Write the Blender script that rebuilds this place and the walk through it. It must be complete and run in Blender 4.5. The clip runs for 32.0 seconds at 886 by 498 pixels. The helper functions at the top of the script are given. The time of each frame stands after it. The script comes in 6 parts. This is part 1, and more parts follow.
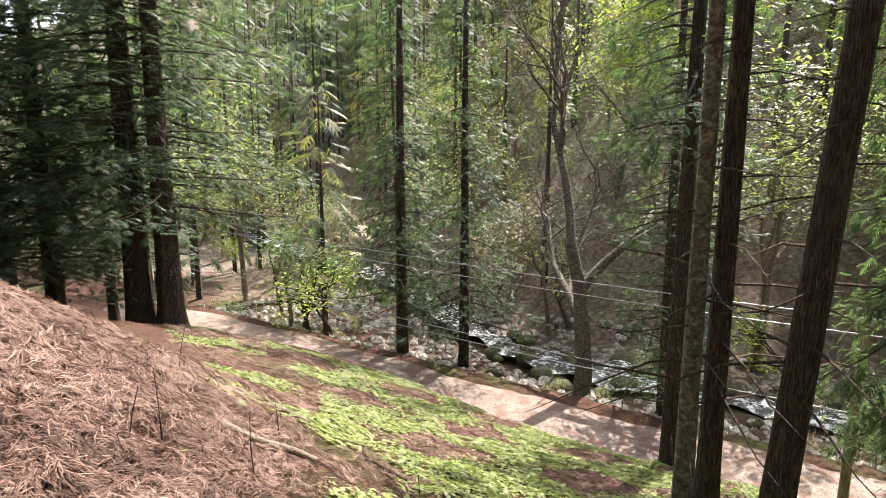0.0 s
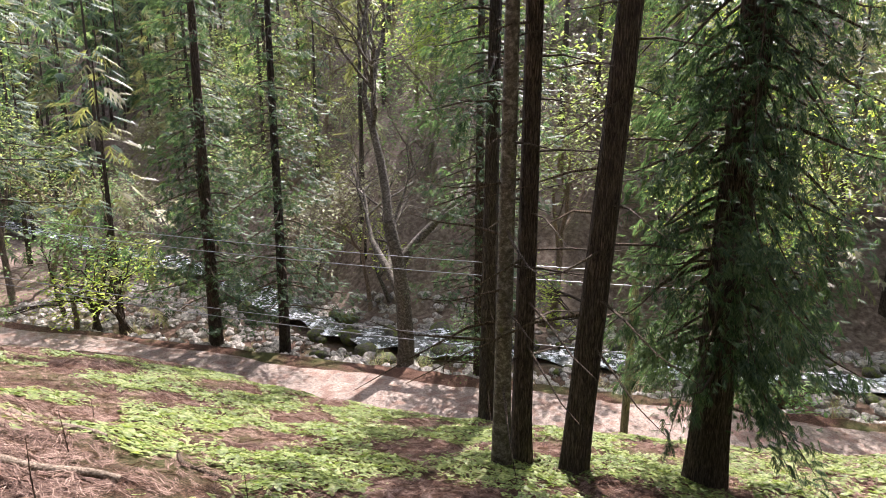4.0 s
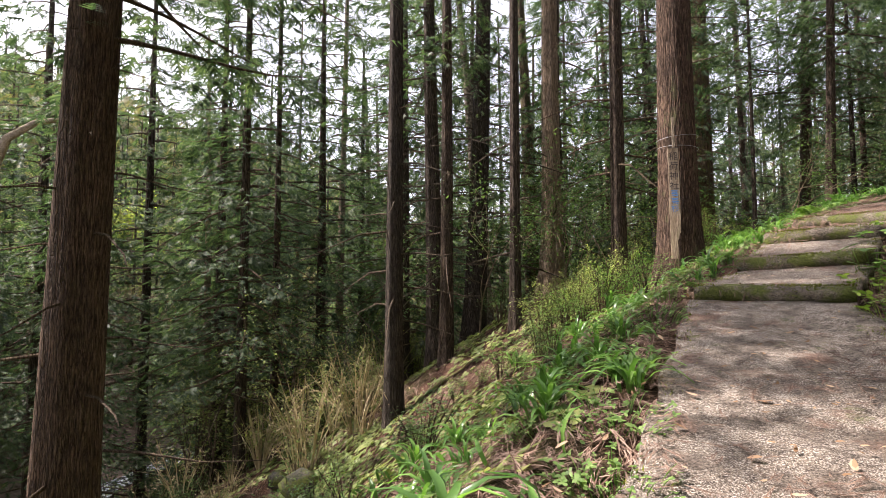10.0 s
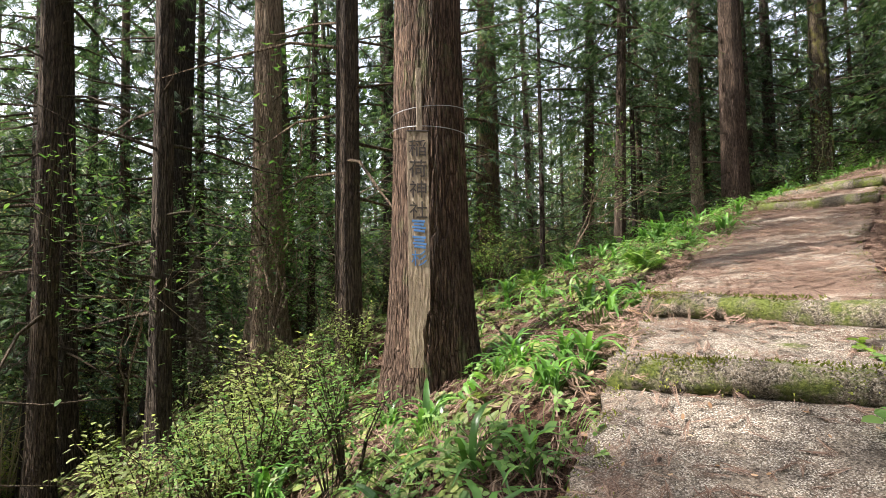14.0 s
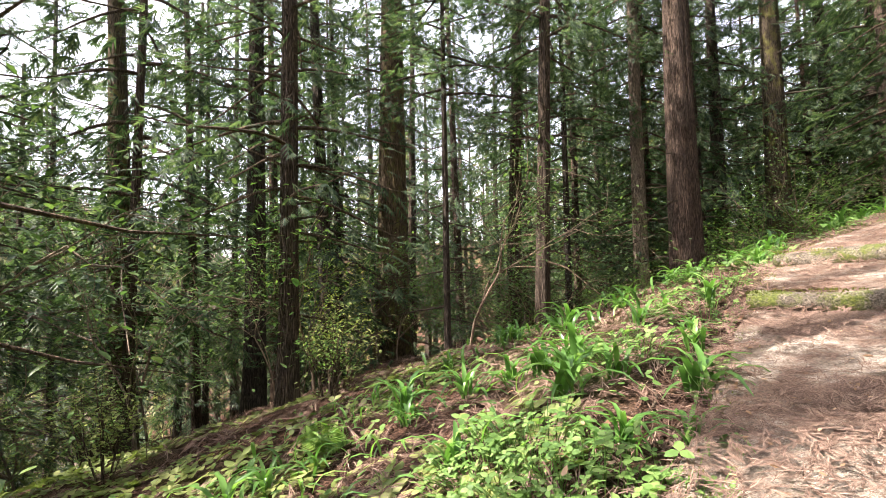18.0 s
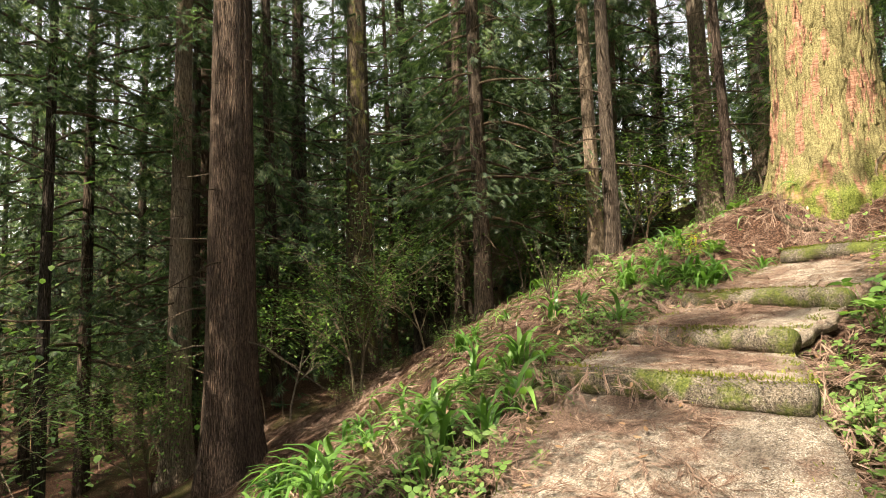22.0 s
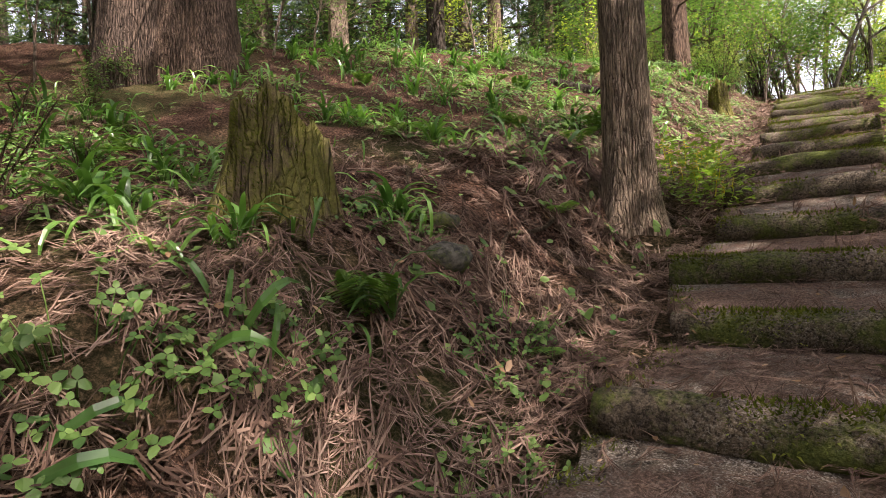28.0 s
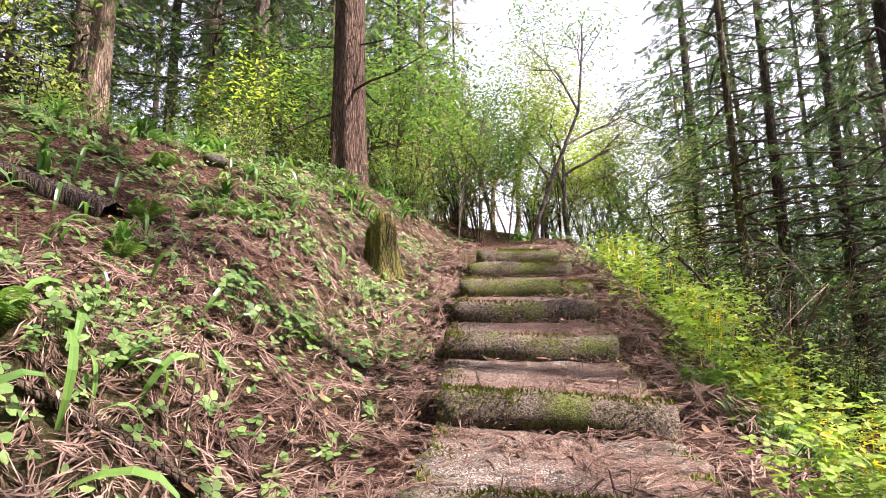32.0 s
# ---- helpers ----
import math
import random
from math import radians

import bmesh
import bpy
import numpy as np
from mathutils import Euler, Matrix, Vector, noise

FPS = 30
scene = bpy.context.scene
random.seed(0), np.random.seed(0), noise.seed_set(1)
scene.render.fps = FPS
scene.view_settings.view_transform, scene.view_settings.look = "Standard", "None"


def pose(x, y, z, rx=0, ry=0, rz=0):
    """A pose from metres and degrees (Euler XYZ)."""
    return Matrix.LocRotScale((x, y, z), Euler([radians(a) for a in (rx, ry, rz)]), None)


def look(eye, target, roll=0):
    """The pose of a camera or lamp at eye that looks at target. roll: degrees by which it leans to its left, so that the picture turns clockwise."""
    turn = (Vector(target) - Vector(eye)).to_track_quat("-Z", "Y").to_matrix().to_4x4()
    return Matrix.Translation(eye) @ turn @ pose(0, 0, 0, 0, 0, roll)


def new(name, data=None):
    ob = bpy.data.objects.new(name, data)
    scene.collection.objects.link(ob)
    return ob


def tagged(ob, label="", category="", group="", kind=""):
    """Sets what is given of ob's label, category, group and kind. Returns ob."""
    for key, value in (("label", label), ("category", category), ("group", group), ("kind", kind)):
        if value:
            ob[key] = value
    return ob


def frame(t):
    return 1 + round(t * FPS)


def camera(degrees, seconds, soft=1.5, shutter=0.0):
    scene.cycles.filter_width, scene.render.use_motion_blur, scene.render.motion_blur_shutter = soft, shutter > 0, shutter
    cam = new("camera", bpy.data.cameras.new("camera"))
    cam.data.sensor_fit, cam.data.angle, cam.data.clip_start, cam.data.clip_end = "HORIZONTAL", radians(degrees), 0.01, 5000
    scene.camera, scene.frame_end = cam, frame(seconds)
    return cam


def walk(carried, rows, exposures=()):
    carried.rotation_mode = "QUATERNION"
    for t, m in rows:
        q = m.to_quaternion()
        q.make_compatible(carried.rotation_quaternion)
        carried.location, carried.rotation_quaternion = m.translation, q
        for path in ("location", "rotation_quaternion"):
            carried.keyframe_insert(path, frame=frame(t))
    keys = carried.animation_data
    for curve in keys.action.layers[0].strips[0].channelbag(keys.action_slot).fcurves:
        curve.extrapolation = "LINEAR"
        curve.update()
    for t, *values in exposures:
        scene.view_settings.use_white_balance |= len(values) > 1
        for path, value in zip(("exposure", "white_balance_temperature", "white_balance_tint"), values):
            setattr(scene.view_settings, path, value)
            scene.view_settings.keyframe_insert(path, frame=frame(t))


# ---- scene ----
cam = camera(76.0, 32.0, 0.6)
PATH = [
    (0, (-2.708, -13.902, -1.299), (-4.361, -14.975, -1.639), 0.1),
    (0.5, (-2.713, -13.907, -1.304), (-4.344, -14.998, -1.691), -0.0),
    (1, (-2.716, -13.908, -1.304), (-4.329, -15.012, -1.729), -0.1),
    (1.5, (-2.713, -13.907, -1.304), (-4.321, -15.009, -1.752), -0.1),
    (2, (-2.712, -13.909, -1.305), (-4.347, -14.969, -1.758), -0.2),
    (2.5, (-2.707, -13.906, -1.300), (-4.400, -14.871, -1.752), -0.2),
    (4.5, (-2.808, -13.983, -1.326), (-4.756, -14.249, -1.695), 0.7),
    (5, (-2.787, -13.973, -1.318), (-4.764, -13.990, -1.619), 0.7),
    (5.5, (-2.801, -13.814, -1.234), (-4.772, -13.557, -1.454), 0.6),
    (6, (-2.761, -13.617, -1.182), (-4.673, -13.045, -1.321), 0.3),
    (6.5, (-2.712, -13.342, -1.117), (-4.503, -12.455, -1.189), 0.1),
    (7, (-2.683, -12.817, -0.991), (-4.306, -11.648, -1.009), -0.0),
    (7.5, (-2.497, -12.146, -0.800), (-3.945, -10.767, -0.779), -0.3),
    (8, (-2.293, -11.438, -0.703), (-3.562, -9.893, -0.651), -0.4),
    (8.5, (-2.076, -10.635, -0.551), (-3.166, -8.960, -0.484), -0.4),
    (9, (-1.825, -9.688, -0.541), (-2.755, -7.920, -0.441), -0.1),
    (9.5, (-1.667, -8.895, -0.392), (-2.425, -7.048, -0.270), -0.1),
    (10, (-1.570, -8.078, -0.215), (-2.166, -6.173, -0.083), 0.1),
    (10.5, (-1.435, -7.288, -0.096), (-1.881, -5.343, 0.047), 0.1),
    (11, (-1.316, -6.457, 0.029), (-1.623, -4.487, 0.178), -0.1),
    (11.5, (-1.188, -5.652, 0.186), (-1.367, -3.666, 0.340), -0.1),
    (12, (-1.073, -4.856, 0.378), (-1.140, -2.862, 0.530), -0.4),
    (12.5, (-0.963, -4.053, 0.566), (-0.953, -2.059, 0.713), -0.6),
    (13, (-0.838, -3.287, 0.703), (-0.764, -1.293, 0.842), -0.7),
    (13.5, (-0.729, -2.540, 0.892), (-0.629, -0.546, 1.009), -0.7),
    (15.5, (0.000, 0.000, 1.400), (0.000, 1.998, 1.497), -0.5),
    (16, (0.183, 0.411, 1.522), (0.183, 2.408, 1.623), -0.5),
    (16.5, (0.445, 0.999, 1.731), (0.466, 2.995, 1.852), -0.7),
    (17, (0.837, 1.481, 1.985), (0.910, 3.475, 2.126), -0.8),
    (17.5, (1.253, 2.023, 2.085), (1.414, 4.011, 2.229), -1.0),
    (18, (1.698, 2.661, 2.346), (1.956, 4.640, 2.486), -0.9),
    (18.5, (2.168, 3.273, 2.606), (2.560, 5.230, 2.746), -1.0),
    (19, (2.612, 3.939, 2.843), (3.130, 5.865, 2.984), -0.9),
    (19.5, (3.159, 4.581, 3.025), (3.807, 6.467, 3.166), -1.0),
    (20, (3.732, 5.302, 3.185), (4.511, 7.138, 3.330), -1.1),
    (20.5, (4.332, 5.996, 3.369), (5.252, 7.764, 3.527), -1.2),
    (21, (4.931, 6.662, 3.578), (6.020, 8.331, 3.747), -1.3),
    (21.5, (5.557, 7.276, 3.810), (6.818, 8.819, 3.982), -1.4),
    (22, (6.157, 7.758, 4.062), (7.585, 9.147, 4.246), -1.6),
    (22.5, (6.809, 8.166, 4.232), (8.363, 9.413, 4.408), -1.7),
    (23, (7.512, 8.498, 4.372), (9.170, 9.605, 4.533), -1.8),
    (23.5, (8.190, 8.800, 4.589), (9.939, 9.758, 4.741), -1.9),
    (24, (8.867, 9.104, 4.753), (10.698, 9.893, 4.911), -1.9),
    (24.5, (9.545, 9.407, 4.944), (11.450, 9.992, 5.115), -1.9),
    (26.5, (12.230, 9.499, 5.731), (14.180, 9.078, 5.870), -2.1),
    (27, (12.933, 9.209, 5.814), (14.801, 8.501, 5.927), -2.0),
    (27.5, (13.612, 8.781, 6.047), (15.352, 7.800, 6.144), -1.9),
    (28, (14.135, 8.168, 6.351), (15.711, 6.940, 6.448), -1.8),
    (28.5, (14.554, 7.449, 6.677), (15.968, 6.039, 6.798), -1.6),
    (29, (14.895, 6.678, 7.001), (16.152, 5.131, 7.161), -1.4),
    (29.5, (15.158, 5.988, 7.277), (16.291, 4.351, 7.466), -1.3),
    (30, (15.369, 5.248, 7.500), (16.395, 3.545, 7.714), -1.2),
    (30.5, (15.553, 4.562, 7.699), (16.503, 2.818, 7.932), -1.1),
    (31, (15.738, 3.844, 8.001), (16.634, 2.077, 8.268), -1.0),
    (31.5, (15.975, 3.156, 8.251), (16.825, 1.372, 8.560), -0.9),
    (32, (16.212, 2.438, 8.553), (17.025, 0.643, 8.895), -0.9),
]
EXPOSURES = [(0.0, 1.75, 6500.0, 20.0), (5.0, 1.55, 6100.0, 26.0), (7.0, 1.15, 6200.0, 32.0), (9.0, 1.15, 6700.0, 26.0), (12.0, 1.45, 6500.0, 14.0), (16.0, 1.28, 6600.0, 12.0), (17.0, 1.4, 6700.0, 14.0), (18.0, 1.9, 6700.0, 18.0), (20.0, 1.6, 7000.0, 14.0), (22.0, 1.45, 7700.0, 10.0), (23.0, 1.6, 7500.0, 12.0), (27.0, 1.4, 7400.0, 14.0), (28.0, 1.35, 6900.0, 22.0), (29.0, 1.88, 6600.0, 25.0), (31.0, 1.6, 6600.0, 32.0), (32.0, 1.5, 6500.0, 30.0)]
walk(cam, [(t, look(eye, target, roll)) for t, eye, target, roll in PATH], EXPOSURES)

# ---- light: sun from across the valley, through the trees ----
SUN_AZ, SUN_EL = radians(266.0), radians(50.0)   # compass azimuth (from +y, clockwise) and height
world = bpy.data.worlds.new("sky")
scene.world = world
world.use_nodes = True
wn, wl = world.node_tree.nodes, world.node_tree.links
sky = wn.new("ShaderNodeTexSky")
sky.sky_type, sky.sun_disc = "NISHITA", False
sky.sun_elevation, sky.sun_rotation = SUN_EL, SUN_AZ
sky.dust_density, sky.air_density = 3.0, 1.0
haze = wn.new("ShaderNodeHueSaturation")   # thin white haze
haze.inputs["Saturation"].default_value, haze.inputs["Value"].default_value = 0.4, 1.55
wl.new(sky.outputs[0], haze.inputs["Color"])
wl.new(haze.outputs[0], wn["Background"].inputs[0])
wn["Background"].inputs[1].default_value = 0.12
sun_dir = Vector((math.sin(SUN_AZ) * math.cos(SUN_EL), math.cos(SUN_AZ) * math.cos(SUN_EL), math.sin(SUN_EL)))
sun = new("sun", bpy.data.lights.new("sun", "SUN"))
sun.data.energy, sun.data.angle, sun.data.color = 5.0, radians(0.6), (1.0, 0.95, 0.86)
sun.matrix_world = look(sun_dir * 100, (0, 0, 0))

# ---- materials ----


def material(name):
    m = bpy.data.materials.new(name)
    m.use_nodes = True
    nt = m.node_tree
    return m, nt.nodes, nt.links, nt.nodes["Principled BSDF"]


def mapped(nodes, links, scale, space="Object"):
    tc, mp = nodes.new("ShaderNodeTexCoord"), nodes.new("ShaderNodeMapping")
    mp.inputs["Scale"].default_value = scale
    links.new(tc.outputs[space], mp.inputs[0])
    return mp.outputs[0]


def world_mapped(nodes, links, scale):
    geo, mp = nodes.new("ShaderNodeNewGeometry"), nodes.new("ShaderNodeMapping")
    mp.inputs["Scale"].default_value = scale
    links.new(geo.outputs["Position"], mp.inputs[0])
    return mp.outputs[0]


def noise_tex(nodes, links, vec, scale, detail=4.0, rough=0.6):
    n = nodes.new("ShaderNodeTexNoise")
    n.inputs["Scale"].default_value, n.inputs["Detail"].default_value, n.inputs["Roughness"].default_value = scale, detail, rough
    links.new(vec, n.inputs["Vector"])
    return n.outputs["Fac"]


def ramp(nodes, links, fac, stops):
    r = nodes.new("ShaderNodeValToRGB")
    e = r.color_ramp.elements
    while len(e) < len(stops):
        e.new(0.5)
    for k, (p, c) in zip(e, stops):
        k.position, k.color = p, (*c, 1.0)
    links.new(fac, r.inputs[0])
    return r.outputs[0]


def mix(nodes, links, fac, a, b, mode="MIX"):
    m = nodes.new("ShaderNodeMix")
    m.data_type, m.blend_type = "RGBA", mode
    for s, v in ((m.inputs[0], fac), (m.inputs[6], a), (m.inputs[7], b)):
        if isinstance(v, (int, float)):
            s.default_value = v
        elif isinstance(v, tuple):
            s.default_value = (*v, 1.0)
        else:
            links.new(v, s)
    return m.outputs[2]


def bump(nodes, links, bsdf, height, strength, dist):
    b = nodes.new("ShaderNodeBump")
    b.inputs["Strength"].default_value, b.inputs["Distance"].default_value = strength, dist
    links.new(height, b.inputs["Height"])
    links.new(b.outputs[0], bsdf.inputs["Normal"])


def math_node(nodes, links, op, a, b, c=0.0):
    m = nodes.new("ShaderNodeMath")
    m.operation = op
    links.new(a, m.inputs[0])
    m.inputs[1].default_value, m.inputs[2].default_value = b, c
    return m.outputs[0]


def cracks(nodes, links, scale, warp=0.02):
    """Distance from the cracks between long plates of bark: 0 in a crack."""
    geo = nodes.new("ShaderNodeNewGeometry")
    n = nodes.new("ShaderNodeTexNoise")
    n.inputs["Scale"].default_value, n.inputs["Detail"].default_value = 5.0, 3.0
    links.new(geo.outputs["Position"], n.inputs["Vector"])
    add = nodes.new("ShaderNodeVectorMath")
    add.operation = "MULTIPLY_ADD"
    links.new(n.outputs["Color"], add.inputs[0])
    add.inputs[1].default_value = (warp * 4, warp * 4, warp * 4)
    links.new(geo.outputs["Position"], add.inputs[2])
    mp = nodes.new("ShaderNodeMapping")
    mp.inputs["Scale"].default_value = scale
    links.new(add.outputs[0], mp.inputs[0])
    vo = nodes.new("ShaderNodeTexVoronoi")
    vo.feature = "DISTANCE_TO_EDGE"
    vo.inputs["Scale"].default_value = 1.0
    links.new(mp.outputs[0], vo.inputs["Vector"])
    return vo.outputs["Distance"]


def bark(name, dark, mid, light, moss=0.0, moss_col=(0.13, 0.15, 0.03), strip=12.0, flat=0.9, crack=0.14):
    """Stringy bark: long narrow plates with dark cracks between them, with moss in patches."""
    m, n, l, b = material(name)
    f1 = noise_tex(n, l, world_mapped(n, l, (strip * 1.6, strip * 1.6, flat * 3.0)), 2.0, 9.0, 0.78)
    f2 = noise_tex(n, l, world_mapped(n, l, (1.3, 1.3, 0.6)), 1.6, 3.0)
    edge = cracks(n, l, (strip * 2.6, strip * 2.6, flat * 1.5), 0.016)
    plate = ramp(n, l, edge, [(0.0, (0, 0, 0)), (crack or 1.0, (1, 1, 1))])
    col = ramp(n, l, f1, [(0.36, dark), (0.5, mid), (0.64, light)])
    if crack:
        gap = ramp(n, l, edge, [(0.0, (0.3, 0.28, 0.26)), (crack * 0.5, (0.8, 0.79, 0.78)), (crack * 1.6, (1.12, 1.1, 1.08))])
        col = mix(n, l, ramp(n, l, f2, [(0.35, (0.55, 0.55, 0.55)), (0.6, (1, 1, 1))]), col, mix(n, l, 1.0, col, gap, "MULTIPLY"))
    inf = n.new("ShaderNodeObjectInfo")
    tint = ramp(n, l, inf.outputs["Random"], [(0.0, (0.72, 0.74, 0.76)), (0.5, (1.0, 0.97, 0.93)), (1.0, (1.06, 0.98, 0.9))])
    col = mix(n, l, 1.0, col, tint, "MULTIPLY")
    col = mix(n, l, 0.55, col, ramp(n, l, f2, [(0.3, (0.55, 0.55, 0.55)), (0.7, (1.3, 1.25, 1.2))]), "MULTIPLY")
    if moss:
        f3 = noise_tex(n, l, world_mapped(n, l, (2.0, 2.0, 1.1)), 1.5, 8.0, 0.7)
        fac = ramp(n, l, f3, [(0.62 - 0.3 * moss, (0, 0, 0)), (0.74 - 0.3 * moss, (1, 1, 1))])
        mcol = ramp(n, l, noise_tex(n, l, world_mapped(n, l, (30, 30, 30)), 1.0), [(0.3, tuple(c * 0.5 for c in moss_col)), (0.7, moss_col)])
        col = mix(n, l, fac, col, mcol)
    l.new(col, b.inputs["Base Color"])
    b.inputs["Roughness"].default_value = 0.92
    b.inputs["Specular IOR Level"].default_value = 0.2
    add = n.new("ShaderNodeMath")
    add.operation = "ADD"
    l.new(f1, add.inputs[0])
    l.new(plate, add.inputs[1])
    bump(n, l, b, add.outputs[0], 1.0, 0.022)
    return m


def great_bark():
    """Red plated bark crusted with yellow lichen; green moss round the foot."""
    m, n, l, b = material("great_bark")
    w = world_mapped(n, l, (1, 1, 1))
    crust = noise_tex(n, l, w, 48.0, 6.0, 0.75)
    lichen = ramp(n, l, crust, [(0.34, (0.075, 0.058, 0.03)), (0.47, (0.215, 0.185, 0.09)), (0.62, (0.38, 0.345, 0.17))])
    red = ramp(n, l, noise_tex(n, l, world_mapped(n, l, (9, 9, 55)), 1.0, 4.0, 0.6), [(0.3, (0.15, 0.075, 0.05)), (0.5, (0.36, 0.19, 0.13)), (0.7, (0.55, 0.34, 0.25))])
    bare = noise_tex(n, l, world_mapped(n, l, (4.2, 4.2, 1.1)), 1.0, 8.0, 0.68)
    big = noise_tex(n, l, w, 1.1, 3.0)
    col = mix(n, l, ramp(n, l, bare, [(0.545, (0, 0, 0)), (0.56, (1, 1, 1))]), lichen, red)
    tc, sep = n.new("ShaderNodeTexCoord"), n.new("ShaderNodeSeparateXYZ")
    l.new(tc.outputs["Object"], sep.inputs[0])
    foot = math_node(n, l, "MULTIPLY_ADD", sep.outputs["Z"], -0.42, 0.72)
    both = n.new("ShaderNodeMath")
    both.operation = "MULTIPLY"
    l.new(foot, both.inputs[0])
    l.new(noise_tex(n, l, world_mapped(n, l, (3, 3, 1.6)), 1.0, 7.0, 0.7), both.inputs[1])
    green = ramp(n, l, crust, [(0.36, (0.04, 0.07, 0.012)), (0.62, (0.25, 0.31, 0.06))])
    col = mix(n, l, ramp(n, l, both.outputs[0], [(0.32, (0, 0, 0)), (0.42, (0.85, 0.85, 0.85))]), col, green)
    edge = cracks(n, l, (24, 24, 2.6), 0.03)
    torn = ramp(n, l, noise_tex(n, l, w, 4.0, 4.0), [(0.45, (0, 0, 0)), (0.6, (1, 1, 1))])
    col = mix(n, l, torn, col, mix(n, l, 1.0, col, ramp(n, l, edge, [(0.0, (0.45, 0.4, 0.37)), (0.04, (0.9, 0.89, 0.88)), (0.1, (1, 1, 1))]), "MULTIPLY"))
    col = mix(n, l, 0.5, col, ramp(n, l, big, [(0.3, (0.65, 0.63, 0.6)), (0.7, (1.2, 1.18, 1.15))]), "MULTIPLY")
    l.new(col, b.inputs["Base Color"])
    b.inputs["Roughness"].default_value, b.inputs["Specular IOR Level"].default_value = 0.95, 0.1
    add = n.new("ShaderNodeMath")
    add.operation = "ADD"
    l.new(crust, add.inputs[0])
    l.new(ramp(n, l, edge, [(0.0, (0.6, 0.6, 0.6)), (0.1, (1, 1, 1))]), add.inputs[1])
    bump(n, l, b, add.outputs[0], 1.0, 0.022)
    return m


def leaf(name, cols, trans=0.35, rough=0.5, spec=0.3):
    """Thin leaves: a third of the light passes through."""
    m, n, l, b = material(name)
    geo, inf = n.new("ShaderNodeNewGeometry"), n.new("ShaderNodeObjectInfo")
    big = noise_tex(n, l, world_mapped(n, l, (0.7, 0.7, 0.7)), 1.0, 2.0)
    add = n.new("ShaderNodeMath")
    add.operation = "MULTIPLY_ADD"
    l.new(geo.outputs["Random Per Island"], add.inputs[0])
    add.inputs[1].default_value = 0.55
    sub = n.new("ShaderNodeMath")
    sub.operation = "MULTIPLY_ADD"
    l.new(big, sub.inputs[0])
    sub.inputs[1].default_value, sub.inputs[2].default_value = 0.7, -0.12
    l.new(sub.outputs[0], add.inputs[2])
    k = len(cols) - 1
    col = ramp(n, l, add.outputs[0], [(0.15 + 0.7 * i / k, c) for i, c in enumerate(cols)])
    l.new(col, b.inputs["Base Color"])
    b.inputs["Roughness"].default_value = rough
    b.inputs["Specular IOR Level"].default_value = spec
    t = n.new("ShaderNodeBsdfTranslucent")
    tc = mix(n, l, 1.0, col, (1.25, 1.4, 0.8), "MULTIPLY")
    l.new(tc, t.inputs[0])
    ms = n.new("ShaderNodeMixShader")
    ms.inputs[0].default_value = trans
    l.new(b.outputs[0], ms.inputs[1])
    l.new(t.outputs[0], ms.inputs[2])
    l.new(ms.outputs[0], n["Material Output"].inputs[0])
    return m


M = {}
M["cedar_bark"] = bark("cedar_bark", (0.025, 0.018, 0.014), (0.105, 0.074, 0.057), (0.22, 0.163, 0.126))
M["dark_bark"] = bark("dark_bark", (0.022, 0.018, 0.015), (0.078, 0.062, 0.05), (0.175, 0.145, 0.12))
M["mossy_bark"] = bark("mossy_bark", (0.04, 0.03, 0.02), (0.13, 0.10, 0.07), (0.24, 0.19, 0.13), 0.35, (0.2, 0.18, 0.06))
M["lit_bark"] = great_bark()
M["red_strip"] = bark("red_strip", (0.16, 0.08, 0.05), (0.38, 0.21, 0.14), (0.55, 0.36, 0.27), strip=9.0, flat=6.0)
M["grey_bark"] = bark("grey_bark", (0.09, 0.07, 0.055), (0.255, 0.205, 0.16), (0.46, 0.385, 0.31), strip=14.0, flat=1.1)
M["furrowed_bark"] = bark("furrowed_bark", (0.03, 0.02, 0.016), (0.1, 0.068, 0.052), (0.22, 0.165, 0.13), 0.15, (0.16, 0.17, 0.08), strip=12.0, flat=1.0)
M["pale_bark"] = bark("pale_bark", (0.05, 0.042, 0.033), (0.13, 0.11, 0.085), (0.34, 0.31, 0.26), 0.1, (0.16, 0.17, 0.06), strip=3.0, flat=2.0, crack=0.0)
# Bark of the crooked limb, brightened: the sun on it is in the colour.
M["sunlit_limb"] = bark("sunlit_limb", (0.2, 0.17, 0.13), (0.42, 0.37, 0.3), (0.62, 0.57, 0.48), strip=5.0, flat=3.0, crack=0.0)
M["twig"] = bark("twig", (0.05, 0.035, 0.025), (0.11, 0.085, 0.06), (0.22, 0.18, 0.14))
M["cedar_leaf"] = leaf("cedar_leaf", [(0.024, 0.047, 0.028), (0.06, 0.1, 0.052), (0.145, 0.185, 0.095)], 0.45)
M["far_leaf"] = leaf("far_leaf", [(0.04, 0.07, 0.045), (0.085, 0.13, 0.07), (0.19, 0.22, 0.12)], 0.4)
M["iris_leaf"] = leaf("iris_leaf", [(0.05, 0.12, 0.03), (0.1, 0.22, 0.045), (0.2, 0.36, 0.08)], 0.4, 0.3, 0.5)
M["herb_leaf"] = leaf("herb_leaf", [(0.05, 0.11, 0.03), (0.115, 0.21, 0.05), (0.22, 0.33, 0.1)], 0.4, 0.5)
M["grass_leaf"] = leaf("grass_leaf", [(0.12, 0.19, 0.035), (0.22, 0.34, 0.05), (0.36, 0.46, 0.1)], 0.4, 0.5)
M["weed_leaf"] = leaf("weed_leaf", [(0.08, 0.105, 0.03), (0.16, 0.21, 0.055), (0.29, 0.31, 0.11)], 0.35, 0.5)
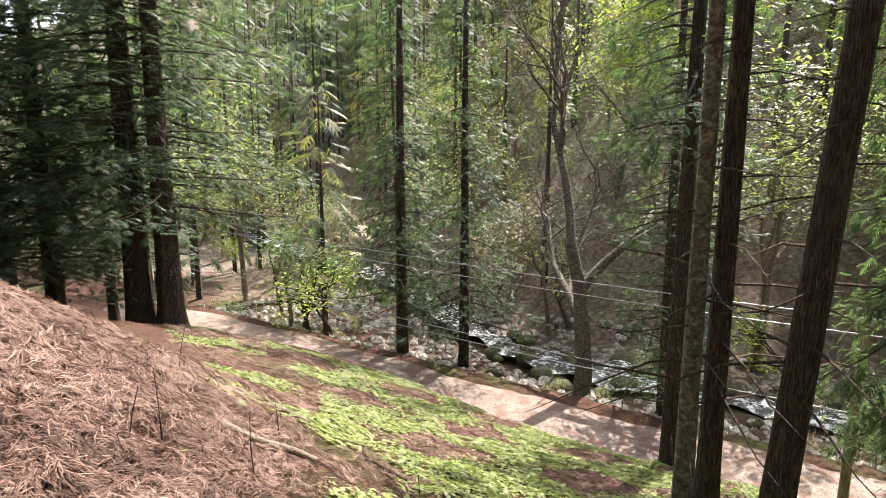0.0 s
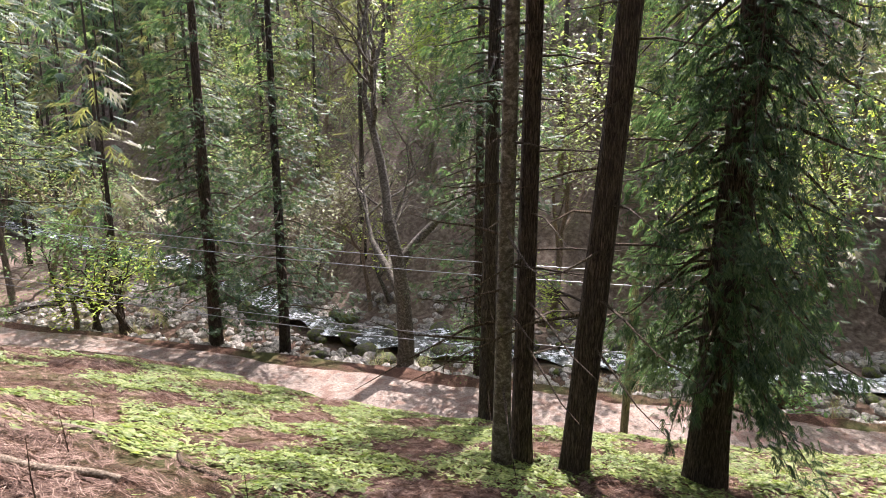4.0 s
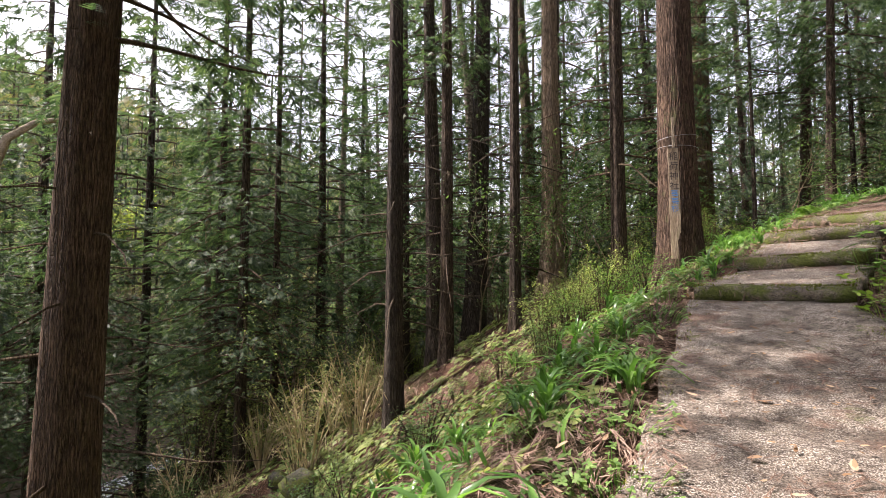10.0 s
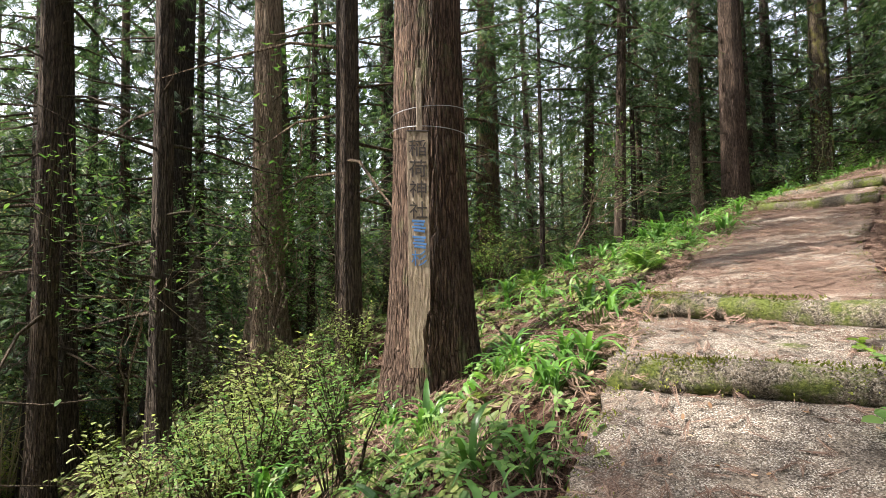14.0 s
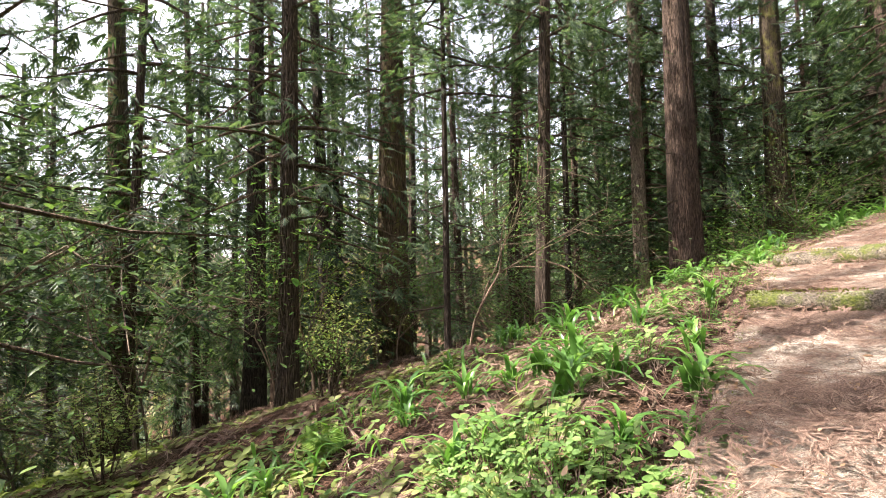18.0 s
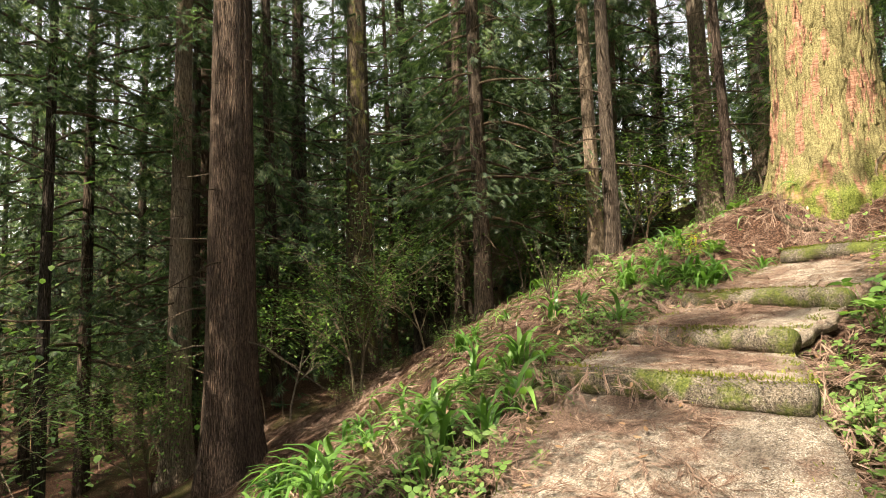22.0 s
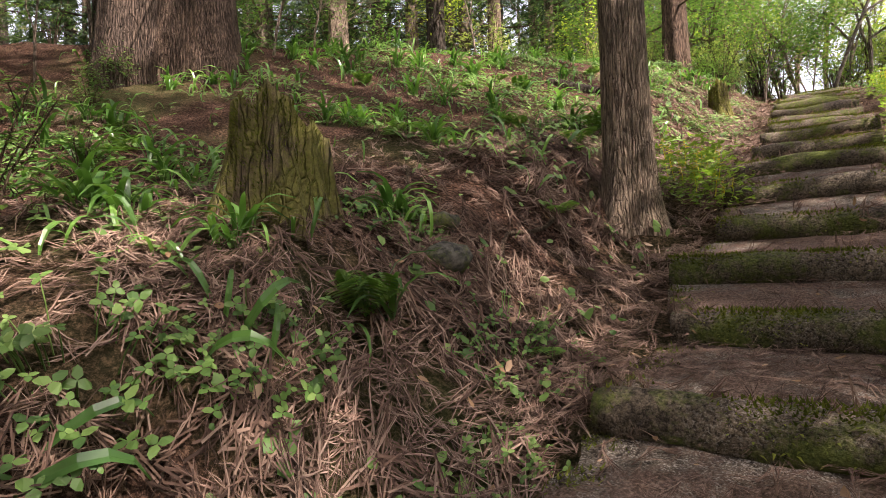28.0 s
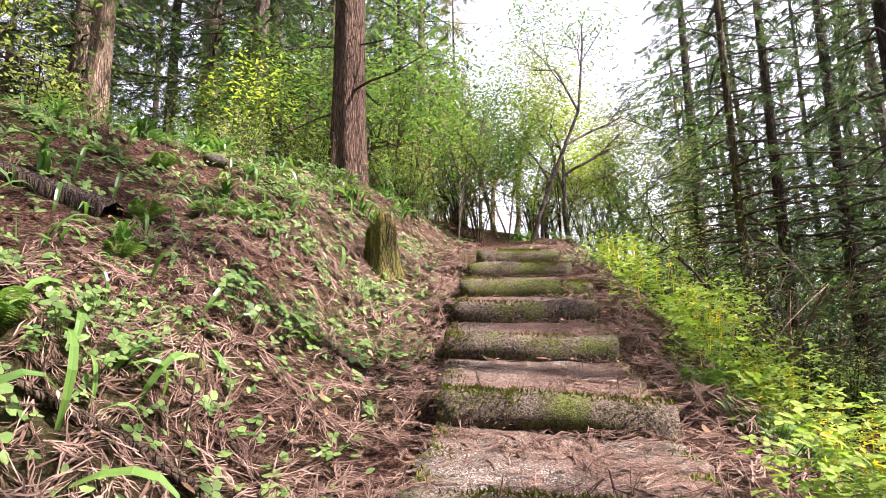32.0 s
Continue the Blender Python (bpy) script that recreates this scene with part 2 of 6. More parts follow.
M["shrub_leaf"] = leaf("shrub_leaf", [(0.03, 0.07, 0.022), (0.075, 0.14, 0.04), (0.17, 0.25, 0.075)], 0.4, 0.35, 0.5)
M["young_leaf"] = leaf("young_leaf", [(0.2, 0.28, 0.04), (0.34, 0.42, 0.06), (0.5, 0.52, 0.12)], 0.5)
M["fern_leaf"] = leaf("fern_leaf", [(0.06, 0.13, 0.03), (0.13, 0.23, 0.05), (0.24, 0.34, 0.09)], 0.4)
M["spring_leaf"] = leaf("spring_leaf", [(0.1, 0.1, 0.06), (0.2, 0.18, 0.09), (0.28, 0.29, 0.12)], 0.3)
M["light_leaf"] = leaf("light_leaf", [(0.13, 0.17, 0.06), (0.24, 0.28, 0.1), (0.38, 0.4, 0.17)], 0.5)
M["yellow_flower"] = leaf("yellow_flower", [(0.6, 0.45, 0.02), (0.75, 0.6, 0.04), (0.8, 0.7, 0.1)], 0.3)
M["dry_frond"] = leaf("dry_frond", [(0.04, 0.025, 0.019), (0.145, 0.09, 0.067), (0.34, 0.245, 0.19)], 0.05, 0.8, 0.1)
M["dry_leaf"] = leaf("dry_leaf", [(0.12, 0.07, 0.04), (0.28, 0.17, 0.1), (0.5, 0.36, 0.25)], 0.2, 0.7, 0.1)
M["dry_stem"] = leaf("dry_stem", [(0.3, 0.22, 0.12), (0.5, 0.4, 0.24), (0.62, 0.52, 0.34)], 0.15, 0.7, 0.1)


def ground_material():
    m, n, l, b = material("forest_floor")
    v = world_mapped(n, l, (1, 1, 1))
    fine = noise_tex(n, l, v, 34.0, 8.0, 0.85)
    mid = noise_tex(n, l, v, 3.2, 5.0, 0.65)
    big = noise_tex(n, l, v, 0.35, 3.0)
    col = ramp(n, l, fine, [(0.4, (0.014, 0.008, 0.006)), (0.5, (0.08, 0.043, 0.03)), (0.6, (0.28, 0.17, 0.12))])
    col = mix(n, l, 0.5, col, ramp(n, l, mid, [(0.3, (0.5, 0.48, 0.46)), (0.7, (1.25, 1.15, 1.05))]), "MULTIPLY")
    green = ramp(n, l, fine, [(0.3, (0.03, 0.05, 0.012)), (0.7, (0.12, 0.16, 0.045))])
    fac = ramp(n, l, big, [(0.5, (0, 0, 0)), (0.68, (0.6, 0.6, 0.6))])
    sep = n.new("ShaderNodeSeparateXYZ")
    l.new(v, sep.inputs[0])
    valley = ramp(n, l, math_node(n, l, "MULTIPLY_ADD", sep.outputs["X"], -0.02, -0.42), [(0.1, (0, 0, 0)), (0.3, (0.85, 0.85, 0.85))])
    l.new(mix(n, l, valley, mix(n, l, fac, col, green), ramp(n, l, mid, [(0.3, (0.075, 0.055, 0.042)), (0.5, (0.17, 0.13, 0.1)), (0.7, (0.3, 0.25, 0.2))])), b.inputs["Base Color"])
    b.inputs["Roughness"].default_value = 0.95
    b.inputs["Specular IOR Level"].default_value = 0.1
    bump(n, l, b, fine, 1.0, 0.06)
    return m


def stone_material(name, dark, light, speck=0.0, moss=0.0, scale=1.0, strewn=0.0):
    m, n, l, b = material(name)
    v = world_mapped(n, l, (1, 1, 1))
    f = noise_tex(n, l, v, 55.0 * scale, 5.0, 0.7)
    g = noise_tex(n, l, v, 3.0 * scale, 4.0)
    col = ramp(n, l, f, [(0.38, dark), (0.62, light)])
    col = mix(n, l, 0.6, col, ramp(n, l, g, [(0.3, (0.55, 0.52, 0.5)), (0.7, (1.2, 1.15, 1.1))]), "MULTIPLY")
    if speck:
        grit = noise_tex(n, l, v, 120.0, 2.0, 0.5)
        col = mix(n, l, ramp(n, l, grit, [(0.53, (0, 0, 0)), (0.6, (speck,) * 3)]), col, ramp(n, l, g, [(0.35, (0.2, 0.165, 0.135)), (0.55, (0.6, 0.55, 0.48))]))
        pit = noise_tex(n, l, v, 9.0, 6.0, 0.7)
        col = mix(n, l, 0.8, col, ramp(n, l, pit, [(0.36, (0.4, 0.37, 0.35)), (0.5, (1, 1, 1)), (0.65, (1.2, 1.18, 1.15))]), "MULTIPLY")
    if strewn:
        crumb = noise_tex(n, l, v, 70.0, 6.0, 0.8)
        drift = noise_tex(n, l, v, 1.7, 7.0, 0.7)
        col = mix(n, l, ramp(n, l, drift, [(0.58 - 0.2 * strewn, (0, 0, 0)), (0.68 - 0.2 * strewn, (0.9, 0.9, 0.9))]), col, ramp(n, l, crumb, [(0.36, (0.035, 0.022, 0.016)), (0.5, (0.14, 0.085, 0.062)), (0.64, (0.34, 0.23, 0.175))]))
    if moss:
        k = noise_tex(n, l, v, 2.6, 8.0, 0.75)
        col = mix(n, l, ramp(n, l, k, [(0.66 - 0.3 * moss, (0, 0, 0)), (0.76 - 0.3 * moss, (1, 1, 1))]), col, ramp(n, l, f, [(0.3, (0.03, 0.045, 0.01)), (0.7, (0.15, 0.17, 0.04))]))
    l.new(col, b.inputs["Base Color"])
    b.inputs["Roughness"].default_value = 0.9
    b.inputs["Specular IOR Level"].default_value = 0.2
    bump(n, l, b, f, 1.0, 0.02)
    return m


M["ground"] = ground_material()
M["slab"] = stone_material("slab", (0.05, 0.041, 0.033), (0.25, 0.21, 0.17), 0.85, 0.2, 1.2, 0.12)
# Lighter copy of slab: sunlight on the middle treads is put into its colour.
M["sunlit_slab"] = stone_material("sunlit_slab", (0.12, 0.1, 0.08), (0.4, 0.335, 0.27), 0.75, 0.1, 1.2, 0.62)
M["litter_slab"] = stone_material("litter_slab", (0.05, 0.041, 0.033), (0.24, 0.2, 0.16), 0.7, 0.15, 1.2, 0.75)
M["road"] = stone_material("road", (0.15, 0.12, 0.1), (0.29, 0.24, 0.2), 0.1, 0.0, 0.3, 0.5)
M["log"] = stone_material("log", (0.035, 0.03, 0.022), (0.2, 0.168, 0.13), 0.35, 0.66)
M["wood_log"] = stone_material("wood_log", (0.028, 0.021, 0.015), (0.18, 0.145, 0.107), 0.2, 0.6)
M["rock"] = stone_material("rock", (0.09, 0.085, 0.075), (0.3, 0.28, 0.25), 0.0, 0.2, 0.25)
M["dark_rock"] = stone_material("dark_rock", (0.03, 0.03, 0.028), (0.15, 0.14, 0.12), 0.0, 0.7, 0.4)
M["bed"] = stone_material("bed", (0.16, 0.15, 0.13), (0.45, 0.42, 0.37), 0.0, 0.0, 0.12)
M["moss"] = stone_material("moss", (0.05, 0.06, 0.012), (0.22, 0.22, 0.055), 0.0, 0.3)
M["stump"] = bark("stump", (0.04, 0.03, 0.02), (0.13, 0.1, 0.065), (0.27, 0.21, 0.14), 0.7, (0.2, 0.185, 0.05), strip=7.0, crack=0.08)
M["moss_leaf"] = leaf("moss_leaf", [(0.05, 0.065, 0.012), (0.125, 0.145, 0.026), (0.27, 0.28, 0.065)], 0.2, 0.9, 0.05)
M["dead_wood"] = bark("dead_wood", (0.16, 0.12, 0.085), (0.32, 0.26, 0.19), (0.45, 0.38, 0.3))
M["pole_wood"] = bark("pole_wood", (0.14, 0.13, 0.08), (0.3, 0.28, 0.17), (0.42, 0.4, 0.27))
M["wood"] = stone_material("wood", (0.11, 0.085, 0.062), (0.33, 0.27, 0.2), 0.0, 0.0)


def plain(name, col, rough=0.6, metal=0.0):
    m, n, l, b = material(name)
    f = noise_tex(n, l, mapped(n, l, (1, 1, 1)), 30.0)
    l.new(mix(n, l, 0.5, col, ramp(n, l, f, [(0.3, (c * 0.6 for c in col)), (0.7, (min(1, c * 1.2) for c in col))])), b.inputs[0])
    b.inputs["Roughness"].default_value, b.inputs["Metallic"].default_value = rough, metal
    return m


M["board_wood"] = bark("board_wood", (0.16, 0.125, 0.095), (0.36, 0.295, 0.225), (0.52, 0.445, 0.35), strip=9.0, flat=0.7, crack=0.0)
M["ink"] = plain("ink", (0.05, 0.035, 0.03))
M["blue_paint"] = plain("blue_paint", (0.12, 0.27, 0.55))
M["wire"] = plain("wire", (0.35, 0.35, 0.36), 0.4, 0.6)
M["white_wall"] = plain("white_wall", (0.6, 0.6, 0.58))
M["teal_roof"] = plain("teal_roof", (0.2, 0.5, 0.5))


def water_material():
    m, n, l, b = material("stream_water")
    v = world_mapped(n, l, (1, 1, 1))
    f = noise_tex(n, l, v, 2.2, 6.0, 0.75)
    col = ramp(n, l, f, [(0.5, (0.06, 0.07, 0.06)), (0.59, (0.78, 0.81, 0.82))])
    l.new(col, b.inputs[0])
    b.inputs["Roughness"].default_value = 0.25
    bump(n, l, b, f, 0.6, 0.15)
    return m


M["water"] = water_material()

# ---- building helpers ----


def mesh_of(name, verts, faces, mat, smooth=False):
    """A mesh from arrays: faces all with the same number of corners."""
    verts, faces = np.asarray(verts, np.float32), np.asarray(faces, np.int32)
    me = bpy.data.meshes.new(name)
    me.vertices.add(len(verts))
    me.vertices.foreach_set("co", verts.ravel())
    k = faces.shape[1]
    me.loops.add(faces.size)
    me.loops.foreach_set("vertex_index", faces.ravel())
    me.polygons.add(len(faces))
    me.polygons.foreach_set("loop_start", np.arange(0, faces.size, k, dtype=np.int32))
    me.polygons.foreach_set("use_smooth", np.full(len(faces), smooth))
    me.update(calc_edges=True)
    me.materials.append(mat)
    return me


def part(name, data, parent, label=""):
    ob = new(name, data)
    ob.parent = parent
    return tagged(ob, label)


def thing(name, label, category, group="", kind="", at=(0, 0, 0), turn=(0, 0, 0), data=None):
    ob = new(name, data)
    ob.matrix_world = pose(*at, *turn)
    return tagged(ob, label, category, group, kind)


class Soup:
    """Triangles or quads gathered into one mesh."""

    def __init__(self):
        self.v, self.f, self.n = [], [], 0

    def add(self, v, f):
        self.v.append(np.asarray(v, float).reshape(-1, 3))
        self.f.append(np.asarray(f, int) + self.n)
        self.n += len(self.v[-1])

    def mesh(self, name, mat, smooth=False):
        return mesh_of(name, np.concatenate(self.v), np.concatenate(self.f), mat, smooth)


def tube(points, radii, sides=6, cap=True):
    """Quads round a line of points."""
    p, r = np.asarray(points, float), np.asarray(radii, float)
    d = np.gradient(p, axis=0)
    d /= np.linalg.norm(d, axis=1, keepdims=True) + 1e-9
    ref = np.where(np.abs(d[:, 2:]) > 0.9, [[1.0, 0, 0]], [[0, 0, 1.0]])
    a = np.cross(d, ref)
    a /= np.linalg.norm(a, axis=1, keepdims=True) + 1e-9
    b = np.cross(d, a)
    ang = np.linspace(0, 2 * np.pi, sides, endpoint=False)
    v = p[:, None] + r[:, None, None] * (np.cos(ang)[None, :, None] * a[:, None] + np.sin(ang)[None, :, None] * b[:, None])
    n = len(p)
    i, j = np.meshgrid(np.arange(n - 1), np.arange(sides), indexing="ij")
    k = (j + 1) % sides
    f = np.stack([i * sides + j, i * sides + k, (i + 1) * sides + k, (i + 1) * sides + j], -1).reshape(-1, 4)
    return v.reshape(-1, 3), f


def frames(rng, n, up=(0.2, 1.0), yaw=None):
    """n turns: a random heading about z, then a tilt up from level by the given range (radians)."""
    a = rng.uniform(0, 2 * np.pi, n) if yaw is None else yaw
    t = rng.uniform(*up, n)
    fwd = np.stack([np.cos(a) * np.cos(t), np.sin(a) * np.cos(t), np.sin(t)], -1)
    side = np.stack([-np.sin(a), np.cos(a), 0 * a], -1)
    return fwd, side, np.cross(fwd, side)


def scatter(soup, shape, faces, pos, fwd, side, nor, size):
    """Copies of a small shape (x along fwd, y along side, z along nor) at many places."""
    s = np.asarray(shape, float)
    size = np.broadcast_to(np.asarray(size, float).reshape(-1, 1, 1), (len(pos), 1, 1))
    v = pos[:, None] + size * (s[None, :, :1] * fwd[:, None] + s[None, :, 1:2] * side[:, None] + s[None, :, 2:] * nor[:, None])
    f = np.asarray(faces)[None] + (np.arange(len(pos)) * len(s))[:, None, None]
    soup.add(v.reshape(-1, 3), f.reshape(-1, f.shape[-1]))


# ---- lie of the land ----
LOWER_LOGS = [  # upper edge of each log step: one end, other end
    ((-0.75, -1.0, -0.2), (0.65, -1.5, -0.2)),
    ((-0.03, 0.52, 0.17), (1.27, -0.25, 0.23)), ((0.53, 1.52, 0.60), (1.72, 0.75, 0.62)), ((1.25, 2.73, 0.92), (2.3, 1.5, 0.9)),
    ((5.2, 7.57, 2.27), (6.4, 6.5, 2.3)), ((6.62, 8.98, 2.72), (7.4, 7.55, 2.75)), ((9.82, 10.17, 3.56), (9.75, 8.5, 3.58)),
    ((11.4, 10.4, 3.78), (10.92, 8.85, 3.79)), ((12.58, 10.25, 4.09), (11.85, 8.65, 4.1)), ((14.0, 9.6, 4.58), (13.7, 8.1, 4.6)),
    ((14.95, 8.55, 4.9), (13.9, 7.45, 4.9)), ((15.25, 7.8, 5.26), (14.1, 6.95, 5.26)), ((15.35, 7.1, 5.58), (14.2, 6.45, 5.58)),
]
UPPER_LOGS = [
    ((15.6, 6.25, 5.88), (14.4, 5.85, 5.88)), ((15.82, 5.28, 6.13), (14.65, 4.95, 6.13)), ((16.21, 4.6, 6.43), (15.0, 4.25, 6.43)),
    ((16.25, 3.85, 6.72), (15.1, 3.5, 6.72)), ((16.55, 3.05, 7.07), (15.35, 2.7, 7.07)), ((16.84, 2.21, 7.42), (15.65, 1.9, 7.42)),
    ((17.05, 1.3, 7.73), (15.9, 1.0, 7.71)), ((17.28, 0.5, 8.04), (16.1, 0.22, 8.02)), ((17.51, -0.35, 8.35), (16.37, -0.62, 8.27)),
    ((17.9, -1.35, 8.65), (16.76, -1.65, 8.61)), ((18.1, -1.95, 8.93), (16.98, -2.3, 8.9)), ((18.26, -2.5, 9.2), (17.14, -2.94, 9.14)),
    ((18.55, -3.4, 9.48), (17.5, -3.8, 9.46)), ((18.75, -4.2, 9.76), (17.8, -4.6, 9.74)),
]
LOGS = LOWER_LOGS + UPPER_LOGS
TRAIL = [(-2.4, -16.0, -2.95), (-2.2, -13.5, -2.6), (-1.6, -10.6, -1.95), (-1.0, -7.6, -1.5), (-0.5, -4.0, -0.92)]
TRAIL += [tuple((a + b) / 2 - (0.2 if k == 2 else 0.0) for k, (a, b) in enumerate(zip(*ends))) for ends in LOGS]
TRAIL += [(19.0, -6.0, 10.1), (19.6, -9.0, 10.8)]
TRAIL = np.array(TRAIL)
POLY = [0.005, 1.339, -0.885, -0.934, -0.399, 8.692, -2.738, 0.708, 0.723, -0.69, -3.152, 0.078, 0.856, 0.145, 0.372]
POWERS = [(i, j) for i in range(5) for j in range(5) if i + j <= 4]
HUMPS = [(17.1, 3.7, 0.4, 1.3), (17.8, 20.0, -1.5, 3.0), (8.3, 13.4, -0.5, 2.2), (5.9, 18.0, -1.1, 4.0), (18.3, 14.6, -0.6, 2.4), (18.3, 12.1, -0.35, 1.8), (-8.7, 0.8, -1.8, 4.5), (-12.0, -30.0, 2.4, 8.0), (-3.6, 9.4, 0.7, 3.6), (2.6, 23.7, 1.3, 3.6), (7.2, 24.3, -1.1, 3.6), (10.7, 18.0, -1.7, 4.5), (12.1, 23.4, -1.3, 3.6), (18.3, 23.6, -0.6, 3.6), (23.3, 25.2, -1.3, 3.6), (18.2, 27.5, 0.7, 3.6), (27.6, 15.0, -1.3, 3.6), (33.0, 14.3, -1.2, 3.6), (-12.5, -7.5, -0.9, 5.0), (-4.6, -21.5, 1.45, 3.4), (23.5, 13.5, -1.0, 4.0)]


def smooth(a, b, x):
    t = np.clip((x - a) / (b - a), 0, 1)
    return t * t * (3 - 2 * t)


def trail_near(x, y):
    """Distance to the trail and its height there."""
    best, h = np.full(np.shape(x), 1e9), np.zeros(np.shape(x))
    for a, b in zip(TRAIL[:-1], TRAIL[1:]):
        d = b[:2] - a[:2]
        t = np.clip(((x - a[0]) * d[0] + (y - a[1]) * d[1]) / (d @ d), 0, 1)
        r = np.hypot(x - a[0] - t * d[0], y - a[1] - t * d[1])
        h = np.where(r < best, a[2] + t * (b[2] - a[2]), h)
        best = np.minimum(best, r)
    return best, h


def stream_x(y):
    return np.interp(y, [-80, -45, -36, -27, -15, 10, 60], [-52, -41, -36, -30.5, -31, -32, -34])


def land(x, y):
    x, y = np.asarray(x, float), np.asarray(y, float)
    cx, cy = np.clip(x, -24, 29), np.clip(y, -40, 30)
    z = sum(c * (cx / 20) ** i * (cy / 20) ** j for c, (i, j) in zip(POLY, POWERS))
    for hx, hy, a, r in HUMPS:
        z = z + a * np.exp(-((x - hx) ** 2 + (y - hy) ** 2) / r**2)
    z = z + 0.25 * np.maximum(x - 29, 0) - 0.12 * np.maximum(-40 - y, 0) * smooth(-20, 0, x) - 0.10 * np.maximum(y - 30, 0) + 0.42 * np.maximum(y - 62, 0) * smooth(-40, -10, x) * (1 - 0.6 * smooth(110, 200, y))
    z = z + 0.35 * np.sin(x * 0.21 + 1) * np.sin(y * 0.17) * smooth(6, 16, trail_near(x, y)[0])
    z = np.where(z > 11.2, 11.2 + 0.22 * (z - 11.2), z)
    # road bench, stream bed and the far side of the valley
    z = np.where(x < -14, np.maximum(z, -11.35), z)
    road = smooth(-18.6, -20.2, x) * smooth(-60, -50, y)
    z = z * (1 - road) + -11.35 * road
    sx = stream_x(y)
    bed = smooth(-24.2, -26.5, x)
    z = z * (1 - bed) + bed * -13.0
    z = z + np.maximum(sx - 4.5 - x, 0) * (0.6 + 0.22 * smooth(5, -30, y)) * (1 - 0.35 * smooth(-70, -150, x))
    d, h = trail_near(x, y)
    w = 1 - smooth(0.8, 2.4, d)
    z = z * (1 - w) + (h - 0.06) * w
    return z + 0.05 * np.sin(x * 2.3 + np.sin(y * 1.7)) * np.sin(y * 2.9) * (1 - 0.7 * w) + 0.03 * np.sin(x * 6.1) * np.sin(y * 5.3)


def steps(a, b, fine_a, fine_b, fine, grow):
    """Grid lines from a to b: fine between fine_a and fine_b, wider and wider outside."""
    out = list(np.arange(fine_a, fine_b + 1e-6, fine))
    s = fine
    while out[-1] < b:
        s *= grow
        out.append(out[-1] + s)
    s = fine
    while out[0] > a:
        s *= grow
        out.insert(0, out[0] - s)
    return np.array(out)


gx, gy = steps(-900, 900, -12, 21, 0.2, 1.07), steps(-900, 900, -19, 14, 0.2, 1.07)
X, Y = np.meshgrid(gx, gy, indexing="ij")
Z = land(X, Y)
i, j = np.meshgrid(np.arange(len(gx) - 1), np.arange(len(gy) - 1), indexing="ij")
k = i * len(gy) + j
quads = np.stack([k, k + len(gy), k + len(gy) + 1, k + 1], -1).reshape(-1, 4)
ground = thing("ground", "steep forest floor of brown cedar litter, soil and moss", "ground", kind="structure",
               data=mesh_of("ground", np.stack([X, Y, Z], -1).reshape(-1, 3), quads, M["ground"], True))

# ---- road, stream and their stones ----
ry = np.arange(-75, 60, 0.6)
across = np.array([-23.6, -23.3, -21.8, -20.4, -20.1])
rz = np.array([-11.36, -11.29, -11.25, -11.29, -11.36])
wob = 0.25 * np.sin(ry * 0.21) + 0.15 * np.sin(ry * 0.9)
v = np.stack(np.broadcast_arrays(across[None] + wob[:, None] * np.array([1, 1, 0, 1, 1])[None], ry[:, None], rz[None]), -1)
n5 = len(across)
i, j = np.meshgrid(np.arange(len(ry) - 1), np.arange(n5 - 1), indexing="ij")
f = np.stack([i * n5 + j, i * n5 + j + 1, (i + 1) * n5 + j + 1, (i + 1) * n5 + j], -1).reshape(-1, 4)
thing("road", "pale dusty lane with leaf litter along its edges", "road", kind="structure", data=mesh_of("road", v.reshape(-1, 3), f, M["road"], True))
sy = np.arange(-80, 60, 0.5)
v, off = [], np.array([-1.25, -0.65, 0.0, 0.65, 1.25])
for y in sy:
    w = 1.0 + 0.35 * math.sin(y * 0.5) + 0.2 * math.sin(y * 1.7)
    v += [(float(stream_x(y)) + o * w, y, -12.72 + 0.12 * math.sin(y * 1.9 + o) - 0.06 * abs(o) + 0.02 * (-y) * (y < -20) * 0.5) for o in off]
i, j = np.meshgrid(np.arange(len(sy) - 1), np.arange(4), indexing="ij")
f = np.stack([i * 5 + j, i * 5 + j + 1, (i + 1) * 5 + j + 1, (i + 1) * 5 + j], -1).reshape(-1, 4)
thing("water", "foaming white stream running between boulders", "stream", kind="structure", data=mesh_of("water", v, f, M["water"], True))


def boulder_mesh(seed, mat, sub=2):
    bm = bmesh.new()
    bmesh.ops.create_icosphere(bm, subdivisions=sub, radius=1.0)
    for q in bm.verts:
        c = q.co.copy()
        q.co *= 1 + 0.35 * noise.noise(c * 1.1 + Vector((seed * 7.3, 0, 0))) + 0.12 * noise.noise(c * 3.1 + Vector((0, seed, 0)))
        q.co.z *= 0.7
    me = bpy.data.meshes.new("boulder")
    bm.to_mesh(me)
    bm.free()
    me.materials.append(mat)
    for p in me.polygons:
        p.use_smooth = True
    return me


BOULDERS = [boulder_mesh(s, M["rock"]) for s in range(3)] + [boulder_mesh(s + 3, M["dark_rock"]) for s in range(3)]


def stone(x, y, r, k, label, sink=0.35, group="", turn=0.0, flat=1.0):
    ob = new("boulder", BOULDERS[k])
    ob.matrix_world = Matrix.Translation((x, y, float(land(x, y)) + r * 0.7 * flat * (1 - 2 * sink) + 0.02)) @ Euler((0.1, 0.15, turn)).to_matrix().to_4x4() @ Matrix.Diagonal((r, r * 0.85, r * flat, 1))
    return tagged(ob, label, "boulder", group)


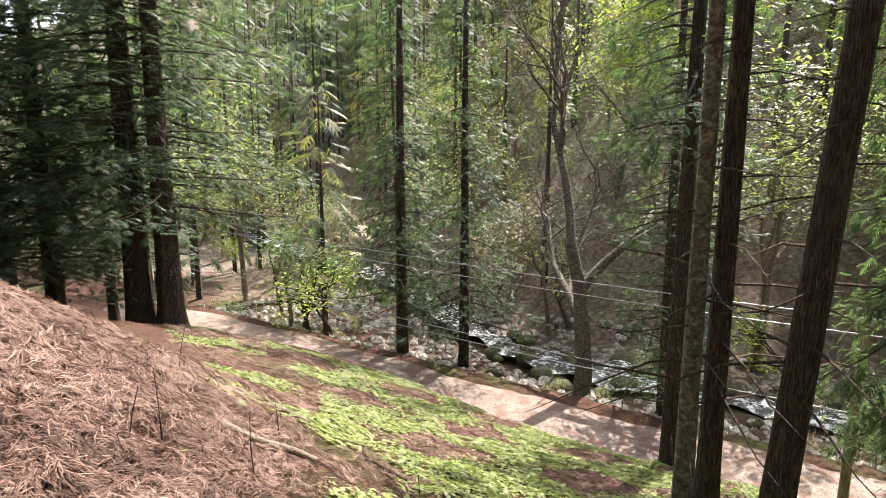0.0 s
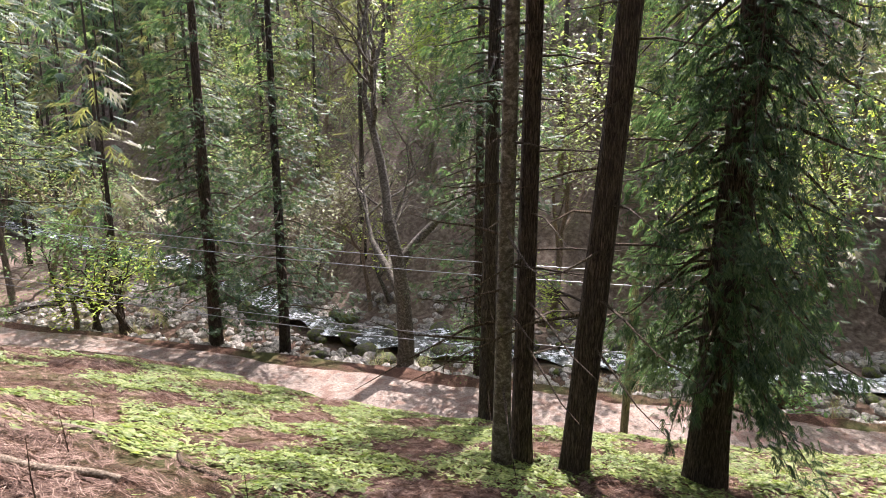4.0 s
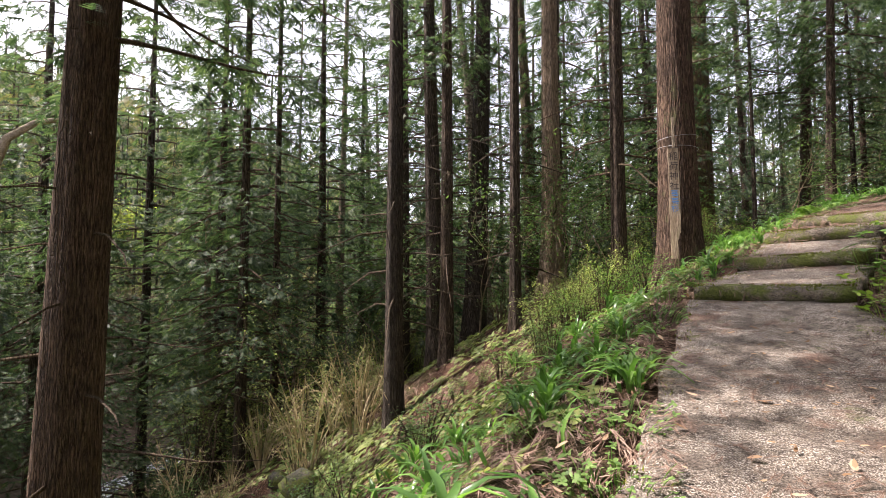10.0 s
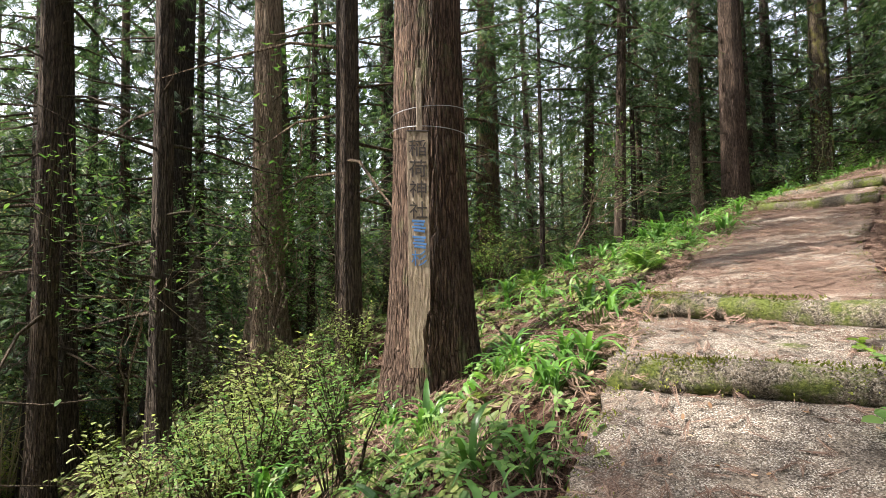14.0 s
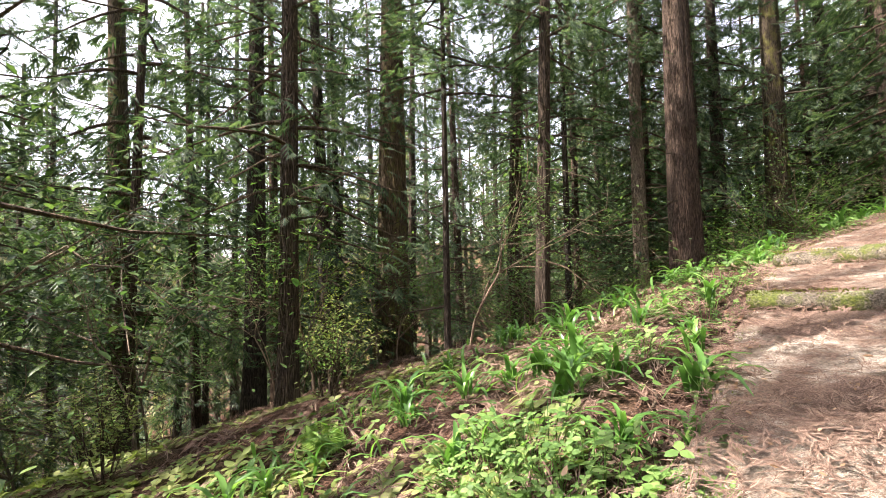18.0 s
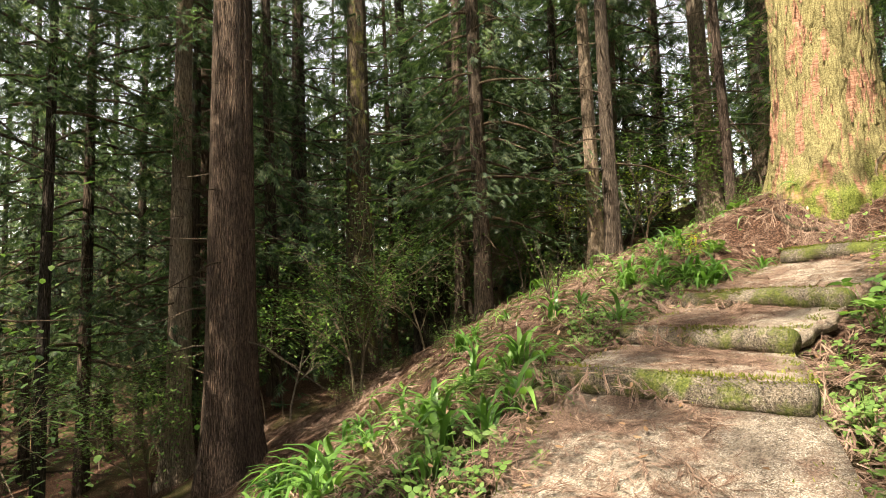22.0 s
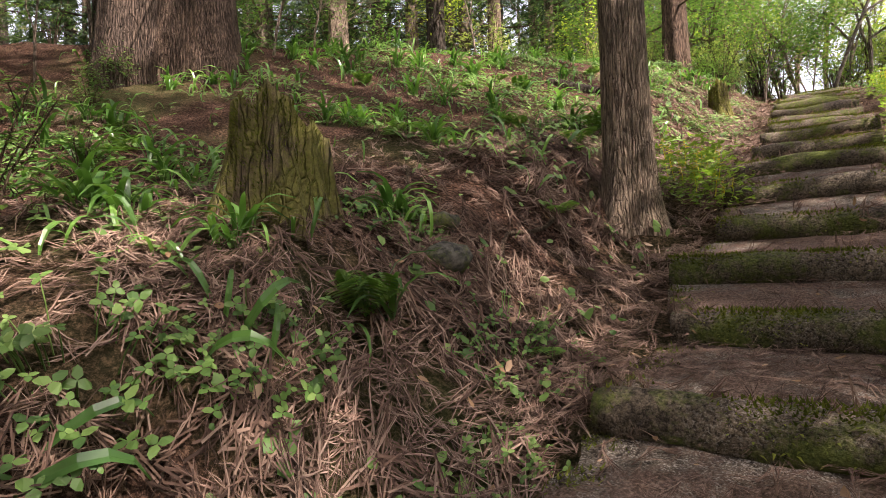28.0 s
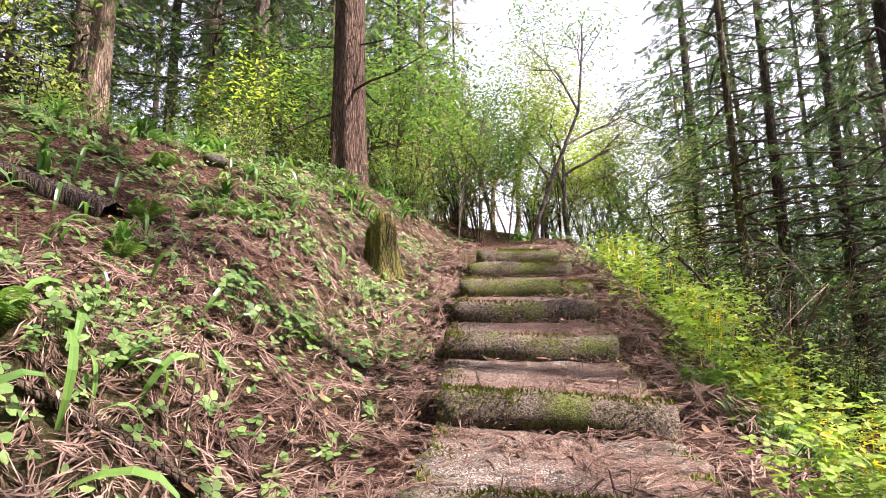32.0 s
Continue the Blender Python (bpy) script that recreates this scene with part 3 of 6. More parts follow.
rng = np.random.default_rng(5)
for y in np.arange(-52, 2, 0.9):
    for side in (-1, 1):
        if rng.random() < 0.75:
            x = float(stream_x(y)) + side * rng.uniform(0.8, 2.6)
            stone(x, y + rng.uniform(-0.4, 0.4), rng.uniform(0.25, 0.8), int(rng.integers(3, 6)), "dark mossy boulder beside the stream", group="stream boulders", turn=rng.uniform(0, 6))
for x, y, r in ((-36.4, -36.2, 0.9), (-35.2, -37.2, 0.7), (-30.2, -26.2, 0.75), (-31.6, -29.0, 0.6)):
    stone(x, y, r, 4, "wet dark boulder standing in the stream", 0.2, "stream boulders", x)
# cobbles of the dry bed
so = Soup()
base = np.array([q.co for q in boulder_mesh(9, M["bed"], 1).vertices])
tri = np.array([p.vertices[:] for p in boulder_mesh(9, M["bed"], 1).polygons])
n = 3600
px, py = rng.uniform(-37, -24.6, n), rng.uniform(-50, 15, n)
keep = (np.abs(px - stream_x(py)) > 1.5)
px, py = px[keep], py[keep]
pz = land(px, py)
fw, sd, nr = frames(rng, len(px), (-0.2, 0.2))
scatter(so, base, tri, np.stack([px, py, pz + 0.03], -1), fw, sd, nr, rng.uniform(0.08, 0.42, len(px)) ** 1.1)
thing("cobbles", "pale grey cobbles covering the dry stream bed", "stones", kind="stuff", data=so.mesh("cobbles", M["bed"]))

# ---- trees ----


def trunk_mesh(seed, mat, flare=0.55, sides=28, flute=0.06, rings=26, twist=0.2, top=0.25, lobes=5):
    """A trunk of radius 1 and height 1, tapered, fluted, flaring into roots at its foot. Height 1 stands for 24 radii and more."""
    z = np.concatenate([[-0.04], np.linspace(0, 1, rings) ** 1.8])
    ang = np.linspace(0, 2 * np.pi, sides, endpoint=False)
    ph = np.random.default_rng(seed).uniform(0, 6, 4)
    v = []
    for h in z:
        root = flare * math.exp(-max(h, 0) * 28)
        r = (1 - (1 - top) * max(h, 0)) * (1 + root * (0.75 + 0.45 * np.cos(lobes * ang + ph[0] + np.sin(2 * ang + ph[1])))) * (1 + flute * np.cos(7 * ang + ph[2] + twist * h * 6) + 0.5 * flute * np.cos(13 * ang + ph[3]))
        wx, wy = 0.12 * math.sin(h * 7 + ph[0]) * h, 0.12 * math.sin(h * 6 + ph[1]) * h
        v.append(np.stack([r * np.cos(ang) + wx, r * np.sin(ang) + wy, np.full(sides, h)], -1))
    nz = len(z)
    i, j = np.meshgrid(np.arange(nz - 1), np.arange(sides), indexing="ij")
    k = (j + 1) % sides
    f = np.stack([i * sides + j, i * sides + k, (i + 1) * sides + k, (i + 1) * sides + j], -1).reshape(-1, 4)
    return mesh_of("trunk", np.concatenate(v), f, mat, True)


BLADE = np.array([(0, -0.06, 0), (0.45, -0.10, 0.04), (1, 0, -0.10), (0.45, 0.10, 0.04)])
QUAD = np.array([(0, 1, 2, 3)])
# a drooping cedar spray: one long shoot with four pairs of side shoots, each a slender triangle
SHOOT = np.array([(0, -0.045, 0), (0.15, 0.045, 0.02), (1, 0, -0.12)])


def turned(p, a):
    return p @ np.array([[math.cos(a), math.sin(a), 0], [-math.sin(a), math.cos(a), 0], [0, 0, 1]])


SPRAY = np.concatenate([turned(SHOOT * [s, 1, 1], a) + [o, 0, -0.05 * o] for o, a, s in (
    (0, 0.0, 1.0), (0.05, 0.8, 0.55), (0.08, -0.8, 0.55), (0.25, 0.7, 0.5), (0.28, -0.7, 0.5), (0.45, 0.65, 0.42), (0.48, -0.65, 0.42), (0.65, 0.5, 0.3), (0.67, -0.5, 0.3))])
SPRAY_F = np.arange(27).reshape(9, 3)


def conifer(seed, low, high, reach, branches, sprays, droop=0.5, size=0.42, limb=0.035):
    """Branches and crown of a cedar, foot at the origin, in metres."""
    r = np.random.default_rng(seed)
    limbs, crown = Soup(), Soup()
    P, F, S, N, Z = [], [], [], [], []
    for b in range(branches):
        u = (b + r.random()) / branches
        h = low + (high - low) * u
        a = b * 2.4 + r.uniform(-0.5, 0.5)
        length = reach * (1 - 0.78 * u**1.2) * r.uniform(0.6, 1.1)
        t = np.linspace(0, 1, 7)
        rise, sag = r.uniform(-0.1, 0.25), droop * r.uniform(0.6, 1.3)
        bend = r.uniform(-0.35, 0.35)
        aa = a + bend * t
        pts = np.stack([np.cos(aa) * length * t, np.sin(aa) * length * t, h + length * (rise * t - sag * t**2 + 0.22 * t**4)], -1)
        limbs.add(*tube(pts[::2] if sprays < 20 else pts, (limb * (1 - 0.85 * t) * (0.5 + length / reach))[::2] if sprays < 20 else limb * (1 - 0.85 * t) * (0.5 + length / reach), 3 if sprays < 20 else 4))
        n = max(4, int(sprays * length / reach))
        s = r.uniform(0.22, 1.0, n) ** 0.8
        pos = np.stack([np.interp(s, t, pts[:, q]) for q in range(3)], -1)
        spread = 0.30 * length * (0.35 + 0.65 * np.sin(np.pi * np.clip(s, 0.1, 0.95)))
        off = r.normal(0, 1, (n, 3)) * spread[:, None] * [0.5, 0.5, 0.28]
        off[:, 2] -= 0.06 * length
        dirn = a + r.normal(0, 0.9, n)
        fw, sd, nr = frames(r, n, (-1.0, 0.25), dirn)
        P.append(pos + off)
        F.append(fw), S.append(sd), N.append(nr)
        Z.append(size * r.uniform(0.6, 1.3, n))
    scatter(crown, SPRAY, SPRAY_F, np.concatenate(P), np.concatenate(F), np.concatenate(S), np.concatenate(N), np.concatenate(Z))
    return limbs.mesh("branches", M["twig"], True), crown.mesh("crown", M["cedar_leaf"])


TRUNKS = {"cedar": [trunk_mesh(1, M["cedar_bark"]), trunk_mesh(2, M["cedar_bark"], 0.4)], "dark": [trunk_mesh(3, M["dark_bark"], 0.45), trunk_mesh(4, M["dark_bark"], 0.3)],
          "mossy": [trunk_mesh(5, M["mossy_bark"], 0.35)], "furrowed": [trunk_mesh(8, M["furrowed_bark"], 0.35)], "grey": [trunk_mesh(6, M["grey_bark"], 0.8)], "pale": [trunk_mesh(7, M["pale_bark"], 0.4, flute=0.03)]}
CROWNS = [conifer(11, 5.0, 22.5, 3.6, 84, 92, size=0.3), conifer(12, 8.0, 22.5, 3.0, 70, 92, size=0.3), conifer(13, 3.0, 21.0, 3.4, 90, 92, 0.6, 0.3), conifer(14, 10.0, 22.5, 3.2, 60, 94, size=0.3)]
AIRY = [conifer(16, 3.0, 21.0, 3.0, 80, 30, 0.45, 0.32, 0.03), conifer(17, 4.5, 22.0, 3.2, 70, 34, 0.35, 0.32, 0.03)]
HIGH = conifer(20, 17.0, 22.8, 2.2, 26, 60, 0.4, 0.3)
DEAD = [conifer(18, 1.6, 8.5, 2.6, 20, 4, 0.35, 0.1, 0.026)[0], conifer(19, 2.4, 10.0, 2.9, 26, 4, 0.5, 0.1, 0.024)[0]]
LOW_CROWN = conifer(15, 2.2, 19.0, 3.0, 130, 150, 0.75, 0.25)
FAR_CROWNS = [conifer(31, 3.0, 22.5, 3.6, 66, 38, size=0.55), conifer(32, 6.0, 22.5, 3.2, 56, 38, size=0.55), conifer(33, 0.8, 21.0, 3.6, 74, 38, 0.6, 0.55)]
WORDS = {"cedar": "reddish-brown stringy bark", "dark": "dark shaded bark", "mossy": "yellowish moss on its bark", "grey": "grey-brown flaky bark", "furrowed": "grey furrowed bark", "pale": "blotched pale bark"}


def cedar(x, y, d, kind="cedar", crown=0, tall=23.0, lean=(0.0, 0.0), turn=0.0, group="cedars beside the trail", sink=0.1, label="", scale=1.0, foot=None, twice=False):
    """A cedar of trunk diameter d."""
    z = (float(land(x, y)) if foot is None else foot) - sink
    tree = thing("cedar_tree", label or f"tall straight cedar with {WORDS[kind]}", "tree", group, at=(x, y, z), turn=(lean[0], lean[1], turn))
    t = part("trunk", TRUNKS[kind][int(abs(x * 7 + y * 3)) % len(TRUNKS[kind])], tree)
    t.scale = (d / 2, d / 2, tall)
    if crown is not None:
        limbs, leaves = LOW_CROWN if crown == "low" else HIGH if crown == "high" else AIRY[0] if crown == "airy" else AIRY[1] if crown == "thin" else FAR_CROWNS[crown - 10] if crown >= 10 else CROWNS[crown]
        for nm, me in (("branch_mass", limbs), ("crown", leaves)):
            o = tagged(part(nm, me, tree), kind="stuff")
            o.scale = (scale, scale, tall / 23.0)
            if twice:
                o = tagged(part(nm, me, tree), kind="stuff")
                o.scale, o.rotation_euler = (scale * 1.1, scale * 1.1, tall / 21.0), (0, 0, 1.2)
    beside_path = min(math.hypot(p[1][0] - x, p[1][1] - y) for p in PATH) < 3.0
    if not beside_path and (crown is None or isinstance(crown, str) or crown < 10):
        tagged(part("dead_limb_mass", DEAD[int(abs(x * 5 + y * 11)) % 2], tree, "bare drooping dead limbs"), kind="stuff")
    return tree


def near_trunk(r0, tall, mat, flare, fall, seed, depth, sides=200):
    """A trunk in real size with furrowed bark and lobed roots, foot at the origin."""
    z = np.concatenate([np.linspace(-0.5, 5.0, 130), np.linspace(5.4, tall, 12)])
    ang = np.linspace(0, 2 * np.pi, sides, endpoint=False)
    v = []
    for h in z:
        hh = max(h, 0)
        lobes = 0.55 + 0.55 * np.cos(3 * ang + seed) + 0.3 * np.cos(5 * ang + 2 * seed)
        r = r0 * (1 - 0.8 * hh / tall) * (1 + flare * math.exp(-max(h + 0.1, 0) * fall) * (0.7 + 0.6 * lobes))
        groove = np.array([abs(noise.noise(Vector((math.cos(a) * r0 * 26, math.sin(a) * r0 * 26, h * 1.7 + seed * 9)))) for a in ang])
        r = r + depth * (np.minimum(groove * 5, 1.0) - 0.5) + 0.02 * r0 * np.cos(7 * ang + h)
        v.append(np.stack([r * np.cos(ang), r * np.sin(ang), np.full(sides, h)], -1))
    n = len(z)
    i, j = np.meshgrid(np.arange(n - 1), np.arange(sides), indexing="ij")
    k = (j + 1) % sides
    return mesh_of("trunk", np.concatenate(v), np.stack([i * sides + j, i * sides + k, (i + 1) * sides + k, (i + 1) * sides + j], -1).reshape(-1, 4), M[mat], True)


def near_cedar(x, y, r0, tall, mat, crown, flare, fall, seed, label, depth):
    tree = thing("cedar_tree", label, "tree", "cedars beside the trail", at=(x, y, float(land(x, y)) - 0.1))
    part("trunk", near_trunk(r0, tall, mat, flare, fall, seed, depth), tree)
    for nm, me in zip(("branch_mass", "crown"), crown):
        tagged(part(nm, me, tree), kind="stuff").scale = (1, 1, tall / 23.0)
    return tree


# ---- broad-leaved trees: forked trunks, bare twigs, young leaves ----
LEAF6 = np.array([(0, 0, 0), (0.3, -0.22, 0.03), (0.75, -0.17, 0.03), (1, 0, -0.05), (0.75, 0.17, 0.03), (0.3, 0.22, 0.03)])
LEAF6_F = np.array([(0, 1, 2, 5), (5, 2, 3, 4)])


def grow(r, wood, tips, p, d, length, rad, depth, wander=0.25, sides=6, kids=(2, 3)):
    n = 5
    pts, q, dd = [p], p.copy(), d.copy()
    for _ in range(n - 1):
        dd = dd + r.normal(0, wander, 3) * 0.5
        dd /= np.linalg.norm(dd)
        q = q + dd * length / (n - 1)
        pts.append(q)
    pts = np.array(pts)
    wood.add(*tube(pts, np.linspace(rad, rad * 0.62, n), sides))
    if depth == 0:
        tips.extend([(pts[k], dd) for k in (2, 3, 4)])
        return
    for _ in range(int(r.integers(kids[0], kids[1] + 1))):
        nd = dd + r.normal(0, 0.55, 3)
        nd[2] += 0.1
        nd /= np.linalg.norm(nd)
        k = int(r.integers(2, 5))
        grow(r, wood, tips, pts[k], nd, length * r.uniform(0.55, 0.8), rad * 0.55, depth - 1, wander * 1.15, max(4, sides - 1), kids)


def broadleaf(name, label, category, x, y, rad, length, seed, depth=4, lean=(0, 0, 1), bark_mat="pale_bark", leaf_mat="young_leaf", leaves=5, size=0.09, spread=0.25, group="", kids=(2, 3), wander=0.25):
    r = np.random.default_rng(seed)
    wood, tips = Soup(), []
    d = np.array(lean, float)
    grow(r, wood, tips, np.array([0.0, 0, -0.15]), d / np.linalg.norm(d), length, rad, depth, wander * 0.5, 9, kids)
    tree = thing(name, label, category, group, at=(x, y, float(land(x, y))))
    part("trunk", wood.mesh("trunk", M[bark_mat], True), tree)
    if leaves:
        tp = np.repeat(np.array([t[0] for t in tips]), leaves, 0)
        so = Soup()
        fw, sd, nr = frames(r, len(tp), (-0.6, 0.6))
        scatter(so, LEAF6, LEAF6_F, tp + r.normal(0, spread, tp.shape), fw, sd, nr, size * r.uniform(0.6, 1.4, len(tp)))
        part("crown", so.mesh("crown", M[leaf_mat]), tree)
    return tree


# trees along the first view over the road
cedar(-13.8, -34.6, 0.95, "cedar", 0, 23, turn=20, twice=True, label="broad old cedar with a fluted foot above the road", scale=1.25)
cedar(-14.3, -33.4, 0.85, "cedar", 0, 22, turn=140, label="broad old cedar growing close beside another", scale=1.6)
cedar(-12.6, -38.5, 0.7, "dark", 2, 23, turn=70, scale=1.3, twice=True)
cedar(-10.6, -38.0, 0.7, "dark", 2, 23, turn=200, scale=1.3, twice=True)
cedar(-25.2, -31.0, 0.62, "dark", 2, 24, turn=40, group="trees by the stream")
cedar(-25.7, -27.6, 0.5, "dark", 2, 23, turn=90, group="trees by the stream")
cedar(-25.9, -18.2, 0.5, "dark", 0, 22, (0, 5), group="trees by the stream")
cedar(-11.96, -13.95, 0.45, "dark", 3, 27, (-3, 1.5), label="slim dark tree leaning on the slope above the road", scale=1.2)
cedar(-13.0, -11.63, 0.64, "dark", "low", 25, turn=60, label="dark cedar with low drooping boughs", scale=0.72, twice=True)
cedar(-19.3, -16.7, 0.55, "dark", 3, 23, (0, 2))
cedar(-19.2, 1.9, 1.2, "mossy", 1, 24, label="mossy tree with a pale crooked side limb")
cedar(-22.5, 3.8, 0.75, "cedar", 0, 24)
cedar(-19.2, -2.4 + 9, 0.46, "dark", 2, 23)
cedar(-27.5, 4.5, 0.5, "dark", 2, 22)
# trees on the slope below the trail
cedar(-8.96, -2.02, 0.88, "cedar", 1, 26, (0, 1.5), scale=1.5, label="great red-brown cedar standing below the trail")
cedar(-6.76, 12.25, 0.82, "dark", "thin", 25, (0, 2))
cedar(-6.65, 14.54, 0.62, "pale", None, 18, (0, -5), label="leaning smooth-barked tree with lichen")
cedar(-3.55, 9.44, 0.62, "grey", "high", 26)
cedar(-5.77, 21.4, 0.9, "mossy", "airy", 24, (0, -2))
cedar(-1.68, 20.15, 0.65, "dark", 1, 24)
cedar(-6.15, 6.9, 0.36, "dark", None, 25)
cedar(-1.6, 6.3, 0.36, "dark", "high", 24)
cedar(-4.1, 6.1, 0.28, "dark", None, 24)
cedar(-6.8, 4.7, 0.45, "dark", "high", 26)
cedar(-12.9, 7.1, 0.36, "dark", 2, 22)
cedar(-12.3, 8.0, 0.28, "dark", "airy", 20)
near_cedar(-0.47, 3.78, 0.37, 26.0, "furrowed_bark", CROWNS[3], 0.42, 1.3, 1, "grey flaky cedar that carries a painted board", 0.012)
cedar(2.58, 23.66, 1.25, "mossy", 1, 26, label="thick cedar streaked with yellow moss")
cedar(7.16, 24.33, 0.62, "dark", 1, 25, (0, 2))
cedar(12.1, 23.35, 0.64, "grey", 3, 26)
cedar(11.73, 19.52, 1.1, "cedar", 3, 27, label="great red cedar with a torn strip of bark")
cedar(18.23, 27.47, 0.75, "dark", 1, 25)
cedar(18.3, 23.65, 1.02, "mossy", "thin", 27, label="thick cedar with sunlit yellowish bark")
cedar(0.3, 12.8, 0.34, "dark", "airy", 23)
cedar(6.0, 16.7, 0.4, "dark", 1, 24, (0, 2))
cedar(9.0, 22.9, 0.28, "dark", 3, 22)
cedar(3.8, 18.1, 0.2, "dark", 3, 18)
cedar(22.25, 16.66, 0.45, "grey", 3, 24, (0, -1.5))
cedar(20.9, 15.4, 0.45, "dark", 1, 24)
cedar(27.57, 14.96, 0.72, "grey", 3, 26, (0, -2))
cedar(33.0, 14.4, 0.8, "grey", 3, 25)
cedar(31.2, 13.4, 0.95, "grey", 1, 26)
for x, y in ((-24.6, 9.4), (-21.2, 11.6), (-25.5, 1.5)):
    cedar(x, y, 0.5, "dark", 0, 28, turn=x * 50, scale=1.3)
cedar(-9.43, 11.87, 0.6, "dark", "airy", 25)
for x, y, c in ((-13.5, 13.0, 0), (-11.5, 17.5, 2), (-16.5, 10.5, 0), (-8.5, 19.0, 0), (-19.5, 15.5, 2), (-15.0, 20.0, 2)):
    cedar(x, y, 0.45, "dark", c, 22, turn=x * 50, scale=1.25)
# trees by the upper stairs
near_cedar(17.11, 3.69, 0.215, 24.0, "grey_bark", CROWNS[3], 0.55, 2.6, 2, "slender grey cedar with flared roots beside the stairs", 0.007)
cedar(24.1, 5.6, 1.25, "cedar", 1, 27, label="massive twin-stemmed cedar on the upper slope")
cedar(24.3, 6.5, 1.05, "cedar", 3, 27, (0, -2), turn=80, label="second stem of a massive cedar on the upper slope")
cedar(22.0, -6.1, 0.62, "cedar", 3, 25)
cedar(32.3, -11.9, 0.5, "grey", 3, 24)
cedar(36.8, -14.1, 0.5, "dark", 1, 24)
cedar(15.3, -11.0, 0.22, "mossy", "airy", 16)
cedar(14.2, -13.7, 0.3, "dark", "airy", 18)
cedar(13.0, -8.4, 0.5, "dark", "airy", 21, scale=0.7)
cedar(11.0, -14.5, 0.4, "dark", "airy", 20)
# Those inside the trail's bend are out of view, added to shade the stairs.
for x, y, d, c in ((8.8, -4.6, 0.5, "thin"), (8.0, -8.2, 0.45, "airy"), (6.0, -3.0, 0.5, 1), (12.4, -16.0, 0.4, "airy"), (16.0, -19.5, 0.4, "airy"), (9.2, -13.0, 0.4, "airy"), (7.2, -11.4, 0.4, 0)):
    cedar(x, y, d, "dark", c, 21, turn=x * 50)
for x, y, d, c in ((26.4, -8.4, 0.45, "airy"), (27.8, -5.0, 0.5, "thin"), (29.0, -9.2, 0.4, "airy"), (27.0, -12.6, 0.4, "airy"), (30.4, -3.4, 0.5, "airy"), (28.4, 0.6, 0.55, "thin"), (31.5, -6.8, 0.5, "airy"), (24.6, -14.5, 0.3, "airy"), (33.0, 1.0, 0.6, "airy")):
    cedar(x, y, d, "grey", c, 21, turn=x * 50)
# Four unseen cedars west of the stairs, added to cast shade on them.
cedar(11.5, -1.5, 0.4, "dark", "high", 22)
cedar(11.6, 4.4, 0.5, "dark", 0, 23, turn=30)
cedar(12.0, 2.2, 0.45, "dark", 0, 21, turn=200, scale=0.8)
cedar(10.4, 6.4, 0.5, "dark", 0, 22, turn=110, scale=0.85)
for x, y in ((11.2, 44.0), (10.8, 35.1), (13.3, 42.6), (10.6, 26.2), (13.5, 34.4), (13.2, 29.9), (16.2, 35.8), (13.3, 25.4), (18.5, 35.0), (17.1, 29.4), (20.6, 33.5), (18.1, 27.0)):
    if x > -14 and min(math.hypot(x - o.location[0], y - o.location[1]) for o in bpy.data.objects if o.name.startswith("cedar_tree")) > 1.2:
        cedar(x, y, 0.34, "dark", 2, 27, turn=x * 60)
for x, y in ((-41.0, 7.6), (-44.6, 11.6), (-45.5, 14.6), (-35.7, 10.8), (-41.6, 17.5), (-39.3, 18.6), (-29.0, 12.6), (-32.3, 18.2), (-31.6, 20.6), (-32.2, 24.7), (-27.9, 22.9), (-21.8, 17.6), (-23.3, 23.5)):
    if abs(x - float(stream_x(y))) > 2.5:
        cedar(x, y, 0.4, "dark", 12, 25, turn=x * 60, scale=1.2)
for x, y in ((21.9, 43.1), (19.5, 34.1), (23.1, 38.0), (25.4, 38.7), (24.6, 34.1), (24.7, 31.5), (27.7, 32.6), (28.3, 30.5), (26.6, 26.4), (28.7, 26.1), (31.7, 26.2), (24.2, 19.2), (32.5, 22.4), (34.7, 21.5), (31.0, 18.0)):
    if min(math.hypot(x - o.location[0], y - o.location[1]) for o in bpy.data.objects if o.name.startswith("cedar_tree")) > 1.5:
        cedar(x, y, 0.36, "dark", 12, 24, turn=x * 60, scale=1.25)
for x, y in ((-17.4, -44.0), (-13.8, -46.0), (-9.4, -44.5), (-6.2, -40.5), (-10.0, -49.0)):
    cedar(x, y, 0.5, "dark", 2, 25, turn=x * 70, scale=1.4)

# the wood further off
rng = np.random.default_rng(21)
spots, placed = [], 0
walked = np.array([p[1][:2] for p in PATH])
solid = np.array([o.location[:2] for o in bpy.data.objects if o.name.startswith("cedar_tree")])


def open_view(x, y):
    """Places that the clip shows free of trees."""
    if -45 < y < -9 and -24.5 < x < -3:
        return True
    if -18.6 < x < 1 and -12 < y < 7:
        return True
    if y < -3 and abs(x - (16.6 + 0.2 * (2.4 - y))) < 1.2 + 0.15 * (2.4 - y):
        return True
    if -27 < x < -18.5 and -50 < y < 30:
        return True
    if y < -42 and abs(x + 2.7 - 0.329 * (y + 13.9)) < 3:
        return True
    if abs(x - float(stream_x(y))) < 4:
        return True
    if x > 13.5 and y < 13 and not (x > 26 or y < -17):
        return True
    return 6 < x < 26 and -16 < y < 8.5




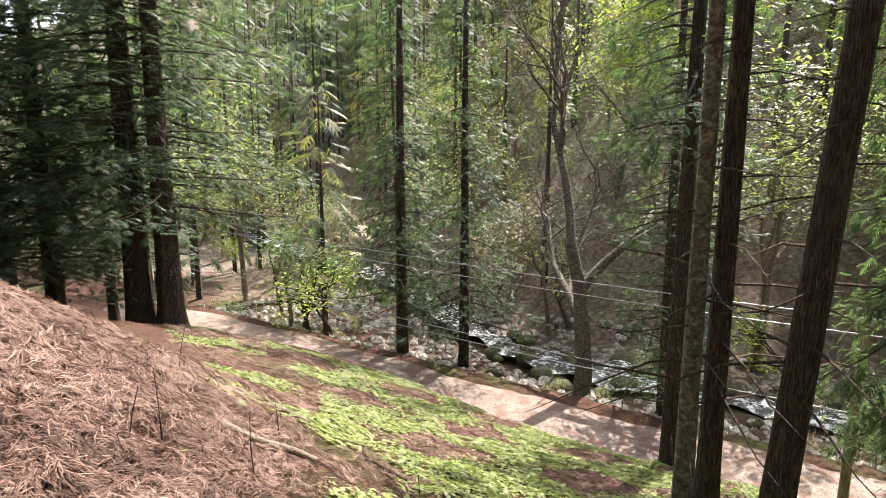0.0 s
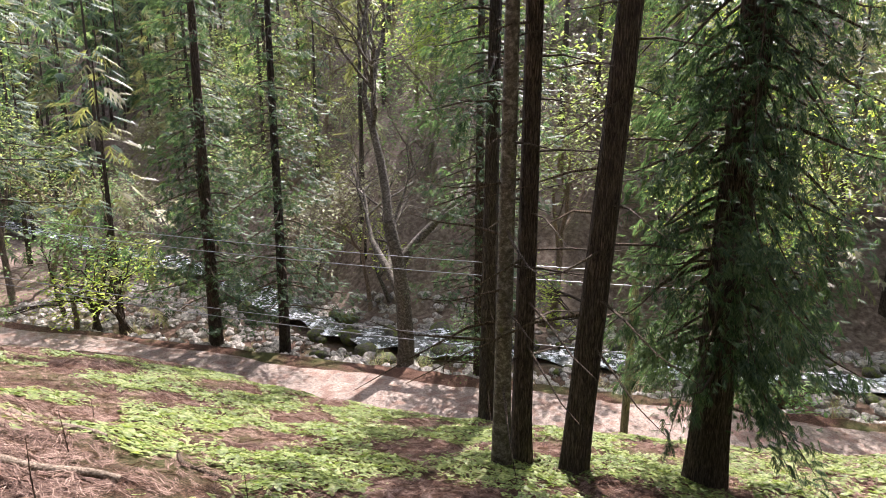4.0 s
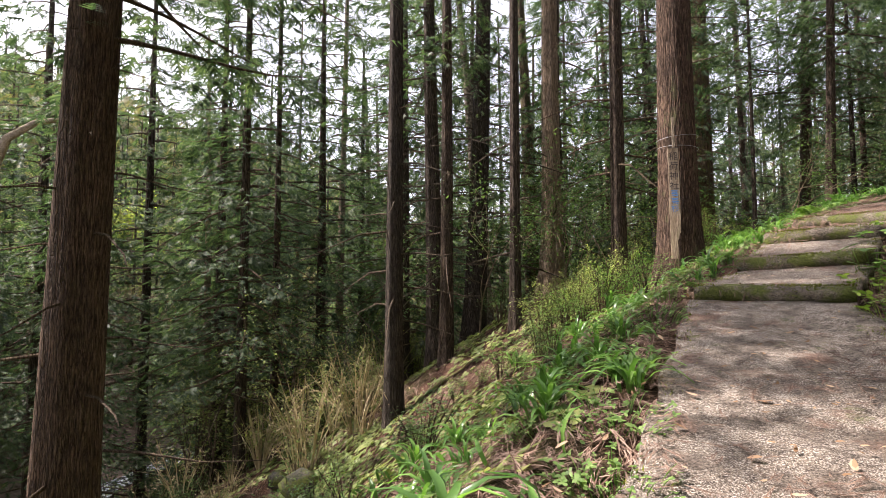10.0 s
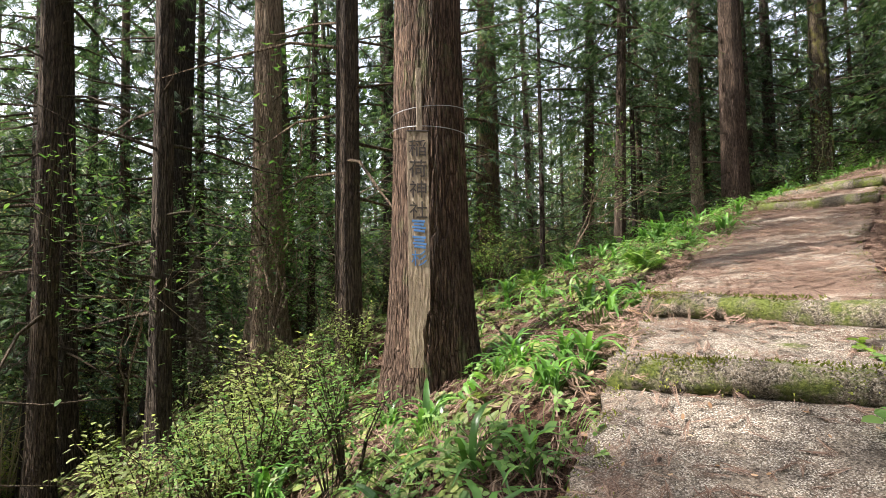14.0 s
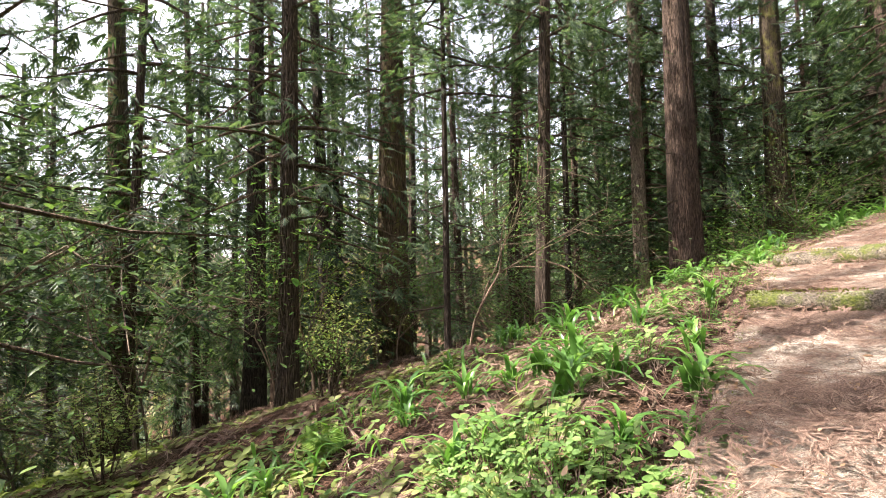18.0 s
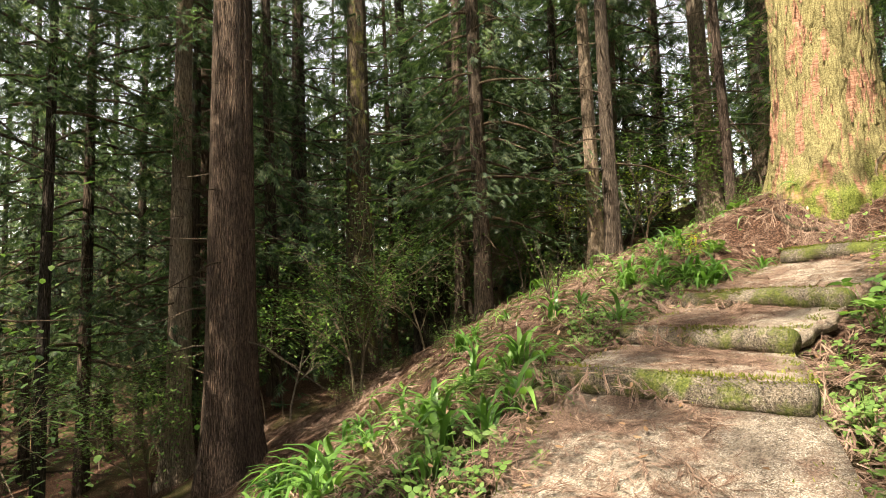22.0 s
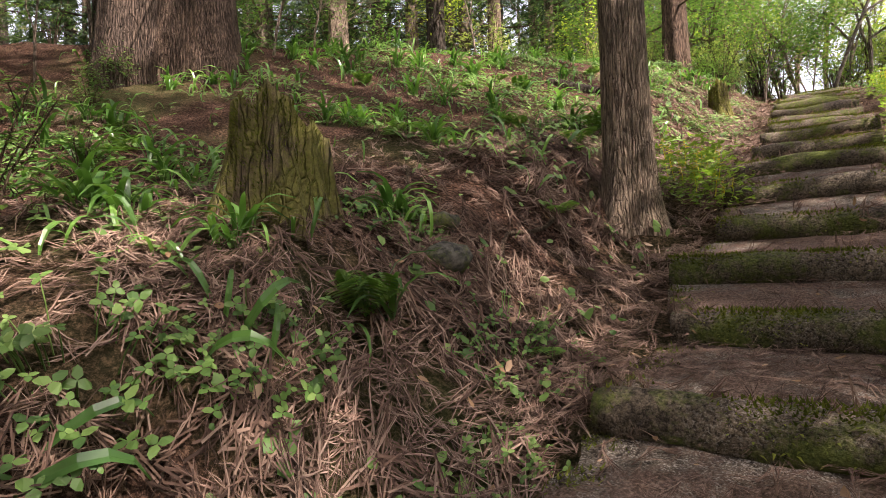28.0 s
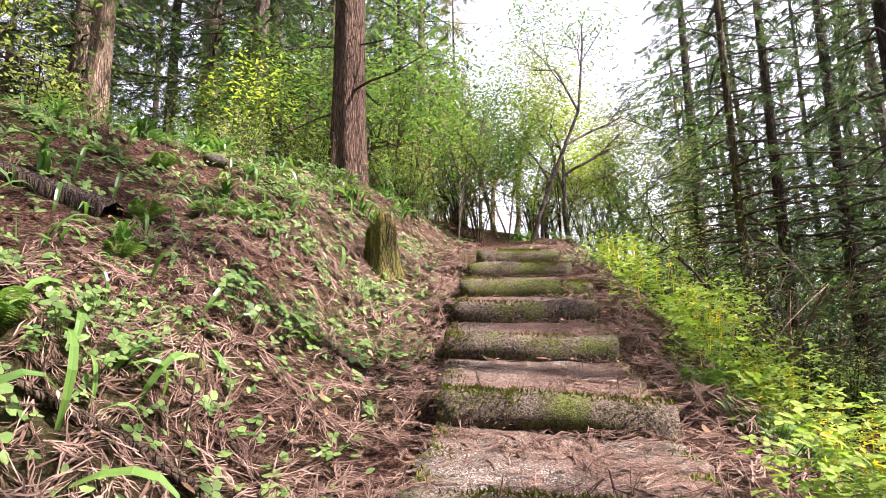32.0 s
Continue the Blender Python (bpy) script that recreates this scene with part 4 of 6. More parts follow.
def tree_mesh(seed, mat, depth=5, length=4.2, leaves=8, size=0.2, spread=0.55):
    r = np.random.default_rng(seed)
    wood, tips, so = Soup(), [], Soup()
    grow(r, wood, tips, np.array([0.0, 0, -0.3]), np.array([0.1, 0.05, 1.0]), length, 0.17, depth, 0.22, 6, (2, 3))
    tp = np.repeat(np.array([t[0] for t in tips]), leaves, 0)
    fw, sd, nr = frames(r, len(tp), (-0.6, 0.5))
    scatter(so, LEAF6, LEAF6_F, tp + r.normal(0, spread, tp.shape), fw, sd, nr, size * r.uniform(0.6, 1.4, len(tp)))
    return wood.mesh("trunk", M["grey_bark"], True), so.mesh("crown", M[mat])


SPRING = [tree_mesh(s, m) for s, m in ((81, "light_leaf"), (82, "light_leaf"), (83, "spring_leaf"), (84, "herb_leaf"), (85, "young_leaf"))]


def spring_tree(x, y, k, s):
    tree = thing("spring_tree", "half-bare broad-leaved tree in pale spring leaf", "tree", "broad-leaved trees of the valley", at=(x, y, float(land(x, y))), turn=(0, 0, x * 40))
    for nm, me in zip(("trunk", "crown"), SPRING[k]):
        o = part(nm, me, tree)
        o.scale = (s, s, s)
        if nm == "crown":
            tagged(o, kind="stuff")


tries, wild, far_off = 0, 0, []
while placed + wild + len(far_off) < 430 and tries < 16000:
    tries += 1
    x, y = rng.uniform(-62, 48), rng.uniform(-62, 62)
    near = np.hypot(walked[:, 0] - x, walked[:, 1] - y).min()
    if near < 8.5 or open_view(x, y) or np.hypot(solid[:, 0] - x, solid[:, 1] - y).min() < 2.2:
        continue
    solid = np.vstack([solid, (x, y)])
    if x < -26 and rng.random() < 0.66:
        wild += 1
        spring_tree(x, y, int(rng.choice(5, p=[0.3, 0.3, 0.17, 0.15, 0.08])), rng.uniform(0.8, 1.5))
        continue
    if near > 34 or placed > 185:
        far_off.append((x, y))
        continue
    placed += 1
    crown = int(rng.integers(0, 4)) if near < 13 else 10 + int(rng.choice([1, 0, 1, 1] if x < -24 else [0, 1, 2, 2]))
    cedar(x, y, rng.uniform(0.26, 0.62), ("dark", "cedar", "grey", "mossy")[int(rng.choice(4, p=[0.5, 0.25, 0.15, 0.1]))], crown, rng.uniform(17, 24) + (6 if y > 14 else 0),
          (rng.uniform(-2, 2), rng.uniform(-2, 2)), rng.uniform(0, 360), "cedars of the wood", label="straight dark cedar in the crowded wood")

# woods on the far side of the valley and on the ridges
so, bare, stems = Soup(), Soup(), Soup()
n = 1900
ax, ay = rng.uniform(-190, 110, n * 6), rng.uniform(-170, 170, n * 6)
ax = np.where(rng.random(n * 6) < 0.55, rng.uniform(-170, -52, n * 6), ax)
far = (np.maximum(np.abs(ax + 7) - 7, np.abs(ay)) > 52) & ~((ay < -3) & (np.abs(ax - (16.6 + 0.2 * (2.4 - ay))) < 4 + 0.16 * (2.4 - ay)))
far &= ~((ay < -50) & (np.abs(ax + 2.7 - 0.329 * (ay + 13.9)) < 6))
ax, ay = ax[far][:n], ay[far][:n]
ax, ay = np.append(ax, [p[0] for p in far_off]), np.append(ay, [p[1] for p in far_off])
az = land(ax, ay)
for x, y, z in zip(ax, ay, az):
    h, w = rng.uniform(15, 27), rng.uniform(2.4, 4.2)
    k = 38 if max(abs(x), abs(y)) > 70 else 90
    u = rng.uniform(0.06, 1.0, k)
    a = rng.uniform(0, 6.28, k)
    rr = w * (1.05 - u) * rng.uniform(0.5, 1.0, k)
    fw, sd, nr = frames(rng, k, (-0.9, 0.1), a)
    pos = np.stack([x + rr * np.cos(a), y + rr * np.sin(a), z + u * h], -1)
    scatter(bare if rng.random() < 0.3 else so, SPRAY, SPRAY_F, pos, fw, sd, nr, rng.uniform(2.0, 3.4, k) * (1 if k < 50 else 0.5))
    stems.add(*tube([(x, y, z - 0.5), (x, y, z + h * 0.95)], [0.28, 0.05], 4))
woods = thing("far_woods", "dense mixed woods covering the far slopes", "woods", kind="stuff", data=so.mesh("far_woods", M["far_leaf"]))
tagged(part("spring_crowns", bare.mesh("spring_crowns", M["spring_leaf"]), woods, "pale brown and green spring crowns"), kind="stuff")
tagged(part("far_trunks", stems.mesh("far_trunks", M["dark_bark"]), woods), kind="stuff")

# ---- log steps and treads ----


def log_mesh(length, rad, seed, sides=14):
    r = np.random.default_rng(seed)
    n = 14
    t = np.linspace(0, 1, n)
    pts = np.stack([(t - 0.5) * length, 0.02 * np.sin(t * 5 + seed), 0.015 * np.sin(t * 7 + seed * 2)], -1)
    ang = np.linspace(0, 2 * np.pi, sides, endpoint=False)
    v = []
    for k in range(n):
        rr = rad * (1 + 0.06 * np.sin(3 * ang + seed + k * 0.5) + r.normal(0, 0.025, sides)) * (0.93 if k in (0, n - 1) else 1)
        v.append(np.stack([np.full(sides, pts[k, 0]), pts[k, 1] + rr * np.cos(ang), pts[k, 2] + rr * np.sin(ang)], -1))
    v.append(pts[[0]] - [0.01, 0, 0]), v.append(pts[[-1]] + [0.01, 0, 0])
    i, j = np.meshgrid(np.arange(n - 1), np.arange(sides), indexing="ij")
    k = (j + 1) % sides
    f = [tuple(q) for q in np.stack([i * sides + j, i * sides + k, (i + 1) * sides + k, (i + 1) * sides + j], -1).reshape(-1, 4)]
    c0, c1, b = n * sides, n * sides + 1, (n - 1) * sides
    f += [(c0, (q + 1) % sides, q) for q in range(sides)] + [(c1, b + q, b + (q + 1) % sides) for q in range(sides)]
    me = bpy.data.meshes.new("log_step")
    me.from_pydata([tuple(q) for q in np.concatenate(v)], [], f)
    me.materials.append(M["log" if seed < 10 else "wood_log"])
    for p in me.polygons:
        p.use_smooth = True
    return me


for n, (a, b) in enumerate(LOGS):
    a, b = Vector(a), Vector(b)
    rad = 0.105 if n < 10 else 0.115
    ob = new("log_step", log_mesh((b - a).length, rad, n))
    c = (a + b) / 2 - Vector((0, 0, rad))
    ob.matrix_world = Matrix.Translation(c) @ (b - a).to_track_quat("X", "Z").to_matrix().to_4x4()
    tagged(ob, "round log step with moss and crumbled mortar on it", "step", "log steps of the trail")


def tread(a0, a1, b0, b1, name, label, seed, mat="slab", grid=(10, 12), thick=0.12):
    """A slab between two lines: a0-a1 below, b0-b1 above."""
    nu, nv = grid
    r = np.random.default_rng(seed)
    v = []
    for side in (0, 1):
        for u in np.linspace(0, 1, nu):
            for w in np.linspace(0, 1, nv):
                p = (np.array(a0) * (1 - w) + np.array(a1) * w) * (1 - u) + (np.array(b0) * (1 - w) + np.array(b1) * w) * u
                if w in (0, 1) and 0 < u < 1:
                    p = p + np.array([0.03 * math.sin(u * 17 + seed), 0.03 * math.cos(u * 13 + seed), 0])
                v.append(p - [0, 0, thick * side] + [0, 0, (r.normal(0, 0.006) if not side else 0)])
    f, n = [], nu * nv
    for i in range(nu - 1):
        for j in range(nv - 1):
            k = i * nv + j
            f += [(k, k + nv, k + nv + 1, k + 1), (n + k, n + k + 1, n + k + nv + 1, n + k + nv)]
    rim = [i * nv for i in range(nu)] + [(nu - 1) * nv + j for j in range(1, nv)] + [i * nv + nv - 1 for i in range(nu - 2, -1, -1)] + list(range(nv - 2, 0, -1))
    for p, q in zip(rim, rim[1:] + rim[:1]):
        f.append((p, n + p, n + q, q))
    me = mesh_of(name, v, f, M[mat], True)
    return thing(name, label, "path", "treads of the trail", data=me)


for n, (lo, hi) in enumerate(zip(LOGS[:-1], LOGS[1:])):
    a, b, c, d = (np.array(q) for q in (*lo, *hi))
    up = (c + d - a - b)[:2]
    up = np.array([*(up / np.linalg.norm(up)), 0]) * 0.06
    if n == 3:
        m0, m1 = np.array((3.0, 5.1, 1.42)), np.array((4.1, 4.0, 1.42))
        tread(a + up - [0, 0, 0.03], b + up - [0, 0, 0.03], m0, m1, "concrete_tread", "worn gritty concrete slab strewn with needles", n, "sunlit_slab")
        a, b = m0, m1
    tread(a + up - [0, 0, 0.03], b + up - [0, 0, 0.03], c - up - [0, 0, 0.17], d - up - [0, 0, 0.17], "concrete_tread", "worn gritty concrete slab strewn with needles", n, "sunlit_slab" if 2 < n < 10 else "litter_slab" if n >= 10 else "slab")
tread((-2.15, -8.4, -1.66), (-0.2, -8.7, -1.66), (-1.42, -4.3, -0.98), (0.32, -4.6, -0.98), "concrete_tread", "broad sloping concrete slab with exposed grit", 50, grid=(16, 12))
tread((-1.42, -4.3, -0.985), (0.32, -4.6, -0.985), (-0.82, -1.1, -0.36), (0.62, -1.6, -0.36), "concrete_tread", "broad sloping concrete slab with exposed grit", 51, grid=(16, 12))

# ---- painted board on the cedar ----
board = thing("name_board", "weathered upright board lettered in black and blue, tied to a cedar", "sign", at=(-0.58, 3.2, 1.35), turn=(-5, 0, 4))


def box(sx, sy, sz, bev=0.004):
    bm = bmesh.new()
    bmesh.ops.create_cube(bm, size=1.0)
    bmesh.ops.scale(bm, vec=(sx, sy, sz), verts=bm.verts)
    bmesh.ops.bevel(bm, geom=bm.edges[:], offset=bev, segments=1, affect="EDGES")
    return bm


def part_bm(name, bm, mat, parent, label="", at=(0, 0, 0), turn=(0, 0, 0)):
    me = bpy.data.meshes.new(name)
    bm.to_mesh(me)
    bm.free()
    me.materials.append(mat)
    ob = part(name, me, parent, label)
    ob.matrix_local = pose(*at, *turn)
    return ob


bm = bmesh.new()
outline = [(-0.095, -1.05), (0.02, -1.05), (0.03, -0.86), (0.018, -0.74), (0.05, -0.68), (0.058, -0.6), (0.088, -0.56), (0.095, 1.05), (-0.095, 1.05)]
face = bm.faces.new([bm.verts.new((x, -0.0125, z)) for x, z in outline])
front = bmesh.ops.extrude_face_region(bm, geom=[face])
bmesh.ops.translate(bm, vec=(0, 0.025, 0), verts=[q for q in front["geom"] if isinstance(q, bmesh.types.BMVert)])
bmesh.ops.recalc_face_normals(bm, faces=bm.faces[:])
part_bm("plank", bm, M["board_wood"], board, "grey board broken off at its foot")
part_bm("batten", box(0.05, 0.03, 0.75), M["board_wood"], board, "thin grey batten", (0.02, 0.03, 1.3))
part_bm("top_cap", box(0.2, 0.035, 0.012, 0.002), M["ink"], board, "thin dark cap", (0, 0, 1.055))


def text(body, mat, size, parent, at, name="lettering"):
    cu = bpy.data.curves.new(name, "FONT")
    cu.body, cu.size, cu.align_x, cu.align_y, cu.extrude = body, size, "CENTER", "CENTER", 0.001
    tmp = bpy.data.objects.new(name, cu)
    scene.collection.objects.link(tmp)
    me = bpy.data.meshes.new_from_object(tmp.evaluated_get(bpy.context.evaluated_depsgraph_get()))
    bpy.data.objects.remove(tmp)
    me.materials.append(mat)
    ob = part(name, me, parent)
    ob.matrix_local = pose(*at, 90, 0, 0)
    return ob


for k, (ch, zz) in enumerate((("稲", 0.88), ("荷", 0.69), ("神", 0.50), ("社", 0.31))):
    text(ch, M["ink"], 0.17, board, (0, -0.0145, zz))
for k, zz in enumerate((0.18, 0.035)):
    for q, w in ((-0.045, 0.1), (-0.015, 0.12), (0.015, 0.09), (0.042, 0.115)):
        part_bm("blue_stroke", box(w, 0.003, 0.02, 0.001), M["blue_paint"], board, "", (0.004 * (k - q * 20), -0.0145, zz + q), (0, 6 - 40 * q, 0))
text("杉", M["blue_paint"], 0.15, board, (0, -0.0145, -0.12))
for k, (zz, tip) in enumerate(((2.66, 0.03), (2.46, -0.02))):
    t = np.linspace(0, 2 * np.pi, 40)
    ring = np.stack([-0.47 + 0.385 * np.cos(t), 3.78 + (0.385 + 0.03 * k) * np.sin(t) - 0.03, zz + tip * np.cos(t)], -1)
    thing("tie_wire", "thin grey wire tied round the trunk and the board", "wire", data=mesh_of("tie_wire", *tube(ring, np.full(40, 0.004), 5), M["wire"], True))

# ---- the great lit cedar ----


def great_trunk():
    """Fluted foot and ragged bark, in real size, foot at the origin."""
    sides, z = 230, np.concatenate([np.linspace(-1.5, 4.4, 220), np.linspace(4.8, 26, 12)])
    ang = np.linspace(0, 2 * np.pi, sides, endpoint=False)
    v = []
    for h in z:
        hh = max(h, 0)
        r0 = 0.73 * (1 - 0.026 * hh)
        lobes = 0.6 + 0.5 * np.cos(4 * ang + 0.4) + 0.3 * np.cos(7 * ang + 2)
        root = 0.3 * math.exp(-max(h + 0.2, 0) * 1.5) * (0.8 + 0.5 * lobes)
        rough = np.array([noise.fractal(Vector((math.cos(a) * 7.0, math.sin(a) * 7.0, h * 1.25)), 0.6, 2.1, 4) for a in ang])
        plate = np.array([noise.cell(Vector((a * 13 + 2.0 * noise.noise(Vector((a * 3, h * 2, 0))), h * 4.2 + 1.5 * noise.noise(Vector((a * 5, h, 3))), 1))) for a in ang])
        v.append(np.stack([(r0 + root + 0.028 * rough + 0.022 * (plate - 0.5)) * np.cos(ang), (r0 + root + 0.028 * rough + 0.022 * (plate - 0.5)) * np.sin(ang), np.full(sides, h)], -1))
    n = len(z)
    i, j = np.meshgrid(np.arange(n - 1), np.arange(sides), indexing="ij")
    k = (j + 1) % sides
    f = np.stack([i * sides + j, i * sides + k, (i + 1) * sides + k, (i + 1) * sides + j], -1).reshape(-1, 4)
    return mesh_of("trunk", np.concatenate(v), f, M["lit_bark"], True)


BIG = (16.62, 9.46)
big = thing("cedar_tree", "huge old cedar with peeling bark and yellow-green moss beside the steps", "tree", at=(*BIG, float(land(*BIG)) - 0.25))
part("trunk", great_trunk(), big)
for nm, me in (("branch_mass", CROWNS[3][0]), ("crown", CROWNS[3][1])):
    tagged(part(nm, me, big), kind="stuff").scale = (1.3, 1.3, 1.15)
# ragged strips of peeling bark
rng = np.random.default_rng(3)
STRIP = np.array([(-0.5, 0, 0), (0.5, 0, 0), (0.45, 0.1, 0.5), (-0.4, 0.12, 0.5), (0.3, 0.35, 1.0), (-0.35, 0.3, 1.0)])
for k in range(46):
    a = rng.uniform(2.0, 4.4)
    h = rng.uniform(0.9, 3.6)
    w, ln = rng.uniform(0.02, 0.05), rng.uniform(0.1, 0.3)
    r0 = 0.73 * (1 - 0.026 * h) + 0.3 * math.exp(-(h + 0.2) * 1.5) * 0.9 + 0.012
    c, s = math.cos(a), math.sin(a)
    loc = [(c * r0 - s * x * w + c * y * 0.07, s * r0 + c * x * w + s * y * 0.07, h - z * ln) for x, y, z in STRIP]
    me = mesh_of("bark_strip", loc, [(0, 1, 2, 3), (3, 2, 4, 5)], M["red_strip"])
    part("bark_strip", me, big)

# ---- forked trees ----


def forked(x, y, d, seed, label, mat="dark_bark", lean=0.12, split=1.2, turn=0.0):
    tree = thing("forked_tree", label, "tree", "cedars beside the trail", at=(x, y, float(land(x, y)) - 0.1), turn=(0, 0, turn))
    for k, s in enumerate((-1, 1)):
        z = np.linspace(0, 20, 14)
        pts = np.stack([s * (d * (0.4 if split < 5 else 0.16) + lean * np.maximum(z - split, 0) * np.exp(-z * 0.06)) + 0.12 * np.sin(z * 0.5 + seed), 0.15 * np.sin(z * 0.4 + seed + k), z], -1)
        v, f = tube(pts, d / 2 * (1.5 * np.exp(-z * 1.2) * 0.4 + 1) * (1 - 0.03 * z), 14)
        part("stem", mesh_of("stem", v, f, M[mat], True), tree)
    for nm, me in (("branch_mass", CROWNS[3][0]), ("crown", CROWNS[3][1])):
        tagged(part(nm, me, tree), kind="stuff")
    return tree


forked(23.27, 25.25, 0.8, 2, "dark forked tree with two tall stems", turn=-35)
forked(-21.0, -3.4, 0.74, 3, "tall dark tree that forks high over the stream bank", "dark_bark", 0.35, 11.5, 60)
broadleaf("bare_tree", "pale blotched tree with a wide crown of bare twigs", "tree", -25.7, -21.6, 0.42, 7.5, 17, 6, (0.0, 0.05, 1), "pale_bark", "spring_leaf", 1, 0.09, 0.3, "trees by the stream", (3, 3), 0.3)
# birch-like trunk and its neighbour in the first view
cedar(-11.8, -15.2, 0.3, "pale", None, 19, (0, 2.5), label="slim pale-blotched trunk above the road")
cedar(-12.3, -14.9, 0.36, "dark", 3, 21, (0, 4))
# pale crooked limb
limb = np.array([(-19.3, 1.6, 0.7), (-18.95, 1.72, 1.32), (-18.77, 1.93, 2.07), (-18.32, 2.44, 2.66), (-17.89, 2.92, 3.12), (-17.74, 3.09, 3.86), (-17.33, 3.54, 4.38), (-16.7, 4.24, 4.7)])
thing("crooked_limb", "bare pale limb bending up from a mossy trunk", "branch", data=mesh_of("crooked_limb", *tube(limb, [0.26, 0.21, 0.17, 0.16, 0.14, 0.12, 0.09, 0.05], 9), M["sunlit_limb"], True))
# young yellow-green trees and bare trees by the stream
broadleaf("young_maple", "slender tree in bright yellow-green young leaf", "tree", -26.5, -6.3, 0.3, 5.0, 4, 5, (0.1, 0.2, 1), "mossy_bark", "young_leaf", 14, 0.17, 0.7, "trees by the stream")
for k, (x, y) in enumerate(((-25.2, -9.0), (-26.0, -36.0), (-27.0, -40.5), (-25.4, -38.0), (-29.5, -45.0), (-33.5, -13.0), (-27.2, 0.5), (-36.0, -26.0), (-37.0, -32.0), (-40.0, -42.0))):
    broadleaf("stream_tree", "crooked half-bare tree with thin spring leaves", "tree", x, y, 0.16, 2.6, 40 + k, 4, (0.35 * math.sin(k * 2), 0.35 * math.cos(k * 3), 1), "dark_bark" if k < 6 else "pale_bark",
              "young_leaf" if k % 2 else "herb_leaf", 5, 0.24, 0.4, "trees by the stream")
for k, (x, y) in enumerate(((15.2, -6.8), (14.6, -9.2), (21.6, -8.6), (13.2, -6.0), (22.6, -10.5), (23.6, -9.0), (24.4, -7.6), (12.0, -7.0), (20.6, -10.6), (21.8, -12.4))):
    broadleaf("thicket_tree", "thin twiggy tree with sparse young leaves", "tree", x, y, 0.035 + 0.012 * (k % 3), 1.9, 70 + k, 4, (0.3 * math.sin(k), 0.2, 1), "grey_bark", "herb_leaf" if k % 3 or x < 18 else "young_leaf", 9 if x > 18 else 4, 0.1 if x > 18 else 0.06, 0.35, "thicket above the stairs", wander=0.4)
broadleaf("crooked_sapling", "small dark crooked sapling by the stairs", "tree", 16.5, -6.0, 0.045, 1.1, 91, 3, (-0.3, 0.0, 1), "dark_bark", "herb_leaf", 2, 0.09, 0.2, wander=0.6)
broadleaf("slim_tree", "slim grey tree leaning at the top of the stairs", "tree", 19.2, -8.3, 0.05, 3.0, 92, 4, (-0.16, 0.0, 1), "pale_bark", "herb_leaf", 18, 0.075, 0.3, kids=(2, 3), wander=0.22)

# ---- undergrowth ----


def strap(n=6, w=0.042):
    """A sword-shaped leaf that rises and bends over, along x."""
    t = np.linspace(0, 1, n)
    x, z = 0.75 * t**1.25, 0.95 * t - 0.75 * t**2.6
    ww = w * np.sin(np.pi * np.clip(0.12 + 0.88 * t, 0, 1)) ** 0.7
    ww[-1] = 0.004
    v = np.concatenate([np.stack([x, -ww, z + 0.012], -1), np.stack([x, 0 * x, z], -1), np.stack([x, ww, z + 0.012], -1)])
    f = [(r * n + i, r * n + i + 1, (r + 1) * n + i + 1, (r + 1) * n + i) for r in (0, 1) for i in range(n - 1)]
    return v, np.array(f)


STRAP, STRAP_F = strap()


def iris_mesh(seed, leaves=14):
    r = np.random.default_rng(seed)
    so = Soup()
    for k in range(leaves):
        a = r.uniform(0, 6.28)
        lift = r.uniform(-0.25, 0.75)
        s = r.uniform(0.28, 0.62)
        fw = np.array([math.cos(a) * math.cos(lift), math.sin(a) * math.cos(lift), math.sin(lift)])
        sd = np.array([-math.sin(a), math.cos(a), 0])
        scatter(so, STRAP, STRAP_F, np.array([[r.normal(0, 0.04), r.normal(0, 0.04), -0.02]]), fw[None], sd[None], np.cross(fw, sd)[None], [s])
    return so.mesh("iris_leaves", M["iris_leaf"], True)


def fern_mesh(seed, fronds=7, mat="fern_leaf", lift=(0.5, 1.1), size=0.55):
    r = np.random.default_rng(seed)
    so = Soup()
    for k in range(fronds):
        a, up, L = k * 6.28 / fronds + r.uniform(-0.3, 0.3), r.uniform(*lift), size * r.uniform(0.7, 1.15)
        n = 15
        t = np.linspace(0.08, 1, n)
        x, z = L * t * math.cos(up), L * (t * math.sin(up) - 0.45 * t**2.4)
        for s in (-1, 1):
            pos = np.stack([math.cos(a) * x, math.sin(a) * x, z], -1)
            fw = np.stack([np.cos(a + s * 1.2) * np.ones(n), np.sin(a + s * 1.2) * np.ones(n), -0.15 * np.ones(n)], -1)
            sd = np.stack([-fw[:, 1], fw[:, 0], 0 * t], -1)
            scatter(so, BLADE * [1, 1.3, 1], QUAD, pos, fw, sd, np.cross(fw, sd), L * 0.3 * np.sin(np.pi * np.clip(t, 0.12, 0.96)) ** 0.8)
        p = np.stack([math.cos(a) * x, math.sin(a) * x, z], -1)
        so.add(*tube(np.vstack([[0, 0, -0.03], p]), np.linspace(0.006, 0.002, n + 1), 3))
    return so.mesh("fern_fronds", M[mat])




TRIO = np.concatenate([turned(LEAF6 * [1, 1.55, 1], a) for a in (0, 2.1, 4.2)])
TRIO_F = np.concatenate([LEAF6_F + 6 * k for k in range(3)])


